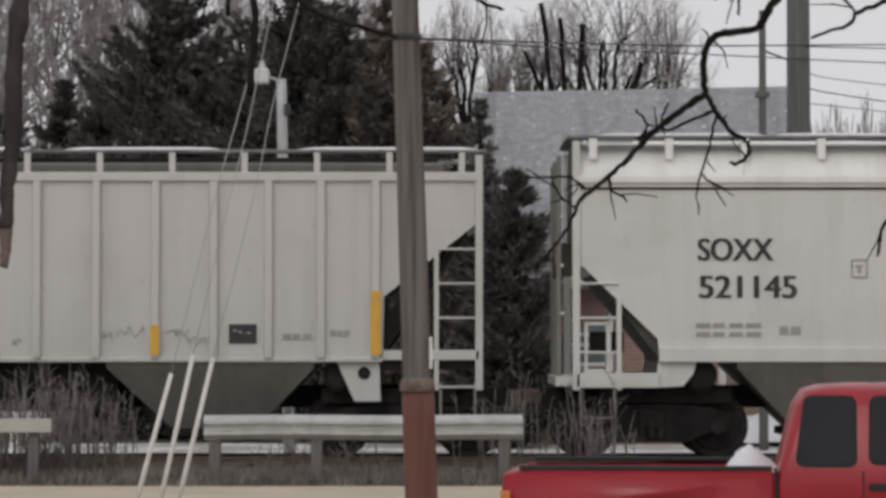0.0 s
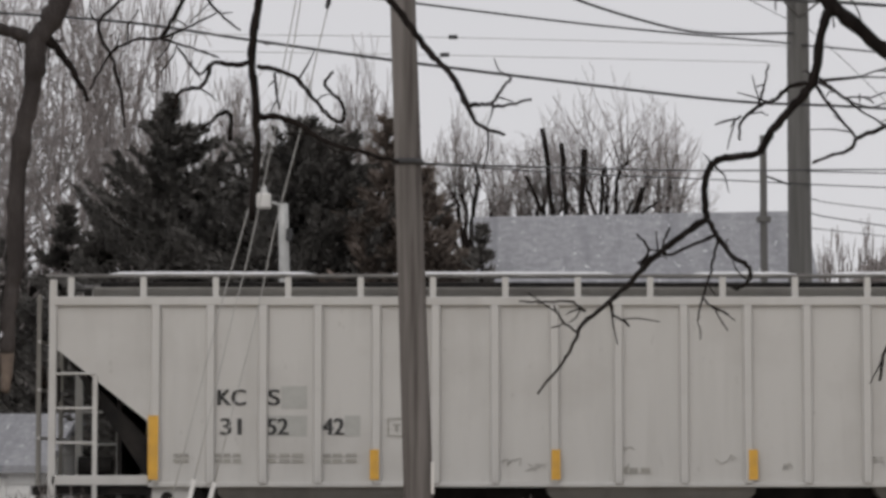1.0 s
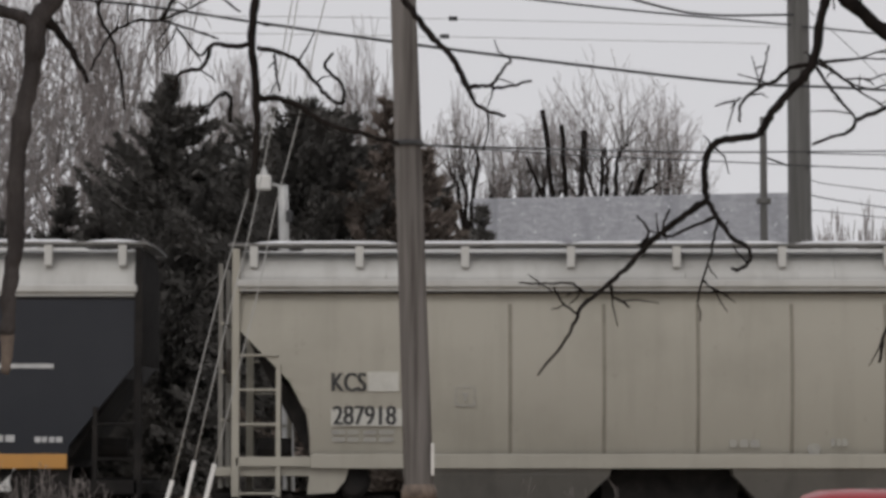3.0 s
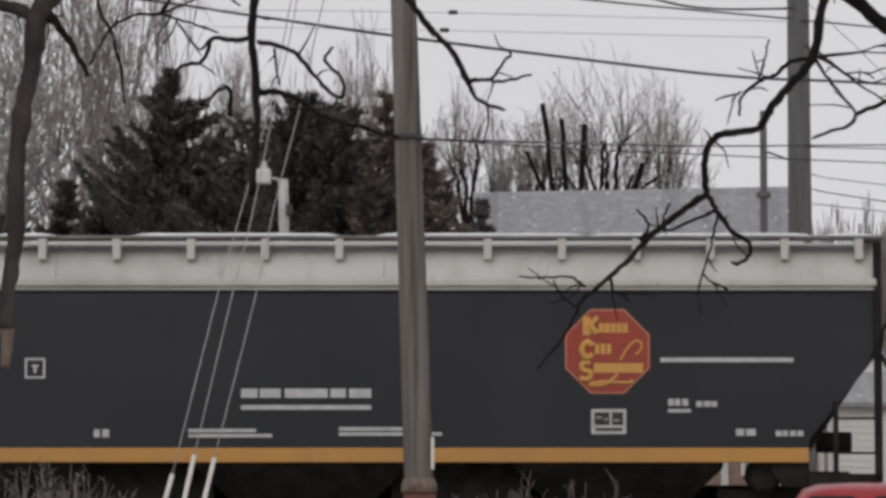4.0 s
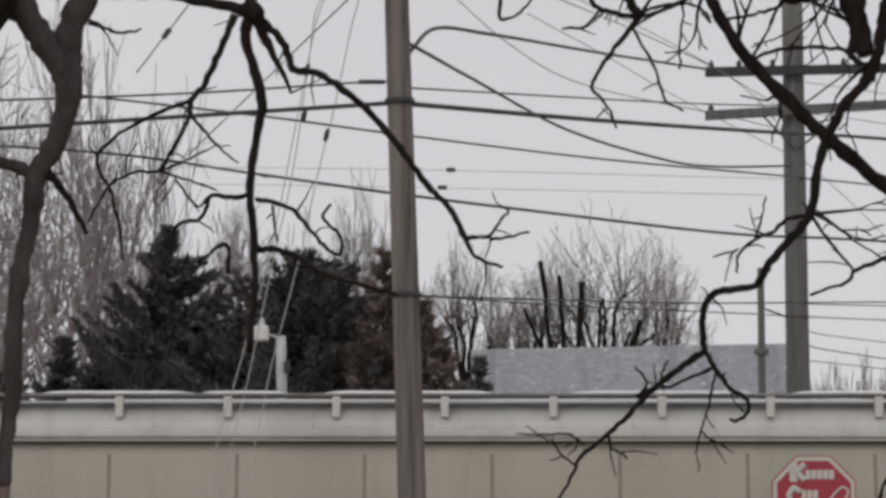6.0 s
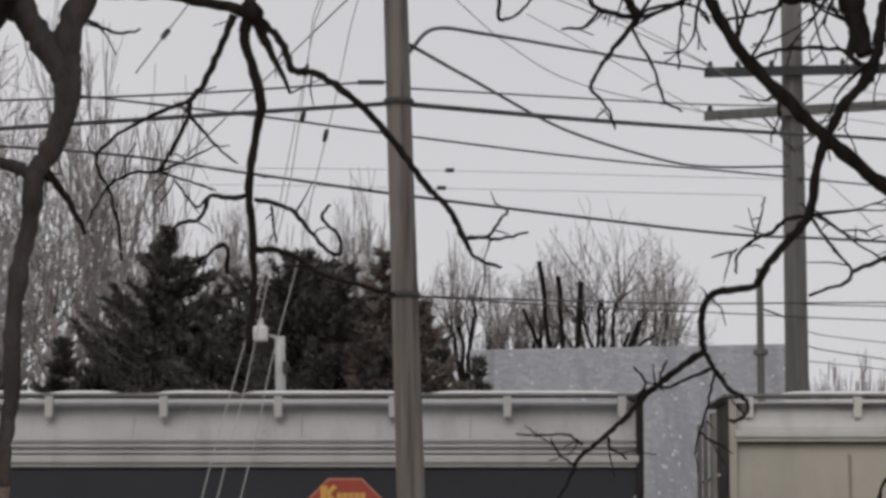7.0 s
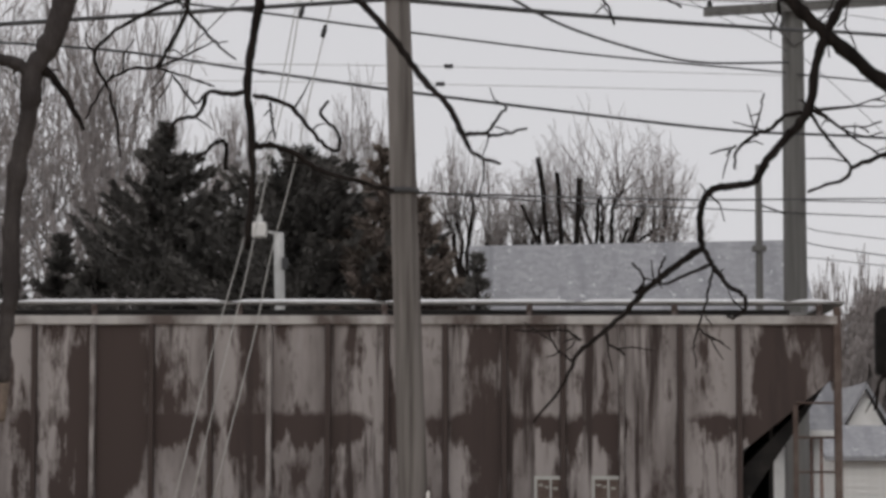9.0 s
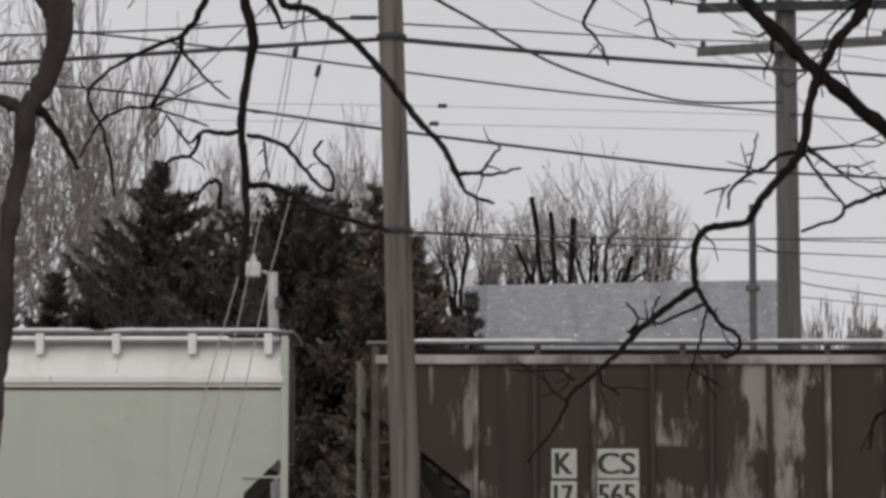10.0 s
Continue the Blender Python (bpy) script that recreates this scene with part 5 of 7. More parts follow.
# ---- houses behind the track ----
def brick_house():
    h = thing("house", "brown brick house under a large grey shingle roof", "house")
    xl, xr = 1.02, 7.42
    ze = (3.33, 52.60, 3.18)[2]
    zr_ = (3.68, 58.00, 7.16)[2]
    wall = part("wall", boxed(xl + 0.3, xr - 0.25, 53, 63, -0.1, ze + 0.05), "brick", h)
    # two roof slopes with thickness
    bm = bmesh.new()
    rl = (0.19, 58.00, 7.13)[0]
    t = 0.16
    zr0, zr1 = zr_ - 0.08, zr_ + 0.05
    vs = [(xl - 0.35, 52.5, ze), (xr, 52.5, ze), (xr, 58, zr1), (rl + 0.4, 58, zr0), (xl - 0.35, 63.5, ze), (xr, 63.5, ze)]
    top = [bm.verts.new(v) for v in vs]
    low = [bm.verts.new((x, y, z - t)) for x, y, z in vs]
    for q in ((0, 1, 2, 3), (3, 2, 5, 4)):
        bm.faces.new([top[i] for i in q])
        bm.faces.new([low[i] for i in q[::-1]])
    for a, b in ((0, 1), (1, 2), (2, 5), (5, 4), (4, 3), (3, 0)):
        bm.faces.new((top[a], low[a], low[b], top[b]))
    bmesh.ops.recalc_face_normals(bm, faces=bm.faces[:])
    part("roof", bm, "shingle", h, "grey shingle roof")
    part("gutter", boxed(xl - 0.35, xr, 52.36, 52.5, ze - 0.14, ze - 0.02, bevel=0.02), "trim", h)
    bm = bmesh.new()
    prism(bm, [(53.2, ze - 0.05), (58, zr_ - 0.25), (62.8, ze - 0.05)], 0, 0.12)
    bmesh.ops.rotate(bm, verts=bm.verts[:], cent=(0, 0, 0), matrix=Matrix.Rotation(radians(90), 3, "Z"))
    gab = part("gable", bm, "white_siding", h)
    gab.location = (xr - 0.2, 0, 0)

    def window(u0, u1, v0, v1):
        x0, x1 = (u0 - 784) / 5000 * 53, (u1 - 784) / 5000 * 53
        z0, z1 = 1.95 + (605 - v1) / 5000 * 53, 1.95 + (605 - v0) / 5000 * 53
        w = part("window", boxed(x0 + 0.07, x1 - 0.07, 52.955, 52.99, z0 + 0.07, z1 - 0.07), "house_glass", h)
        bm = bmesh.new()
        for a in ((x0, x1, z1 - 0.08, z1), (x0, x1, z0, z0 + 0.08), (x0, x0 + 0.08, z0 + 0.08, z1 - 0.08), (x1 - 0.08, x1, z0 + 0.08, z1 - 0.08), (x0 + 0.08, x1 - 0.08, (z0 + z1) / 2 - 0.03, (z0 + z1) / 2 + 0.03)):
            box(bm, a[0], a[1], 52.91, 52.998, a[2], a[3], 0.008)
        part("frame", bm, "trim", w)
        return w

    # tall framed bay: brown infill above, two sashes and an air conditioner below
    tall = window(1002, 1085, 500, 684)
    part("infill_panel", boxed(2.385, 3.115, 52.92, 52.952, 2.27, 2.98), "brown_panel", tall, "brown infill panel")
    part("meeting_rail", boxed(2.395, 3.105, 52.90, 52.95, 1.86, 1.93, bevel=0.008), "trim", tall)
    window(1306, 1334, 488, 665)
    part("corner_board", boxed(5.16, 5.30, 52.90, 52.985, 0.0, ze - 0.1, bevel=0.01), "trim", h)
    # white door with a rounded head
    dx0, dx1, dz = 6.20, 6.72, 2.85
    arch = [(dx1, 0.05), (dx1, dz)] + [((dx0 + dx1) / 2 + 0.26 * math.cos(radians(a)), dz + 0.2 * math.sin(radians(a))) for a in range(20, 161, 20)] + [(dx0, dz), (dx0, 0.05)]
    part("door", prism(bmesh.new(), arch, 52.92, 52.985), "white_siding", h, "white door with a rounded head")
    ac = part("air_conditioner", boxed(2.52, 3.05, 52.55, 52.9, 1.14, 1.56, bevel=0.03), "white_plastic", h)
    for k in range(5):
        z = 1.22 + k * 0.06
        part("louvre", boxed(2.57, 3.0, 52.53, 52.548, z, z + 0.025), "wire", ac)
    x = 7.02
    part("downspout", boxed(x - 0.06, x + 0.06, 52.8, 52.92, 0.0, ze - 0.1, bevel=0.02), "trim", h)
    return h


brick_house()


def clapboard_house(name, label, x0, x1, y0, y1, eave, ridge, gable_front=False, roof="shingle"):
    h = thing(name, label, "house")
    part("wall", boxed(x0, x1, y0, y1, -0.1, eave), "white_siding", h)
    bm = bmesh.new()
    t, o = 0.14, 0.3
    if gable_front:
        m = (x0 + x1) / 2
        prism(bm, [(x0 - o, eave - 0.1), (m, ridge), (x1 + o, eave - 0.1), (x1 + o, eave - 0.1 - t), (m, ridge - t - 0.05), (x0 - o, eave - 0.1 - t)], y0 - o, y1 + o)
        part("roof", bm, roof, h)
        bm = bmesh.new()
        prism(bm, [(x0, eave - 0.05), (m, ridge - t - 0.1), (x1, eave - 0.05)], y0 + 0.004, y0 + 0.12)
        part("gable", bm, "white_siding", h)
    else:
        m = (y0 + y1) / 2
        a = [bm.verts.new((x, y, z)) for x in (x0 - o, x1 + o) for y, z in ((y0 - o, eave), (m, ridge), (y1 + o, eave), (y1 + o, eave - t), (m, ridge - t), (y0 - o, eave - t))]
        for k in range(6):
            bm.faces.new((a[k], a[(k + 1) % 6], a[6 + (k + 1) % 6], a[6 + k]))
        bm.faces.new(a[:6][::-1])
        bm.faces.new(a[6:])
        bmesh.ops.recalc_face_normals(bm, faces=bm.faces[:])
        part("roof", bm, roof, h)
    # lapped boards
    lap = None
    z = 0.1
    while z < eave - 0.15:
        if lap is None:
            lap = part("board", boxed(x0 - 0.01, x1 + 0.01, y0 - 0.03, y0 - 0.002, 0, 0.17), "white_siding", h)
            lap.location.z = z
            lap.rotation_euler = (0, 0, 0)
        else:
            again(lap, h, (0, random.uniform(-0.006, 0.0), z))
        z += 0.19
    return h


def backs():
    # garage turned a little, with its boarded gable end showing
    h = clapboard_house("garage", "white clapboard garage with a pale grey roof", -3.8, 0.0, 0.0, 4.3, 1.98, 2.98)
    h["category"] = "garage"
    part("door", boxed(-1.75, -0.55, -0.07, -0.035, 0.03, 1.75, bevel=0.01), "trim", h)
    gable = prism(bmesh.new(), [(0.0, 1.96), (2.15, 2.82), (4.3, 1.96)], -0.05, 0.05)
    bmesh.ops.rotate(gable, verts=gable.verts[:], cent=(0, 0, 0), matrix=Matrix.Rotation(radians(90), 3, "Z"))
    part("gable", gable, "white_siding", h).location.x = -0.06
    z = 0.1
    while z < 2.62:
        cut = max(0.0, (z + 0.17 - 1.96) / 0.86 * 2.15)
        part("board", boxed(0.002, 0.03, cut + 0.01, 4.29 - cut, z, z + 0.165), "white_siding", h)
        z += 0.19
    for y0, z0, z1 in ((0.7, 0.9, 1.7), (2.6, 0.9, 1.7)):
        win = part("window", boxed(0.031, 0.05, y0, y0 + 0.7, z0, z1), "house_glass", h)
        frame_bm = bmesh.new()
        for q in ((y0 - 0.07, y0, z0 - 0.07, z1 + 0.07), (y0 + 0.7, y0 + 0.77, z0 - 0.07, z1 + 0.07), (y0, y0 + 0.7, z1, z1 + 0.07), (y0, y0 + 0.7, z0 - 0.07, z0)):
            box(frame_bm, 0.031, 0.07, *q)
        part("frame", frame_bm, "trim", win)
    h.location, h.rotation_euler = (-7.62, 52.85, 0), (0, 0, radians(-6.5))
    x0, x1 = (12.46, 88.00, 2.04)[0], (14.01, 88.00, 2.04)[0]
    h = clapboard_house("house", "small white gabled house behind the railway", x0, x1, 88, 96, (12.60, 88.00, 3.80)[2], (12.61, 88.00, 5.47)[2], True)
    x0, x1 = (11.14, 80.00, 2.03)[0], (14.34, 80.00, 2.03)[0]
    h = clapboard_house("shed", "low white shed with a dark grey roof", x0, x1, 80, 85, (11.46, 80.00, 3.07)[2], (11.75, 82.00, 4.00)[2])
    h["category"] = "shed"


backs()


def snow_bank():
    bm = bmesh.new()
    n, m = 40, 8
    rows = []
    for i in range(n + 1):
        q = i / n
        h = 0.66 * math.sin(math.pi * q) ** 0.6 * (1 + 0.18 * noise.noise(Vector((q * 7, 0, 2))))
        rows.append([bm.verts.new((4.9 + 2.3 * q, 51.5 + 1.45 * k / m, 0.02 + h * math.sin(math.pi * min(1, k / m + 0.03)) ** 0.8)) for k in range(m + 1)])
    for a, b in zip(rows, rows[1:]):
        for k in range(m):
            bm.faces.new((a[k], b[k], b[k + 1], a[k + 1]))
    tagged(part("snow_bank", bm, "snow", smooth=True), "low bank of old snow pushed against the house", "snow")


snow_bank()


# ---- trees ----
def grow(paths, start, d, length, r, depth, rng, spread=0.5, up=0.12, kids=(2, 3), shrink=0.72, bend=0.18, rmin=0.008):
    """One branch with its side branches, added to paths."""
    pts = [(Vector(start), r)]
    p, v = Vector(start), Vector(d).normalized()
    n = 4 if depth > 1 else 3
    for i in range(n):
        v = (v + Vector((rng.uniform(-1, 1), rng.uniform(-1, 1), rng.uniform(-1, 1))) * bend + Vector((0, 0, up))).normalized()
        p = p + v * (length / n)
        pts.append((p.copy(), max(rmin, r * (1 - 0.4 * (i + 1) / n))))
    paths[depth].append(pts)
    if depth == 0:
        return
    for k in range(rng.randint(*kids)):
        i = rng.randint(max(1, n - 2), n) if k else n
        q = pts[i][0]
        side = Vector((rng.uniform(-1, 1), rng.uniform(-1, 1), rng.uniform(-0.3, 0.8) if spread < 0.8 else rng.uniform(-0.8, 0.4)))
        nd = (v + side * spread).normalized()
        grow(paths, q, nd, length * shrink * rng.uniform(0.8, 1.15), max(rmin, pts[i][1] * 0.75), depth - 1, rng, spread, up, kids, shrink, bend, rmin)


def bare_tree(label, x, y, height, seed, depth=6, stems=1, spread=0.5, up=0.12, trunk_r=0.16, lean=0.05, half=3.0, kids=(2, 3), mat="bark_far", rmin=0.009, bend=0.09):
    """half: half the width of the crown, in metres."""
    rng = random.Random(seed)
    paths = [[] for _ in range(depth + 1)]
    for k in range(stems):
        a = rng.uniform(0, 6.28) if stems == 1 else math.pi * (k + 0.5) / stems
        d = Vector((math.cos(a) * lean * 2, rng.uniform(-1, 1) * lean, 1))
        grow(paths, (rng.uniform(-0.25, 0.25) * (stems > 1), 0, 0), d, height * 0.3, trunk_r * rng.uniform(0.75, 1), depth, rng, spread, up, kids, 0.76, bend, rmin)
    pts = [p for q in paths for b in q for p, _ in b]
    kz = height / sorted(p.z for p in pts)[int(len(pts) * 0.985)]
    far = sorted(abs(p.x) for p in pts)[int(len(pts) * 0.98)]
    kx = half / far
    put = lambda p: Vector((x + p.x * kx, y + p.y * kx, p.z * kz - 0.1))
    paths = [[[(put(p), r) for p, r in b] for b in q] for q in paths]
    t = thing("bare_tree", label, "tree", group="leafless trees")
    tube_part("trunk", [p for q in paths[depth - 1:] for p in q], mat, t, sides=8)
    tagged(tube_part("crown", [p for q in paths[2:depth - 1] for p in q], mat, t, sides=5), kind="stuff")
    tagged(tube_part("brushwood", [p for q in paths[:2] for p in q], mat, t, sides=3), kind="stuff")
    return t


def fan_tree(label, x, y, z0, top, half, stems, seed, shoots=24):
    """A short trunk, curved limbs in a fan and many thin shoots that end on a rounded crown."""
    rng = random.Random(seed)
    t = thing("bare_tree", label, "tree", group="leafless trees")
    hz = top - z0
    tube_part("trunk", [[((x, y, -0.1), 0.2), ((x, y, z0 * 0.5), 0.17), ((x, y, z0), 0.14)]], "bark_far", t, sides=8)
    fine = []
    for k in range(stems):
        a = radians(-72 + 144 * (k + rng.uniform(0.2, 0.8)) / stems)
        e = Vector((math.sin(a) * half, rng.uniform(-0.5, 0.5) * half, math.cos(a) ** 0.8 * hz)) * rng.uniform(0.55, 0.75)
        p0, p3 = Vector((x, y, z0)), Vector((x, y, z0)) + e
        p1 = p0.lerp(p3, 0.4) + Vector((0, 0, 0.10 * hz))
        p2 = p0.lerp(p3, 0.75) + Vector((rng.uniform(-.15, .15), rng.uniform(-.2, .2), 0.08 * hz))
        limb = smooth_path([p0, p1, p2, p3], 0.075, 0.028, 5, 0.03, rng)
        tube_part("limb", [limb], "bark", t, sides=6)
        for j in range(shoots):
            q, r = limb[rng.randint(5, len(limb) - 1)]
            b = a + rng.gauss(0, 0.42)
            tip = Vector((x, y, z0)) + Vector((math.sin(b) * half, rng.uniform(-0.7, 0.7) * half, max(0.05, math.cos(b)) ** 0.75 * hz)) * rng.uniform(0.72, 1.06)
            m = q.lerp(tip, 0.5) + Vector((rng.uniform(-.12, .12), 0, 0.10 * (tip - q).length))
            fine.append([(q, 0.016), (m, 0.011), (tip, 0.006)])
            for w in range(2):
                c = m.lerp(tip, rng.random())
                fine.append([(c, 0.008), (c + Vector((rng.uniform(-.35, .35), rng.uniform(-.2, .2), rng.uniform(.1, .5))), 0.005)])
    tagged(tube_part("brushwood", fine, "bark_far", t, sides=3), kind="stuff")
    return t


def cedar(label, x, y, height, radius, seed, mat="needles", power=0.8, density=1.0, cap=2.3):
    """A wide ragged red cedar: trunk, tiers of rising boughs, many small sprays."""
    rng = random.Random(seed)
    t = thing("cedar_tree", label, "tree", group="evergreen trees")
    tube_part("trunk", [[((x, y, -0.1), 0.16), ((x, y, height * 0.5), 0.10), ((x, y, height * 0.97), 0.02)]], "bark", t, sides=8)
    boughs, vs, fs = [], [], []
    for i in range(int((80 + 16 * min(radius, cap * 1.3) * height / 2) * density)):
        f = rng.random() ** 0.9
        if i % 3 and f < 0.9:
            f = max(0.0, (math.floor(f * height / 0.6) + 0.5) * 0.6 / height + rng.gauss(0, 0.09) / height)
        z = 0.1 + (height - 0.1) * f
        a = rng.uniform(0, 2 * math.pi)
        r = min(cap, radius * ((1 - f) ** power + 0.008)) * rng.choice((0.4, 0.65, 0.8, 0.9, 1.0, 1.12, 1.3))
        c0 = Vector((x, y, z))
        rise = r * rng.uniform(0.2, 0.5)
        tip = c0 + Vector((math.cos(a) * r, math.sin(a) * r, rise))
        boughs.append([(c0, 0.022), (c0.lerp(tip, 0.6) + Vector((0, 0, -0.06 * r)), 0.013), (tip, 0.005)])
        out = (tip - c0).normalized()
        if f > 0.93:
            tip = c0 + Vector((math.cos(a) * r * 0.7, math.sin(a) * r * 0.7, min(r * 0.9, 0.22)))
        for k in range(int(14 + 150 * r)):
            g = rng.uniform(0.2, 1.0)
            w = 0.015 + 0.12 * r * (1 - g) ** 0.85
            q = c0.lerp(tip, g) + Vector((0, 0, -0.13 * r * math.sin(g * 3.14))) + Vector((rng.gauss(0, w), rng.gauss(0, w), rng.gauss(0, w * 0.8)))
            d = (out * 1.2 + Vector((rng.uniform(-1, 1), rng.uniform(-1, 1), rng.uniform(-0.3, 1.1)))).normalized()
            ln = rng.uniform(0.08, 0.22)
            s = d.cross(Vector((rng.uniform(-1, 1), rng.uniform(-1, 1), rng.uniform(-1, 1))))
            s = s.normalized() * ln * 0.2 if s.length > 1e-6 else Vector((0.02, 0, 0))
            b = len(vs)
            vs += [q - s, q + s, q + d * ln]
            fs.append((b, b + 1, b + 2))
    tagged(tube_part("bough_wood", boughs, "bark", t, sides=4), kind="stuff")
    me = bpy.data.meshes.new("foliage")
    me.from_pydata([tuple(v) for v in vs], [], fs)
    me.materials.append(M[mat])
    me.update()
    ob = tagged(new("foliage", me), kind="stuff")
    ob.parent = t
    return t


def far_greens():
    def X(u, d):
        return (u - 784) / 5000 * d

    def Z(v, d):
        return 1.95 + d * math.tan((605 - v) / 5000)

    dark, brown = "dark green conical red cedar with dense foliage", "bronzed red cedar with thinner foliage"
    for u, v, d, r, m, n, pw, de in ((294, -50, 57, 5.7, "needles", 1, 1.02, 1.0), (170, 150, 59, 2.6, "needles", 2, 0.9, 1.0), (425, 120, 58, 2.6, "needles", 3, 0.75, 1.0), (535, 4, 56, 3.9, "needles", 4, 0.52, 1.2),
                                     (480, 60, 57.5, 3.0, "needles", 5, 0.7, 1.0), (680, -12, 54.8, 3.0, "needles_brown", 6, 0.9, 0.55), (600, 40, 58, 3.6, "needles", 7, 0.8, 1.0), (752, 80, 54.4, 2.7, "needles_brown", 8, 0.85, 0.6),
                                     (110, 150, 60, 2.4, "needles", 9, 0.8, 1.0), (785, 150, 56.5, 1.5, "needles_brown", 10, 0.8, 1.0), (20, 190, 62, 2.2, "needles", 12, 0.8, 1.0), (912, 315, 51.3, 1.1, "needles", 13, 0.5, 2.6), (850, 185, 51.8, 0.7, "needles", 11, 0.6, 1.6)):
        cedar(dark if m == "needles" else brown, X(u, d), d, Z(v, d), r, n, m, pw, de)
    # distant evergreens, haze put into their needle colour
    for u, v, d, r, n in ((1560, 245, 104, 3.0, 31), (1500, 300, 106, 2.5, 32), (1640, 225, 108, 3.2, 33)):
        cedar("distant evergreen behind the small houses, pale haze in its colour", X(u, d), d, Z(v, d), r, n, "needles_haze", 0.45, 0.8)
    # woods behind
    lab = "leafless tree with fine grey-brown twigs behind the cedars"
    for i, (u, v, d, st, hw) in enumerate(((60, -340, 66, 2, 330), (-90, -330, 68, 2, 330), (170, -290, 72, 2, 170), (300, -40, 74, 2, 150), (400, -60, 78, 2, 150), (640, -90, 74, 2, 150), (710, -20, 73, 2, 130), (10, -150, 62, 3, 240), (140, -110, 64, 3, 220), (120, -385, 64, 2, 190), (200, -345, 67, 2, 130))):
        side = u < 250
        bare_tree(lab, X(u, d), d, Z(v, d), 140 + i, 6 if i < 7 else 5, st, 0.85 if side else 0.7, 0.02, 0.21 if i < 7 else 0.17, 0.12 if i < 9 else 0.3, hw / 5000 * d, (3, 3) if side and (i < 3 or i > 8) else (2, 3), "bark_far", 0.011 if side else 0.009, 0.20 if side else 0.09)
    # pollarded tree behind the roof
    lab = "leafless pollarded tree with a fan of fine upright shoots"
    for i, (u, v, d, base, hw, n) in enumerate(((1075, -66, 70, 330, 190, 9), (965, 0, 69, 320, 90, 5), (1165, -10, 72, 320, 110, 6), (830, -5, 68, 300, 95, 6), (900, 50, 71, 300, 70, 4), (640, -75, 74, 200, 90, 5), (430, -80, 76, 220, 90, 5))):
        fan_tree(lab, X(u, d), d, Z(base, d), Z(v, d), hw / 5000 * d, n, 80 + i)
    # woods beyond the small houses, their pale haze put into the twig colour
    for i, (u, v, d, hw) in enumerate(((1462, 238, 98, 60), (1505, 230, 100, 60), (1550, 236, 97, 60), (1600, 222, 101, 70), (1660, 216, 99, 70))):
        bare_tree("leafless tree beyond the small houses, pale haze in its colour", X(u, d), d, Z(v, d), 240 + i, 6, 2, 0.6, 0.04, 0.2, 0.15, hw / 5000 * d, (3, 3), "bark_far", 0.014, 0.14)
    # cut stubs
    stub = thing("bare_tree", "dark pollarded trunk with cut-off upright limbs", "tree", group="leafless trees")
    d = 67
    rng = random.Random(5)
    paths = []
    for u0, v0, u1, v1, r in ((985, 330, 960, 5, 0.075), (1000, 330, 993, 32, 0.07), (1005, 330, 1032, 45, 0.08), (1050, 250, 1065, 80, 0.06), (1090, 260, 1135, 110, 0.07), (1060, 260, 1120, 130, 0.05), (985, 250, 930, 90, 0.045)):
        paths.append(smooth_path([(X(1020, d), d, 0), (X(u0, d), d, Z(v0, d)), (X((u0 + u1) / 2 + 4, d), d, Z((v0 + v1) / 2, d)), (X(u1, d), d, Z(v1, d))], r * 0.95, r * 0.75, 5, 0.03, rng))
    tube_part("trunk", paths, "bark", stub, sides=8)
    # far tree line
    rng = random.Random(77)
    vs, fs = [], []
    paths = []
    for i in range(420):
        x, y = rng.uniform(-60, 90), rng.uniform(150, 190)
        h = rng.uniform(4, 7.5)
        p = [(Vector((x, y, 0)), 0.12), (Vector((x + rng.uniform(-.3, .3), y, h * 0.5)), 0.08), (Vector((x + rng.uniform(-.6, .6), y, h)), 0.03)]
        paths.append(p)
        for k in range(9):
            q = p[1][0].lerp(p[2][0], rng.random())
            paths.append([(q, 0.05), (q + Vector((rng.uniform(-1, 1), rng.uniform(-1, 1), rng.uniform(0.5, 1.8))), 0.02)])
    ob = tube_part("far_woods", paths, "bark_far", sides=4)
    tagged(ob, "distant leafless woods along the horizon, hazed grey-brown", "woods", kind="stuff")


far_greens()


# ---- overhanging limbs near the camera ----
def limb_set(tree, name, specs, rng, twigs=0, mat="bark"):
    for pts, r0, r1 in specs:
        path = smooth_path(pts, r0, r1, 6, 0.006, rng)
        limb = tube_part(name, [path], mat, tree, sides=10)
        for k in range(twigs):
            i = rng.randint(2, len(path) - 1)
            p, r = path[i]
            d = Vector((rng.uniform(-1, 1), rng.uniform(-0.6, 0.6), rng.uniform(-1, 0.8))).normalized()
            ln = rng.uniform(0.06, 0.22)
            q = p + d * ln * 0.5 + Vector((0, 0, rng.uniform(-0.02, 0.02)))
            tw = [(p, min(r * 0.6, 0.008)), (q, 0.005), (q + (d + Vector((rng.uniform(-.5, .5), 0, rng.uniform(-.6, .3)))) * ln * 0.5, 0.003)]
            tube_part("twig", [tw], "bark", limb, sides=5)


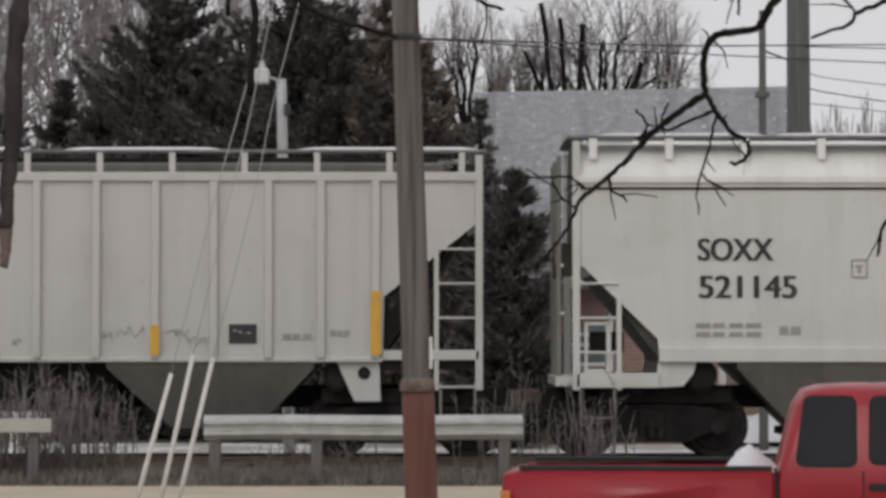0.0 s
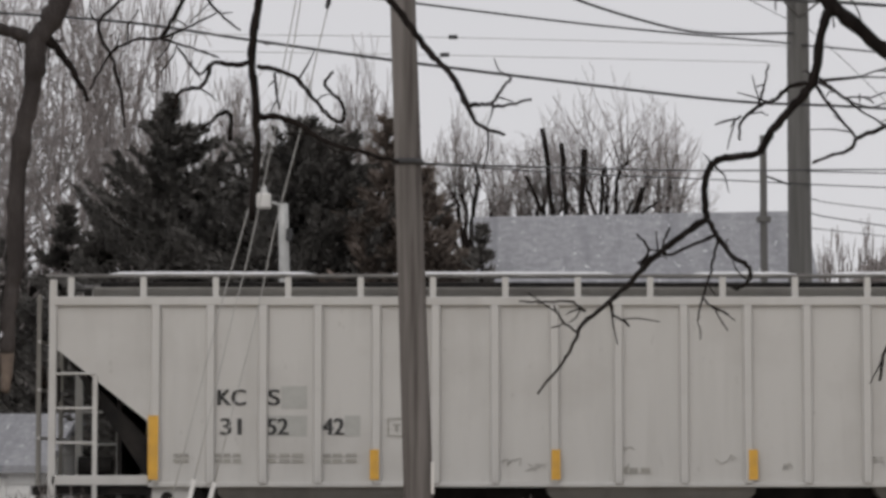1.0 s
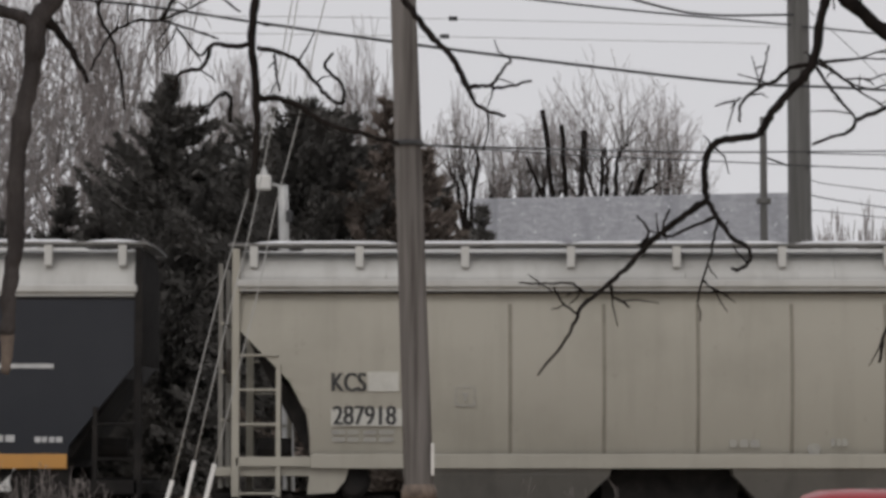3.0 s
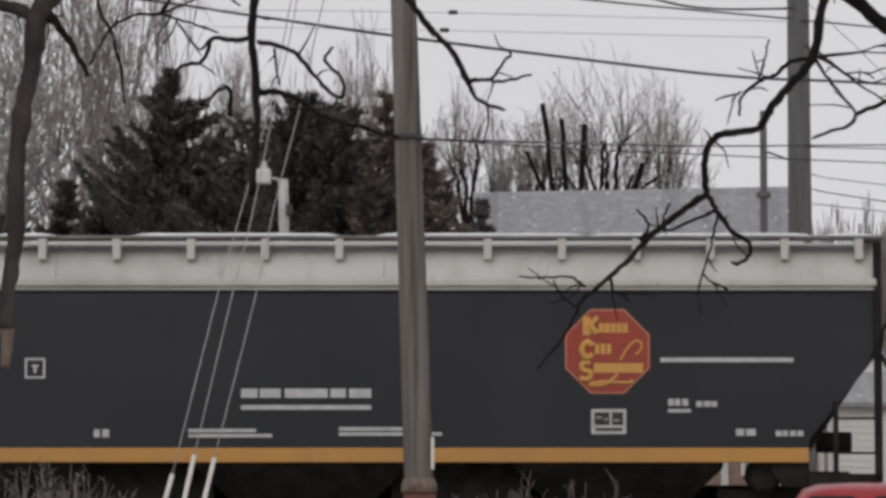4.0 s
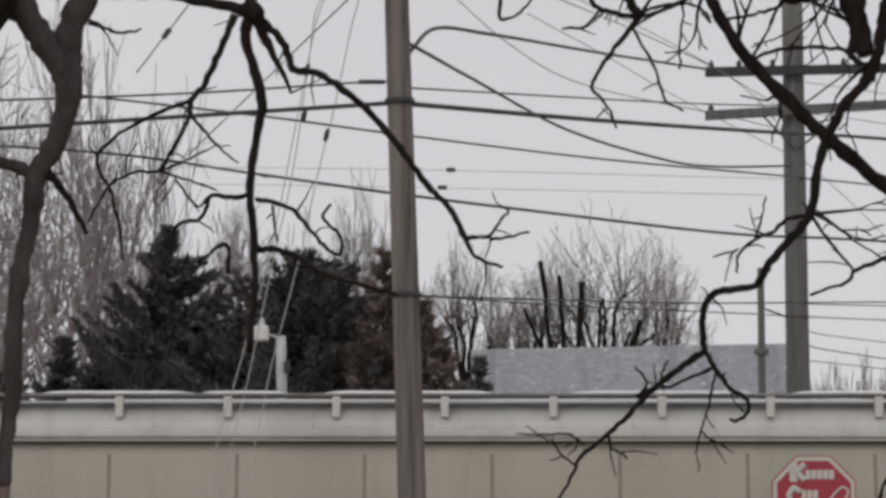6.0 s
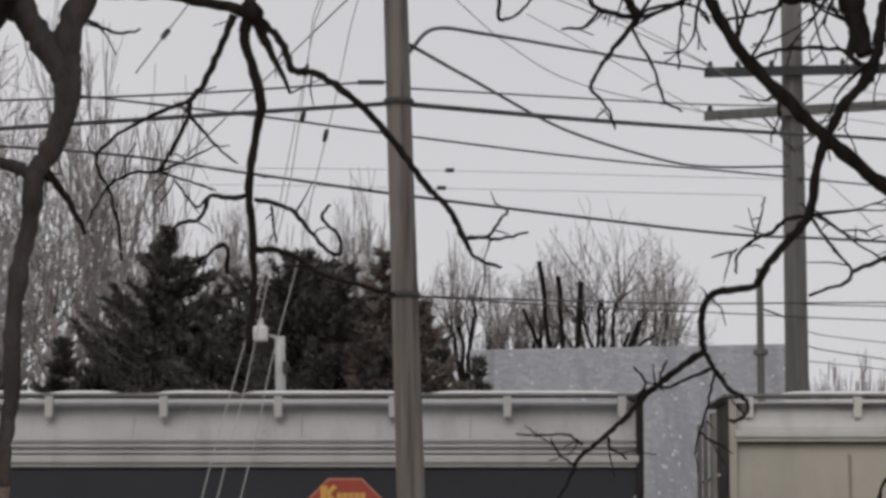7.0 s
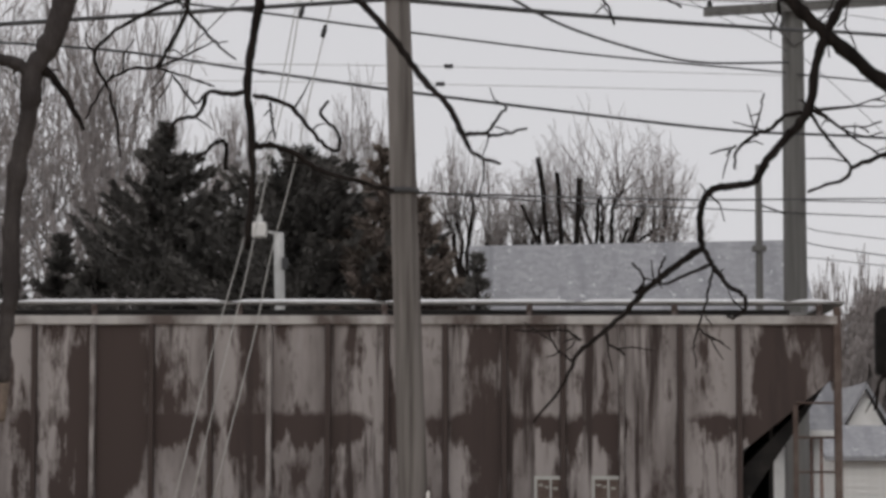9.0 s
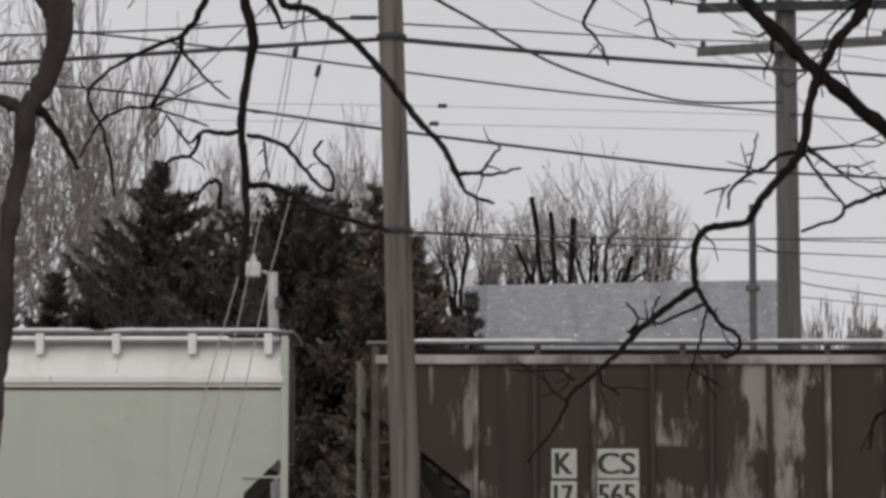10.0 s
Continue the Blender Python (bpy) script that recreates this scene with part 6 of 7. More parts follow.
def near_trees():
    rng = random.Random(11)
    a = thing("overhanging_tree", "dark leafless tree with drooping limbs and a broken hanging end", "tree", group="overhanging trees")
    # trunk outside the view and the boughs that leave it
    tube_part("trunk", [smooth_path([(-3.4, 15.6, -0.1), (-3.3, 15.6, 2.2), (-3.1, 15.7, 4.2), (-2.5, 15.9, 5.6)], 0.26, 0.15, 6, 0.01, rng)], "bark", a, sides=14)
    # boughs that catch light, given the paler lit bark
    limb_set(a, "bough", [
        ([(-2.5, 15.9, 5.6), (-2.50, 16.00, 5.85), (-2.46, 16.00, 5.44), (-2.36, 16.00, 5.24), (-2.24, 16.00, 5.07), (-2.16, 16.00, 4.89), (-2.15, 16.00, 4.76)], 0.105, 0.06),
        ([(-2.5, 15.9, 5.6), (-2.04, 16.00, 5.81), (-2.06, 16.00, 5.44), (-2.15, 16.00, 5.21), (-2.14, 16.00, 5.01), (-2.15, 16.00, 4.78), (-2.24, 16.00, 4.52), (-2.33, 16.00, 4.35), (-2.35, 16.00, 4.12), (-2.40, 16.00, 3.86), (-2.44, 16.00, 3.51), (-2.44, 16.00, 3.09), (-2.47, 16.00, 2.88), (-2.48, 16.00, 2.59)], 0.086, 0.040),
        ([(-2.33, 16.00, 4.35), (-2.43, 16.00, 4.41), (-2.62, 16.00, 4.45), (-2.91, 16.00, 4.35)], 0.04, 0.03),
        ], rng, 1, "bark_lit")
    limb_set(a, "bough", [
        ([(-2.32, 16.00, 4.41), (-2.23, 16.00, 4.35), (-2.13, 16.00, 4.21), (-2.03, 16.00, 4.03)], 0.034, 0.012),
        ([(-2.09, 16.00, 5.29), (-1.98, 16.00, 5.24), (-1.88, 16.00, 5.20), (-1.79, 16.00, 5.20), (-1.74, 16.00, 5.22)], 0.012, 0.006),
        ([(-2.5, 15.9, 5.6), (-2.30, 16.00, 5.71), (-2.01, 16.00, 5.45), (-1.57, 16.00, 5.42), (-1.18, 16.00, 5.34), (-1.11, 16.00, 5.31)], 0.026, 0.034),
        ([(-1.11, 15.90, 6.26), (-1.10, 16.00, 5.65), (-1.11, 16.00, 5.31), (-1.14, 16.00, 5.19), (-1.09, 16.00, 5.01), (-1.04, 16.00, 4.78), (-1.07, 16.00, 4.55), (-1.10, 16.00, 4.29), (-1.08, 16.00, 4.03), (-1.07, 16.00, 3.73), (-1.10, 16.00, 3.35)], 0.036, 0.018),
        ([(-1.20, 16.00, 5.30), (-1.29, 16.00, 5.08), (-1.36, 16.00, 4.91), (-1.44, 16.00, 4.81), (-1.45, 16.00, 4.73), (-1.52, 16.00, 4.57), (-1.62, 16.00, 4.39)], 0.022, 0.012),
        ([(-1.44, 16.00, 4.81), (-1.62, 16.00, 4.73), (-1.82, 16.00, 4.63), (-1.98, 16.00, 4.47), (-1.89, 16.00, 4.25), (-1.84, 16.00, 4.03), (-1.82, 16.00, 3.87)], 0.013, 0.007),
        ([(-1.45, 16.00, 4.73), (-1.36, 16.00, 4.61), (-1.28, 16.00, 4.53), (-1.17, 16.00, 4.44)], 0.011, 0.005),
        ([(-1.62, 16.00, 4.39), (-1.76, 16.00, 4.38), (-1.91, 16.00, 4.30), (-2.03, 16.00, 4.09)], 0.009, 0.006),
        ([(-1.62, 16.00, 4.39), (-1.52, 16.00, 4.36), (-1.29, 16.00, 4.28)], 0.009, 0.005),
        ([(-1.62, 16.00, 4.39), (-1.47, 16.00, 4.45), (-1.28, 16.00, 4.55)], 0.008, 0.005),
        ([(-1.10, 16.00, 4.25), (-1.23, 16.00, 4.24), (-1.32, 16.00, 4.25), (-1.38, 16.00, 4.12), (-1.50, 16.00, 4.09), (-1.55, 16.00, 3.99)], 0.015, 0.009),
        ([(-1.32, 16.00, 4.25), (-1.41, 16.00, 4.19), (-1.52, 16.00, 4.34)], 0.009, 0.006),
        ([(-1.07, 16.00, 4.23), (-0.90, 16.00, 4.19), (-0.81, 16.00, 4.12), (-0.70, 16.00, 3.98), (-0.61, 16.00, 3.91), (-0.57, 16.00, 3.94), (-0.59, 16.00, 4.03), (-0.68, 16.00, 4.12), (-0.64, 16.00, 4.20)], 0.014, 0.008),
        ([(-0.97, 16.00, 4.19), (-0.96, 16.00, 4.09), (-0.94, 16.00, 3.98)], 0.008, 0.007),
        ([(-1.07, 16.00, 5.28), (-1.01, 16.00, 5.14), (-0.94, 16.00, 5.01), (-0.87, 16.00, 4.85)], 0.035, 0.009),
        ([(-1.07, 16.00, 5.29), (-0.95, 16.00, 5.18), (-0.88, 16.00, 5.05), (-0.86, 16.00, 4.98), (-0.72, 16.00, 4.96), (-0.59, 16.00, 4.88), (-0.45, 16.00, 4.76), (-0.26, 16.00, 4.55), (-0.15, 16.00, 4.39), (-0.06, 16.00, 4.28), (0.03, 16.00, 4.19), (0.13, 16.00, 4.01)], 0.022, 0.017),
        ([(0.13, 16.00, 4.01), (0.18, 16.00, 3.91), (0.26, 16.00, 3.86), (0.34, 16.00, 3.84)], 0.013, 0.008),
        ([(0.13, 16.00, 4.00), (0.23, 16.00, 4.01), (0.32, 16.00, 4.00), (0.50, 16.00, 4.04)], 0.013, 0.007),
        ([(0.26, 16.00, 4.01), (0.33, 16.00, 4.10), (0.38, 16.00, 4.16)], 0.01, 0.007),
        ([(-1.08, 16.00, 3.93), (-0.97, 16.00, 3.94), (-0.84, 16.00, 3.90), (-0.68, 16.00, 3.80), (-0.45, 16.00, 3.73), (-0.26, 16.00, 3.68)], 0.02, 0.010),
        ([(-1.22, 16.00, 3.80), (-1.22, 16.00, 3.94), (-1.27, 16.00, 3.96), (-1.39, 16.00, 3.86)], 0.014, 0.009),
    ], rng, 2)
    knot = bmesh.new()
    bmesh.ops.create_icosphere(knot, subdivisions=3, radius=0.060, matrix=Matrix.Translation((-1.10, 16.00, 5.32)))
    for v in knot.verts:
        v.co += Vector((noise.noise(v.co * 9), noise.noise(v.co * 9 + Vector((5, 0, 0))), noise.noise(v.co * 9 + Vector((0, 7, 0))))) * 0.045
    part("knot", knot, "bark", a, smooth=True)
    tube_part("broken_end", [smooth_path([(-2.48, 16.00, 2.62), (-2.48, 16.00, 2.50), (-2.49, 16.00, 2.37)], 0.038, 0.026, 4, 0.004, rng)], "bark_pale", a, "pale broken wood", sides=8)

    b = thing("overhanging_tree", "dark leafless tree with crooked forking branches", "tree", group="overhanging trees")
    tube_part("trunk", [smooth_path([(3.6, 15.4, -0.1), (3.5, 15.4, 2.0), (3.4, 15.6, 3.9), (3.2, 15.8, 5.4), (2.9, 15.9, 6.2)], 0.24, 0.12, 6, 0.01, rng)], "bark", b, sides=14)
    limb_set(b, "bough", [
        ([(3.45, 15.5, 3.2), (2.78, 16.00, 4.09), (2.55, 16.00, 4.29), (2.33, 16.00, 4.48), (2.14, 16.00, 4.65), (1.95, 16.00, 4.84), (1.76, 16.00, 5.04), (1.60, 16.00, 5.29), (1.49, 16.00, 5.51), (1.35, 16.00, 5.81)], 0.046, 0.030),
        ([(2.9, 15.9, 6.2), (2.44, 16.00, 5.92), (2.36, 16.00, 5.51), (2.40, 16.00, 5.24), (2.44, 16.00, 5.06)], 0.11, 0.045),
        ([(2.9, 15.9, 6.2), (2.66, 16.00, 5.65), (2.55, 16.00, 5.31), (2.51, 16.00, 5.08), (2.46, 16.00, 4.94), (2.31, 16.00, 4.78), (2.21, 16.00, 4.58), (2.15, 16.00, 4.42), (2.11, 16.00, 4.16), (2.00, 16.00, 4.01), (1.88, 16.00, 3.88), (1.79, 16.00, 3.73)], 0.036, 0.022),
        ([(1.79, 16.00, 3.73), (1.67, 16.00, 3.71), (1.54, 16.00, 3.68), (1.48, 16.00, 3.57), (1.48, 16.00, 3.43), (1.49, 16.00, 3.36)], 0.02, 0.019),
        ([(1.49, 16.00, 3.36), (1.35, 16.00, 3.26), (1.19, 16.00, 3.14), (1.06, 16.00, 3.00), (0.93, 16.00, 2.88), (0.77, 16.00, 2.74), (0.75, 16.00, 2.69), (0.67, 16.00, 2.54), (0.53, 16.00, 2.36)], 0.02, 0.006),
        ([(1.49, 16.00, 3.36), (1.56, 16.00, 3.24), (1.64, 16.00, 3.14), (1.72, 16.00, 3.09), (1.73, 16.00, 3.01), (1.67, 16.00, 2.96), (1.63, 16.00, 2.97)], 0.016, 0.009),
        ([(1.54, 16.00, 3.26), (1.40, 16.00, 3.20), (1.28, 16.00, 3.15), (1.24, 16.00, 3.20), (1.28, 16.00, 3.31)], 0.010, 0.006),
        ([(1.19, 16.00, 3.14), (1.11, 16.00, 3.10), (1.16, 16.00, 3.18), (1.09, 16.00, 3.27)], 0.011, 0.006),
        ([(1.55, 16.00, 3.24), (1.52, 16.00, 3.09), (1.47, 16.00, 2.91), (1.43, 16.00, 2.78)], 0.008, 0.005),
        ([(1.47, 16.00, 2.90), (1.52, 16.00, 2.85), (1.61, 16.00, 2.81)], 0.006, 0.005),
        ([(0.93, 16.00, 2.89), (0.96, 16.00, 2.81), (1.05, 16.00, 2.75)], 0.010, 0.006),
        ([(0.80, 16.00, 2.83), (0.71, 16.00, 2.88), (0.54, 16.00, 2.88), (0.42, 16.00, 2.89)], 0.008, 0.005),
        ([(0.75, 16.00, 2.71), (0.66, 16.00, 2.78), (0.62, 16.00, 2.86)], 0.007, 0.005),
        ([(2.12, 16.00, 4.12), (1.99, 16.00, 4.12), (1.87, 16.00, 4.03), (1.79, 16.00, 4.00), (1.69, 16.00, 3.90), (1.68, 16.00, 3.80)], 0.014, 0.007),
        ([(1.79, 16.00, 4.00), (1.82, 16.00, 4.11), (1.85, 16.00, 4.24)], 0.008, 0.005),
        ([(1.69, 16.00, 3.94), (1.63, 16.00, 3.92), (1.54, 16.00, 3.89)], 0.007, 0.005),
        ([(2.12, 16.00, 4.12), (2.23, 16.00, 3.96), (2.34, 16.00, 3.82)], 0.010, 0.008),
        ([(2.13, 16.00, 4.17), (2.29, 16.00, 4.04), (2.54, 16.00, 3.86)], 0.007, 0.005),
        ([(2.71, 16.00, 3.94), (2.54, 16.00, 3.89), (2.36, 16.00, 3.82), (2.30, 16.00, 3.75), (2.09, 16.00, 3.68)], 0.016, 0.008),
        ([(1.15, 16.00, 5.88), (1.05, 16.00, 5.48), (1.14, 16.00, 5.29)], 0.03, 0.025),
        ([(0.79, 16.00, 5.54), (0.88, 16.00, 5.36), (1.01, 16.00, 5.31), (1.14, 16.00, 5.28)], 0.013, 0.016),
        ([(1.14, 16.00, 5.29), (1.01, 16.00, 5.13), (0.91, 16.00, 4.99), (0.86, 16.00, 4.88), (0.94, 16.00, 4.78), (1.00, 16.00, 4.64)], 0.016, 0.006),
        ([(1.09, 16.00, 5.24), (1.21, 16.00, 5.01), (1.28, 16.00, 4.81), (1.38, 16.00, 4.74)], 0.010, 0.006),
        ([(1.14, 16.00, 5.31), (1.28, 16.00, 5.36), (1.46, 16.00, 5.36), (1.55, 16.00, 5.26), (1.50, 16.00, 5.31)], 0.010, 0.007),
        ([(1.38, 16.00, 5.65), (1.39, 16.00, 5.34), (1.37, 16.00, 5.14), (1.37, 16.00, 4.98)], 0.008, 0.006),
        ([(1.79, 16.00, 5.05), (1.96, 16.00, 5.10), (2.15, 16.00, 5.11), (2.40, 16.00, 5.09)], 0.010, 0.012),
        ([(1.60, 16.00, 5.26), (1.80, 16.00, 5.31), (1.95, 16.00, 5.36), (2.03, 16.00, 5.54)], 0.009, 0.012),
        ([(0.33, 16.00, 5.65), (0.33, 16.00, 5.38), (0.34, 16.00, 5.28), (0.44, 16.00, 5.31), (0.54, 16.00, 5.42)], 0.012, 0.007),
        ([(0.69, 16.00, 5.22), (0.83, 16.00, 5.24), (0.92, 16.00, 5.33), (1.03, 16.00, 5.30)], 0.007, 0.010),
        ([(1.96, 16.00, 5.41), (1.86, 16.00, 5.18), (1.79, 16.00, 5.06)], 0.008, 0.008),
        ([(2.13, 16.00, 5.44), (2.16, 16.00, 5.24), (2.22, 16.00, 5.01)], 0.007, 0.005),
        ([(2.56, 16.00, 5.65), (2.29, 16.00, 5.48), (2.03, 16.00, 5.42), (1.99, 16.00, 5.44)], 0.07, 0.045),
        ([(2.40, 16.00, 5.24), (2.35, 16.00, 5.08), (2.41, 16.00, 5.01)], 0.03, 0.016),
        ([(0.33, 16.00, 5.65), (0.72, 16.00, 5.75), (1.15, 16.00, 5.88), (1.38, 16.00, 5.65), (1.72, 16.00, 5.98), (2.9, 15.9, 6.2)], 0.03, 0.06),
        ([(0.79, 16.00, 5.54), (0.92, 16.00, 5.75), (1.15, 16.00, 5.88)], 0.014, 0.02),
        ([(2.61, 16.00, 2.67), (2.50, 16.00, 2.61), (2.46, 16.00, 2.43)], 0.012, 0.008),
    ], rng, 2)
    for start, d, ln, n in (((1.51, 16.00, 5.44), (-0.6, 0.2, -0.4), 0.5, 4), ((1.70, 16.00, 5.13), (0.3, 0.2, 0.6), 0.45, 4), ((2.42, 16.00, 5.24), (-0.8, 0, -0.2), 0.4, 5), ((2.29, 16.00, 5.48), (-0.4, 0, -0.7), 0.4, 4), ((1.14, 16.00, 5.29), (0.8, 0, 0.2), 0.4, 4), ((2.48, 16.00, 5.04), (-0.5, 0.3, -0.6), 0.35, 4), ((2.13, 16.00, 4.14), (0.7, 0.2, -0.5), 0.4, 3), ((1.95, 16.00, 4.84), (-0.6, 0.2, -0.5), 0.3, 3), ((2.55, 16.00, 5.34), (0.2, 0, -1), 0.4, 4)):
        for k in range(n):
            paths = [[] for _ in range(3)]
            v = Vector(d) + Vector((rng.uniform(-.6, .6), rng.uniform(-.3, .3), rng.uniform(-.6, .6)))
            if k % 2:
                continue
            grow(paths, start, v, ln * rng.uniform(0.5, 0.9), 0.013, 2, rng, 0.7, -0.04, (1, 2), 0.7, 0.22, 0.005)
            tube_part("twig", [p for q in paths for p in q], "bark", b, sides=5)


near_trees()


# ---- red pickup ----
def pickup():
    D = 20.0
    t = thing("pickup_truck", "red extended-cab pickup truck with a black bed liner", "pickup truck", (0, 0, 0))

    def X(u):
        return (u - 784) / 5000 * D

    def Z(v):
        return 1.95 + (605 - v) / 5000 * D

    y0, y1 = D, D + 1.7
    xb, xc = X(888), X(1370)
    zb = Z(836)
    bm = bmesh.new()
    # bed side, slightly higher at the tail rounding
    for y in ((y0, y0 + 0.09), (y1 - 0.09, y1)):
        b2 = bmesh.new()
        prism(b2, [(xb + 0.02, 0.45), (xb, 0.75), (xb, zb - 0.05), (xb + 0.05, zb), (xb + 1.0, zb + 0.012), (xc - 0.01, zb + 0.02), (xc - 0.01, 0.45), (xb + 1.32, 0.45), (xb + 1.24, 0.70), (xb + 1.02, 0.82), (xb + 0.80, 0.80), (xb + 0.58, 0.66), (xb + 0.52, 0.45)], y[0], y[1])
        bmesh.ops.bevel(b2, geom=b2.edges[:], offset=0.018, segments=2, affect="EDGES")
        part("bed_side", b2, "red_paint", t, smooth=True)
    part("tailgate", boxed(xb, xb + 0.07, y0 + 0.1, y1 - 0.1, 0.5, zb - 0.01, bevel=0.015), "red_paint", t)
    part("bed_floor", boxed(xb + 0.07, xc, y0 + 0.09, y1 - 0.09, 0.55, 0.62), "liner", t)
    for y in (y0 + 0.015, y1 - 0.115):
        part("bed_rail", boxed(xb + 0.12, xc - 0.03, y, y + 0.10, zb + 0.016, zb + 0.05, bevel=0.012), "liner", t)
    for y in (y0 - 0.012, y1 - 0.05):
        part("tail_lamp", boxed(xb - 0.012, xb + 0.06, y, y + 0.06, zb - 0.42, zb - 0.13, bevel=0.01), "lens_orange", t)
    # cab: rings from sill to roof, narrowing upwards
    zr_ = Z(681)
    xe = xc + 1.95
    bm = bmesh.new()
    levels = [(0.42, 0.0, 0.0, 0.0), (zb - 0.05, 0.0, 0.0, 0.0), (zb + 0.06, 0.01, 0.02, 0.03), (zr_ - 0.16, 0.10, 0.12, 0.62), (zr_ - 0.05, 0.17, 0.19, 0.78), (zr_ - 0.01, 0.26, 0.30, 0.90), (zr_ + 0.004, 0.42, 0.5, 1.05)]
    rings = []
    for z, iny, inb, inf in levels:
        r = 0.06 + inb * 0.3
        pts = []
        for cx, cy, a0 in ((xe - inf - r, y1 - iny - r, 0), (xc + inb + r, y1 - iny - r, 90), (xc + inb + r, y0 + iny + r, 180), (xe - inf - r, y0 + iny + r, 270)):
            for k in range(4):
                a = radians(a0 + k * 30)
                pts.append((cx + r * math.cos(a), cy + r * math.sin(a), z))
        rings.append([bm.verts.new(p) for p in pts])
    n = len(rings[0])
    for p, q in zip(rings, rings[1:]):
        for k in range(n):
            bm.faces.new((p[k], p[(k + 1) % n], q[(k + 1) % n], q[k]))
    bm.faces.new(rings[0][::-1])
    bm.faces.new(rings[-1])
    bmesh.ops.recalc_face_normals(bm, faces=bm.faces[:])
    cab = part("cab", bm, "red_paint", t, smooth=True)

    def side_glass(name, u0, u1, v0, v1, lean=0.0):
        # follows the inward slope of the cab side
        b3 = bmesh.new()
        x0, x1, z1, z0 = X(u0), X(u1), Z(v0), Z(v1)

        def yy(z):
            f = (z - (zb + 0.06)) / (zr_ - 0.16 - zb - 0.06)
            return y0 + 0.01 + 0.09 * f
        out = []
        for cx, cz, a0 in ((x1 - 0.06, z1 - 0.06, 0), (x0 + 0.06 + lean, z1 - 0.06, 90), (x0 + 0.06, z0 + 0.06, 180), (x1 - 0.06, z0 + 0.06, 270)):
            for k in range(5):
                a = radians(a0 + 22.5 * k)
                out.append((cx + 0.06 * math.cos(a), cz + 0.06 * math.sin(a)))
        fr = [b3.verts.new((x, yy(z) - 0.008, z)) for x, z in out]
        bk = [b3.verts.new((x, yy(z) + 0.03, z)) for x, z in out]
        b3.faces.new(fr)
        b3.faces.new(bk[::-1])
        for k in range(len(out)):
            b3.faces.new((fr[k], bk[k], bk[(k + 1) % len(out)], fr[(k + 1) % len(out)]))
        bmesh.ops.recalc_face_normals(b3, faces=b3.faces[:])
        glass = part(name, b3, "tinted_glass", t)
        rim = bmesh.new()
        mx, mz = (x0 + x1) / 2, (z0 + z1) / 2
        big = [(x + (0.018 if x > mx else -0.018), z + (0.018 if z > mz else -0.018)) for x, z in out]
        fr = [rim.verts.new((x, yy(z) - 0.003, z)) for x, z in big]
        bk = [rim.verts.new((x, yy(z) + 0.03, z)) for x, z in big]
        rim.faces.new(fr)
        for k in range(len(out)):
            rim.faces.new((fr[k], bk[k], bk[(k + 1) % len(out)], fr[(k + 1) % len(out)]))
        bmesh.ops.recalc_face_normals(rim, faces=rim.faces[:])
        part("window_seal", rim, "tyre", glass)
        return glass

    side_glass("quarter_window", 1408, 1506, 704, 820, 0.05)
    side_glass("door_window", 1534, 1720, 704, 816, 0.01)
    part("cab_gap", boxed(xc - 0.012, xc + 0.008, y0 + 0.004, y1 - 0.004, 0.5, zb + 0.01), "tyre", t)
    part("door_seam", boxed(X(1519), X(1522), y0 - 0.003, y0 + 0.02, 0.5, zb + 0.02), "liner", t)
    part("door_handle", boxed(X(1530), X(1568), y0 - 0.03, y0 + 0.01, Z(864), Z(852), bevel=0.008), "liner", t)
    # bonnet, wheels and bumpers
    bm = bmesh.new()
    prism(bm, [(xe - 0.25, 0.45), (xe - 0.25, zb + 0.02), (xe + 0.7, zb - 0.02), (xe + 0.98, zb - 0.14), (xe + 1.02, 0.5), (xe + 0.78, 0.45), (xe + 0.72, 0.66), (xe + 0.44, 0.78), (xe + 0.16, 0.66), (xe + 0.08, 0.45)], y0 + 0.02, y1 - 0.02)
    bmesh.ops.bevel(bm, geom=bm.edges[:], offset=0.03, segments=2, affect="EDGES")
    part("bonnet", bm, "red_paint", t, smooth=True)
    for x in (xb - 0.1, xe + 1.0):
        part("bumper", boxed(x, x + 0.12, y0 + 0.04, y1 - 0.04, 0.38, 0.56, bevel=0.02), "chrome", t)
    for x in (xb + 0.92, xe + 0.44):
        for y in (y0 + 0.11, y1 - 0.11):
            bm = bmesh.new()
            disc(bm, (x, y, 0.345), "y", 0.33, 0.2, 28)
            bmesh.ops.bevel(bm, geom=bm.edges[:], offset=0.02, segments=1, affect="EDGES")
            wh = part("wheel", bm, "tyre", t)
            bm = bmesh.new()
            disc(bm, (x, y, 0.345), "y", 0.2, 0.22, 20)
            part("rim", bm, "chrome", wh)
    turn = Matrix.Translation((xb, y0, 0)) @ Matrix.Rotation(radians(-6.0), 4, "Z") @ Matrix.Translation((-xb, -y0, 0))
    t.matrix_basis = turn
    # snow heaped against the cab
    bm = bmesh.new()
    bmesh.ops.create_icosphere(bm, subdivisions=4, radius=1.0)
    for v in bm.verts:
        k = 1 + 0.10 * noise.noise(v.co * 1.6) + 0.02 * noise.noise(v.co * 7)
        v.co = Vector((X(1324) + v.co.x * 0.40 * k, D + 0.75 + v.co.y * 0.45 * k, 0.62 + (0.5 * max(0, v.co.z) + 0.5 * (1 - math.sqrt(max(0.0, 1 - max(0, v.co.z) ** 2)))) * (Z(790) - 0.62) * k))
    ob = part("snow_mound", bm, "snow", smooth=True)
    ob.matrix_basis = turn
    tagged(ob, "small heap of white snow in the pickup bed", "snow")


pickup()


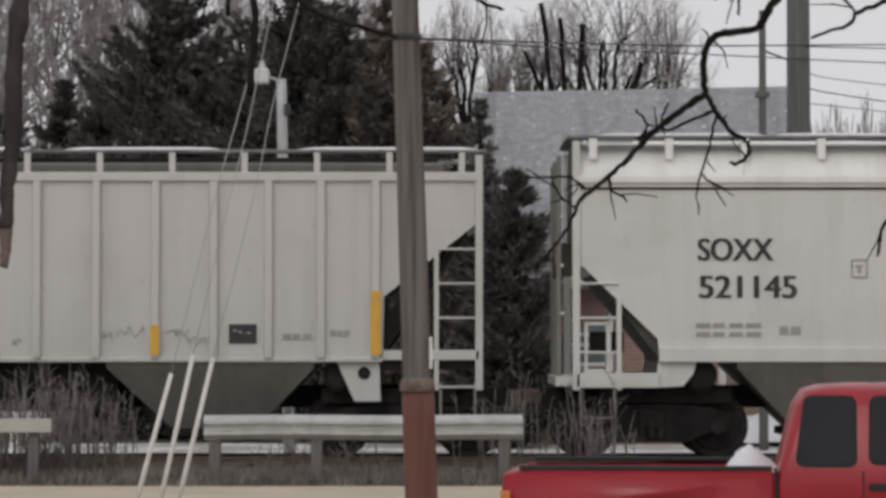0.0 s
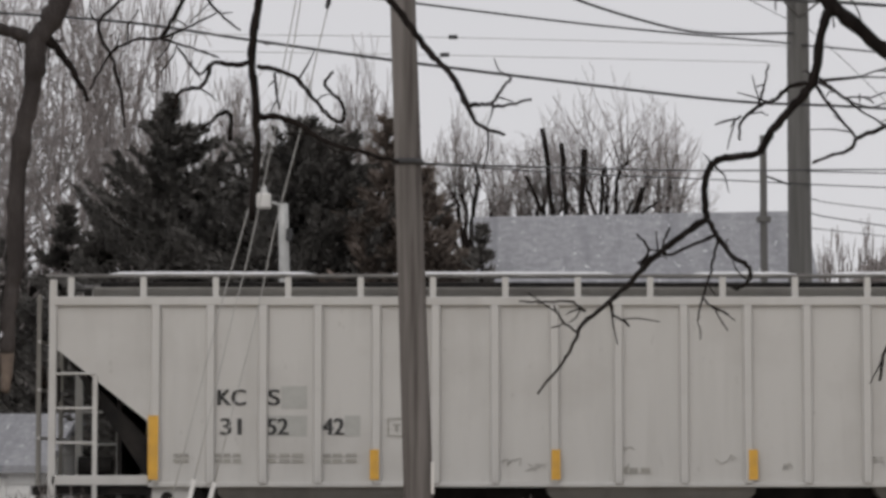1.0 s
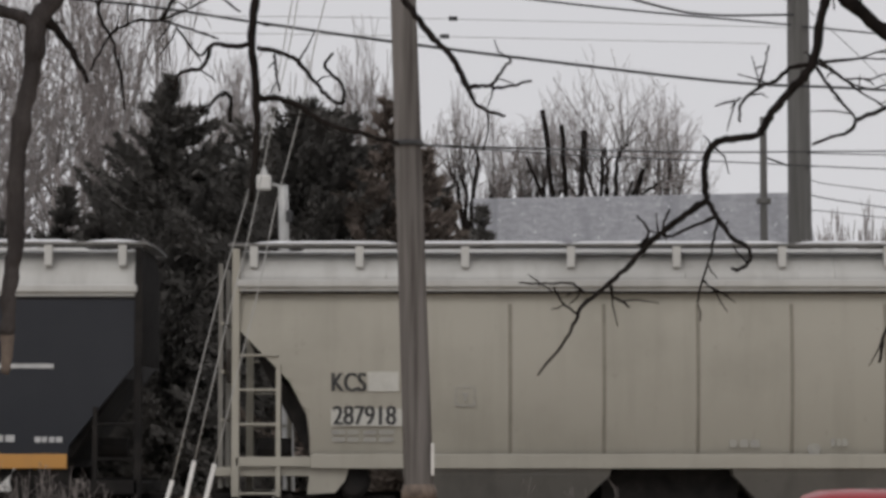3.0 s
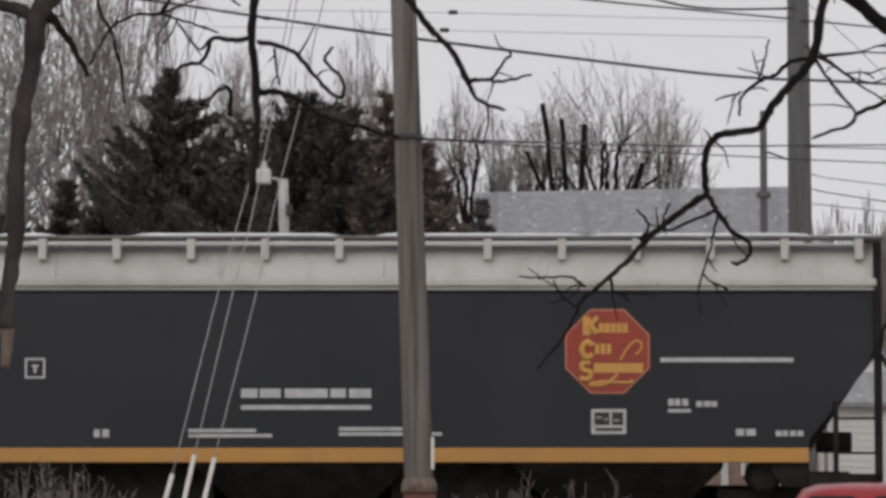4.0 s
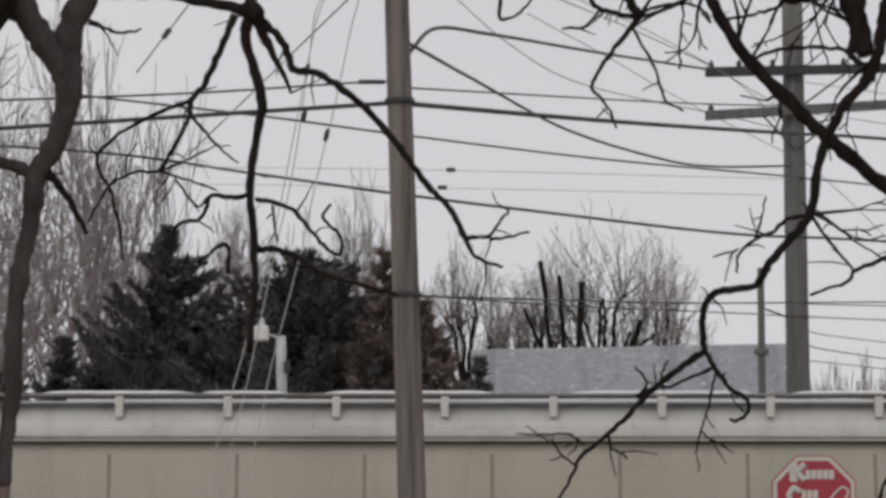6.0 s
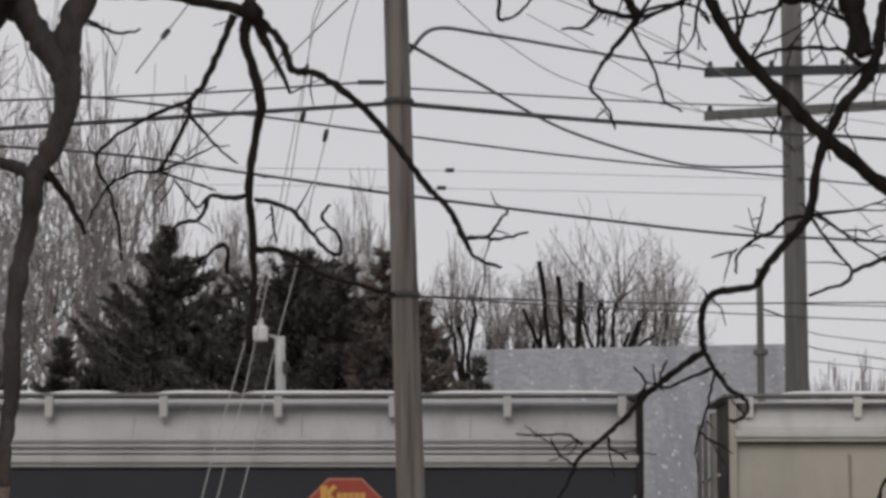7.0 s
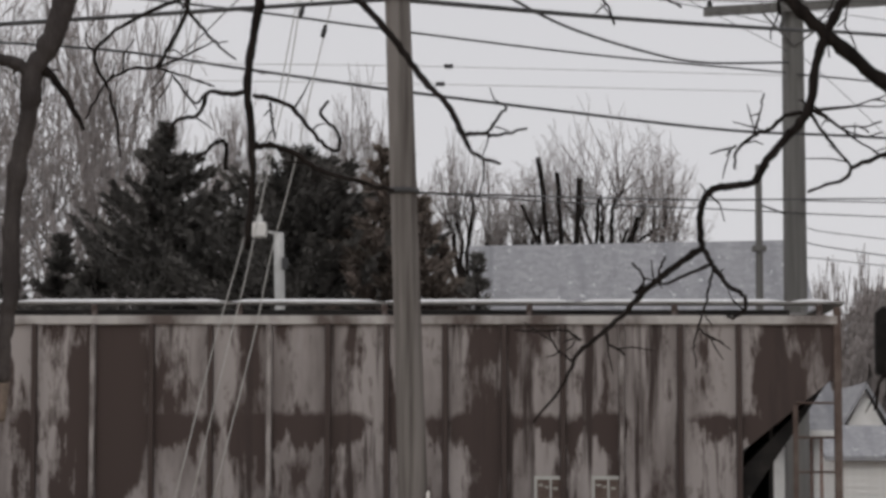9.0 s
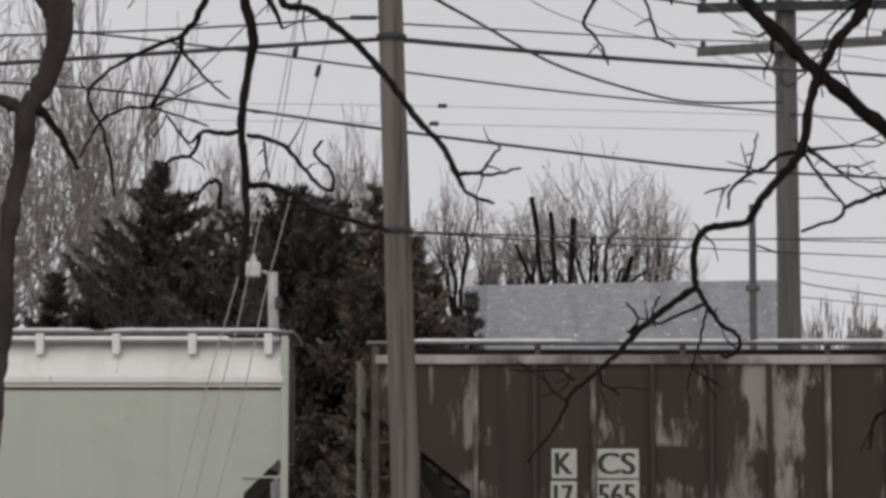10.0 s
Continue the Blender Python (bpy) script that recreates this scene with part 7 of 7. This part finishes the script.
# ---- weeds and dry grass along the track ----
def dry_plants():
    rng = random.Random(21)
    vs, fs = [], []
    for i in range(22000):
        x, y = rng.uniform(-7.5, 4.5), rng.uniform(38.3, 40.6)
        dens = noise.noise(Vector((x * 0.7, y * 0.8, 3))) + 0.25
        if rng.random() > dens + 0.35:
            continue
        h = rng.uniform(0.08, 0.26)
        a = rng.uniform(0, 6.28)
        dx, dy = math.cos(a), math.sin(a)
        w = rng.uniform(0.006, 0.014)
        b = len(vs)
        lx, ly = rng.uniform(-.12, .12), rng.uniform(-.12, .12)
        vs += [(x - dx * w, y - dy * w, 0), (x + dx * w, y + dy * w, 0), (x + lx, y + ly, h)]
        fs.append((b, b + 1, b + 2))
    me = bpy.data.meshes.new("dry_grass")
    me.from_pydata(vs, [], fs)
    me.materials.append(M["dry_grass"])
    tagged(new("dry_grass", me), "strip of dry brown grass along the ballast", "grass", kind="stuff")
    # taller leafless weeds, in clumps
    for u, v, n in ((40, 640, 22), (110, 645, 22), (160, 690, 14), (20, 700, 14), (490, 780, 8), (640, 790, 8), (870, 690, 9), (925, 660, 6), (955, 690, 6), (1045, 700, 4), (1080, 690, 5), (835, 690, 4), (-40, 640, 30), (0, 650, 30), (70, 655, 30), (130, 665, 30), (190, 700, 20), (1062, 672, 16), (1030, 690, 10), (700, 790, 8), (580, 785, 8)):
        x = (u - 784) / 5000 * 39.6
        top = 1.95 + (605 - v) / 5000 * 39.6
        paths = []
        for k in range(n):
            p = Vector((x + rng.gauss(0, 0.22), 39.6 + rng.gauss(0, 0.2), 0))
            h = top * rng.uniform(0.5, 1.05)
            d = Vector((rng.uniform(-.16, .16), rng.uniform(-.1, .1), 1))
            tip = p + d * h
            mid = p.lerp(tip, 0.5) + Vector((rng.uniform(-.05, .05), 0, 0))
            paths.append([(p, 0.009), (mid, 0.007), (tip, 0.004)])
            for j in range(4):
                q = mid.lerp(tip, rng.random())
                paths.append([(q, 0.005), (q + Vector((rng.uniform(-.18, .18), rng.uniform(-.1, .1), rng.uniform(.05, .25))), 0.003)])
        w = tube_part("weed_clump", paths, "weed", sides=4)
        tagged(w, "clump of tall dead brown weed stalks", "weeds", group="dead weeds", kind="stuff")


dry_plants()


# ---- what moves: the train rolls by ----
TRAVEL = [
    # seconds, and how far the train has come, in pixels of the camera's view (122 to a metre)
    (0.0, 0), (0.2, 263), (0.5, 700), (1.0, 1360), (1.5, 2026), (1.8, 2418), (2.0, 2680), (2.5, 3330), (2.7, 3597),
    (3.8, 5044), (4.0, 5305), (4.2, 5566), (4.5, 5968), (4.8, 6365), (5.1, 6758), (5.3, 7022), (5.5, 7285), (6.0, 7942),
    (6.2, 8205), (7.3, 9649), (7.5, 9912), (8.0, 10568), (8.2, 10831), (8.4, 11095), (8.7, 11487), (9.0, 11877), (9.5, 12532), (10.0, 13190),
]


def come(t):
    for (a, p), (b, q) in zip(TRAVEL, TRAVEL[1:]):
        if a <= t <= b:
            return (p + (q - p) * (t - a) / (b - a)) * K
    return TRAVEL[-1][1] * K


def motions():
    for car, wheels, centre in TRAIN:
        walk(car, [(t, pose(centre + s * K, TRACK_Y, RAIL_Z)) for t, s in TRAVEL])
        for w in wheels:
            x, y, z = w.location
            rows = []
            for i in range(201):
                t = i * 0.05
                rows.append((t, pose(x, y, z, 0, math.degrees(come(t) / 0.46), 0)))
            walk(w, rows)


motions()
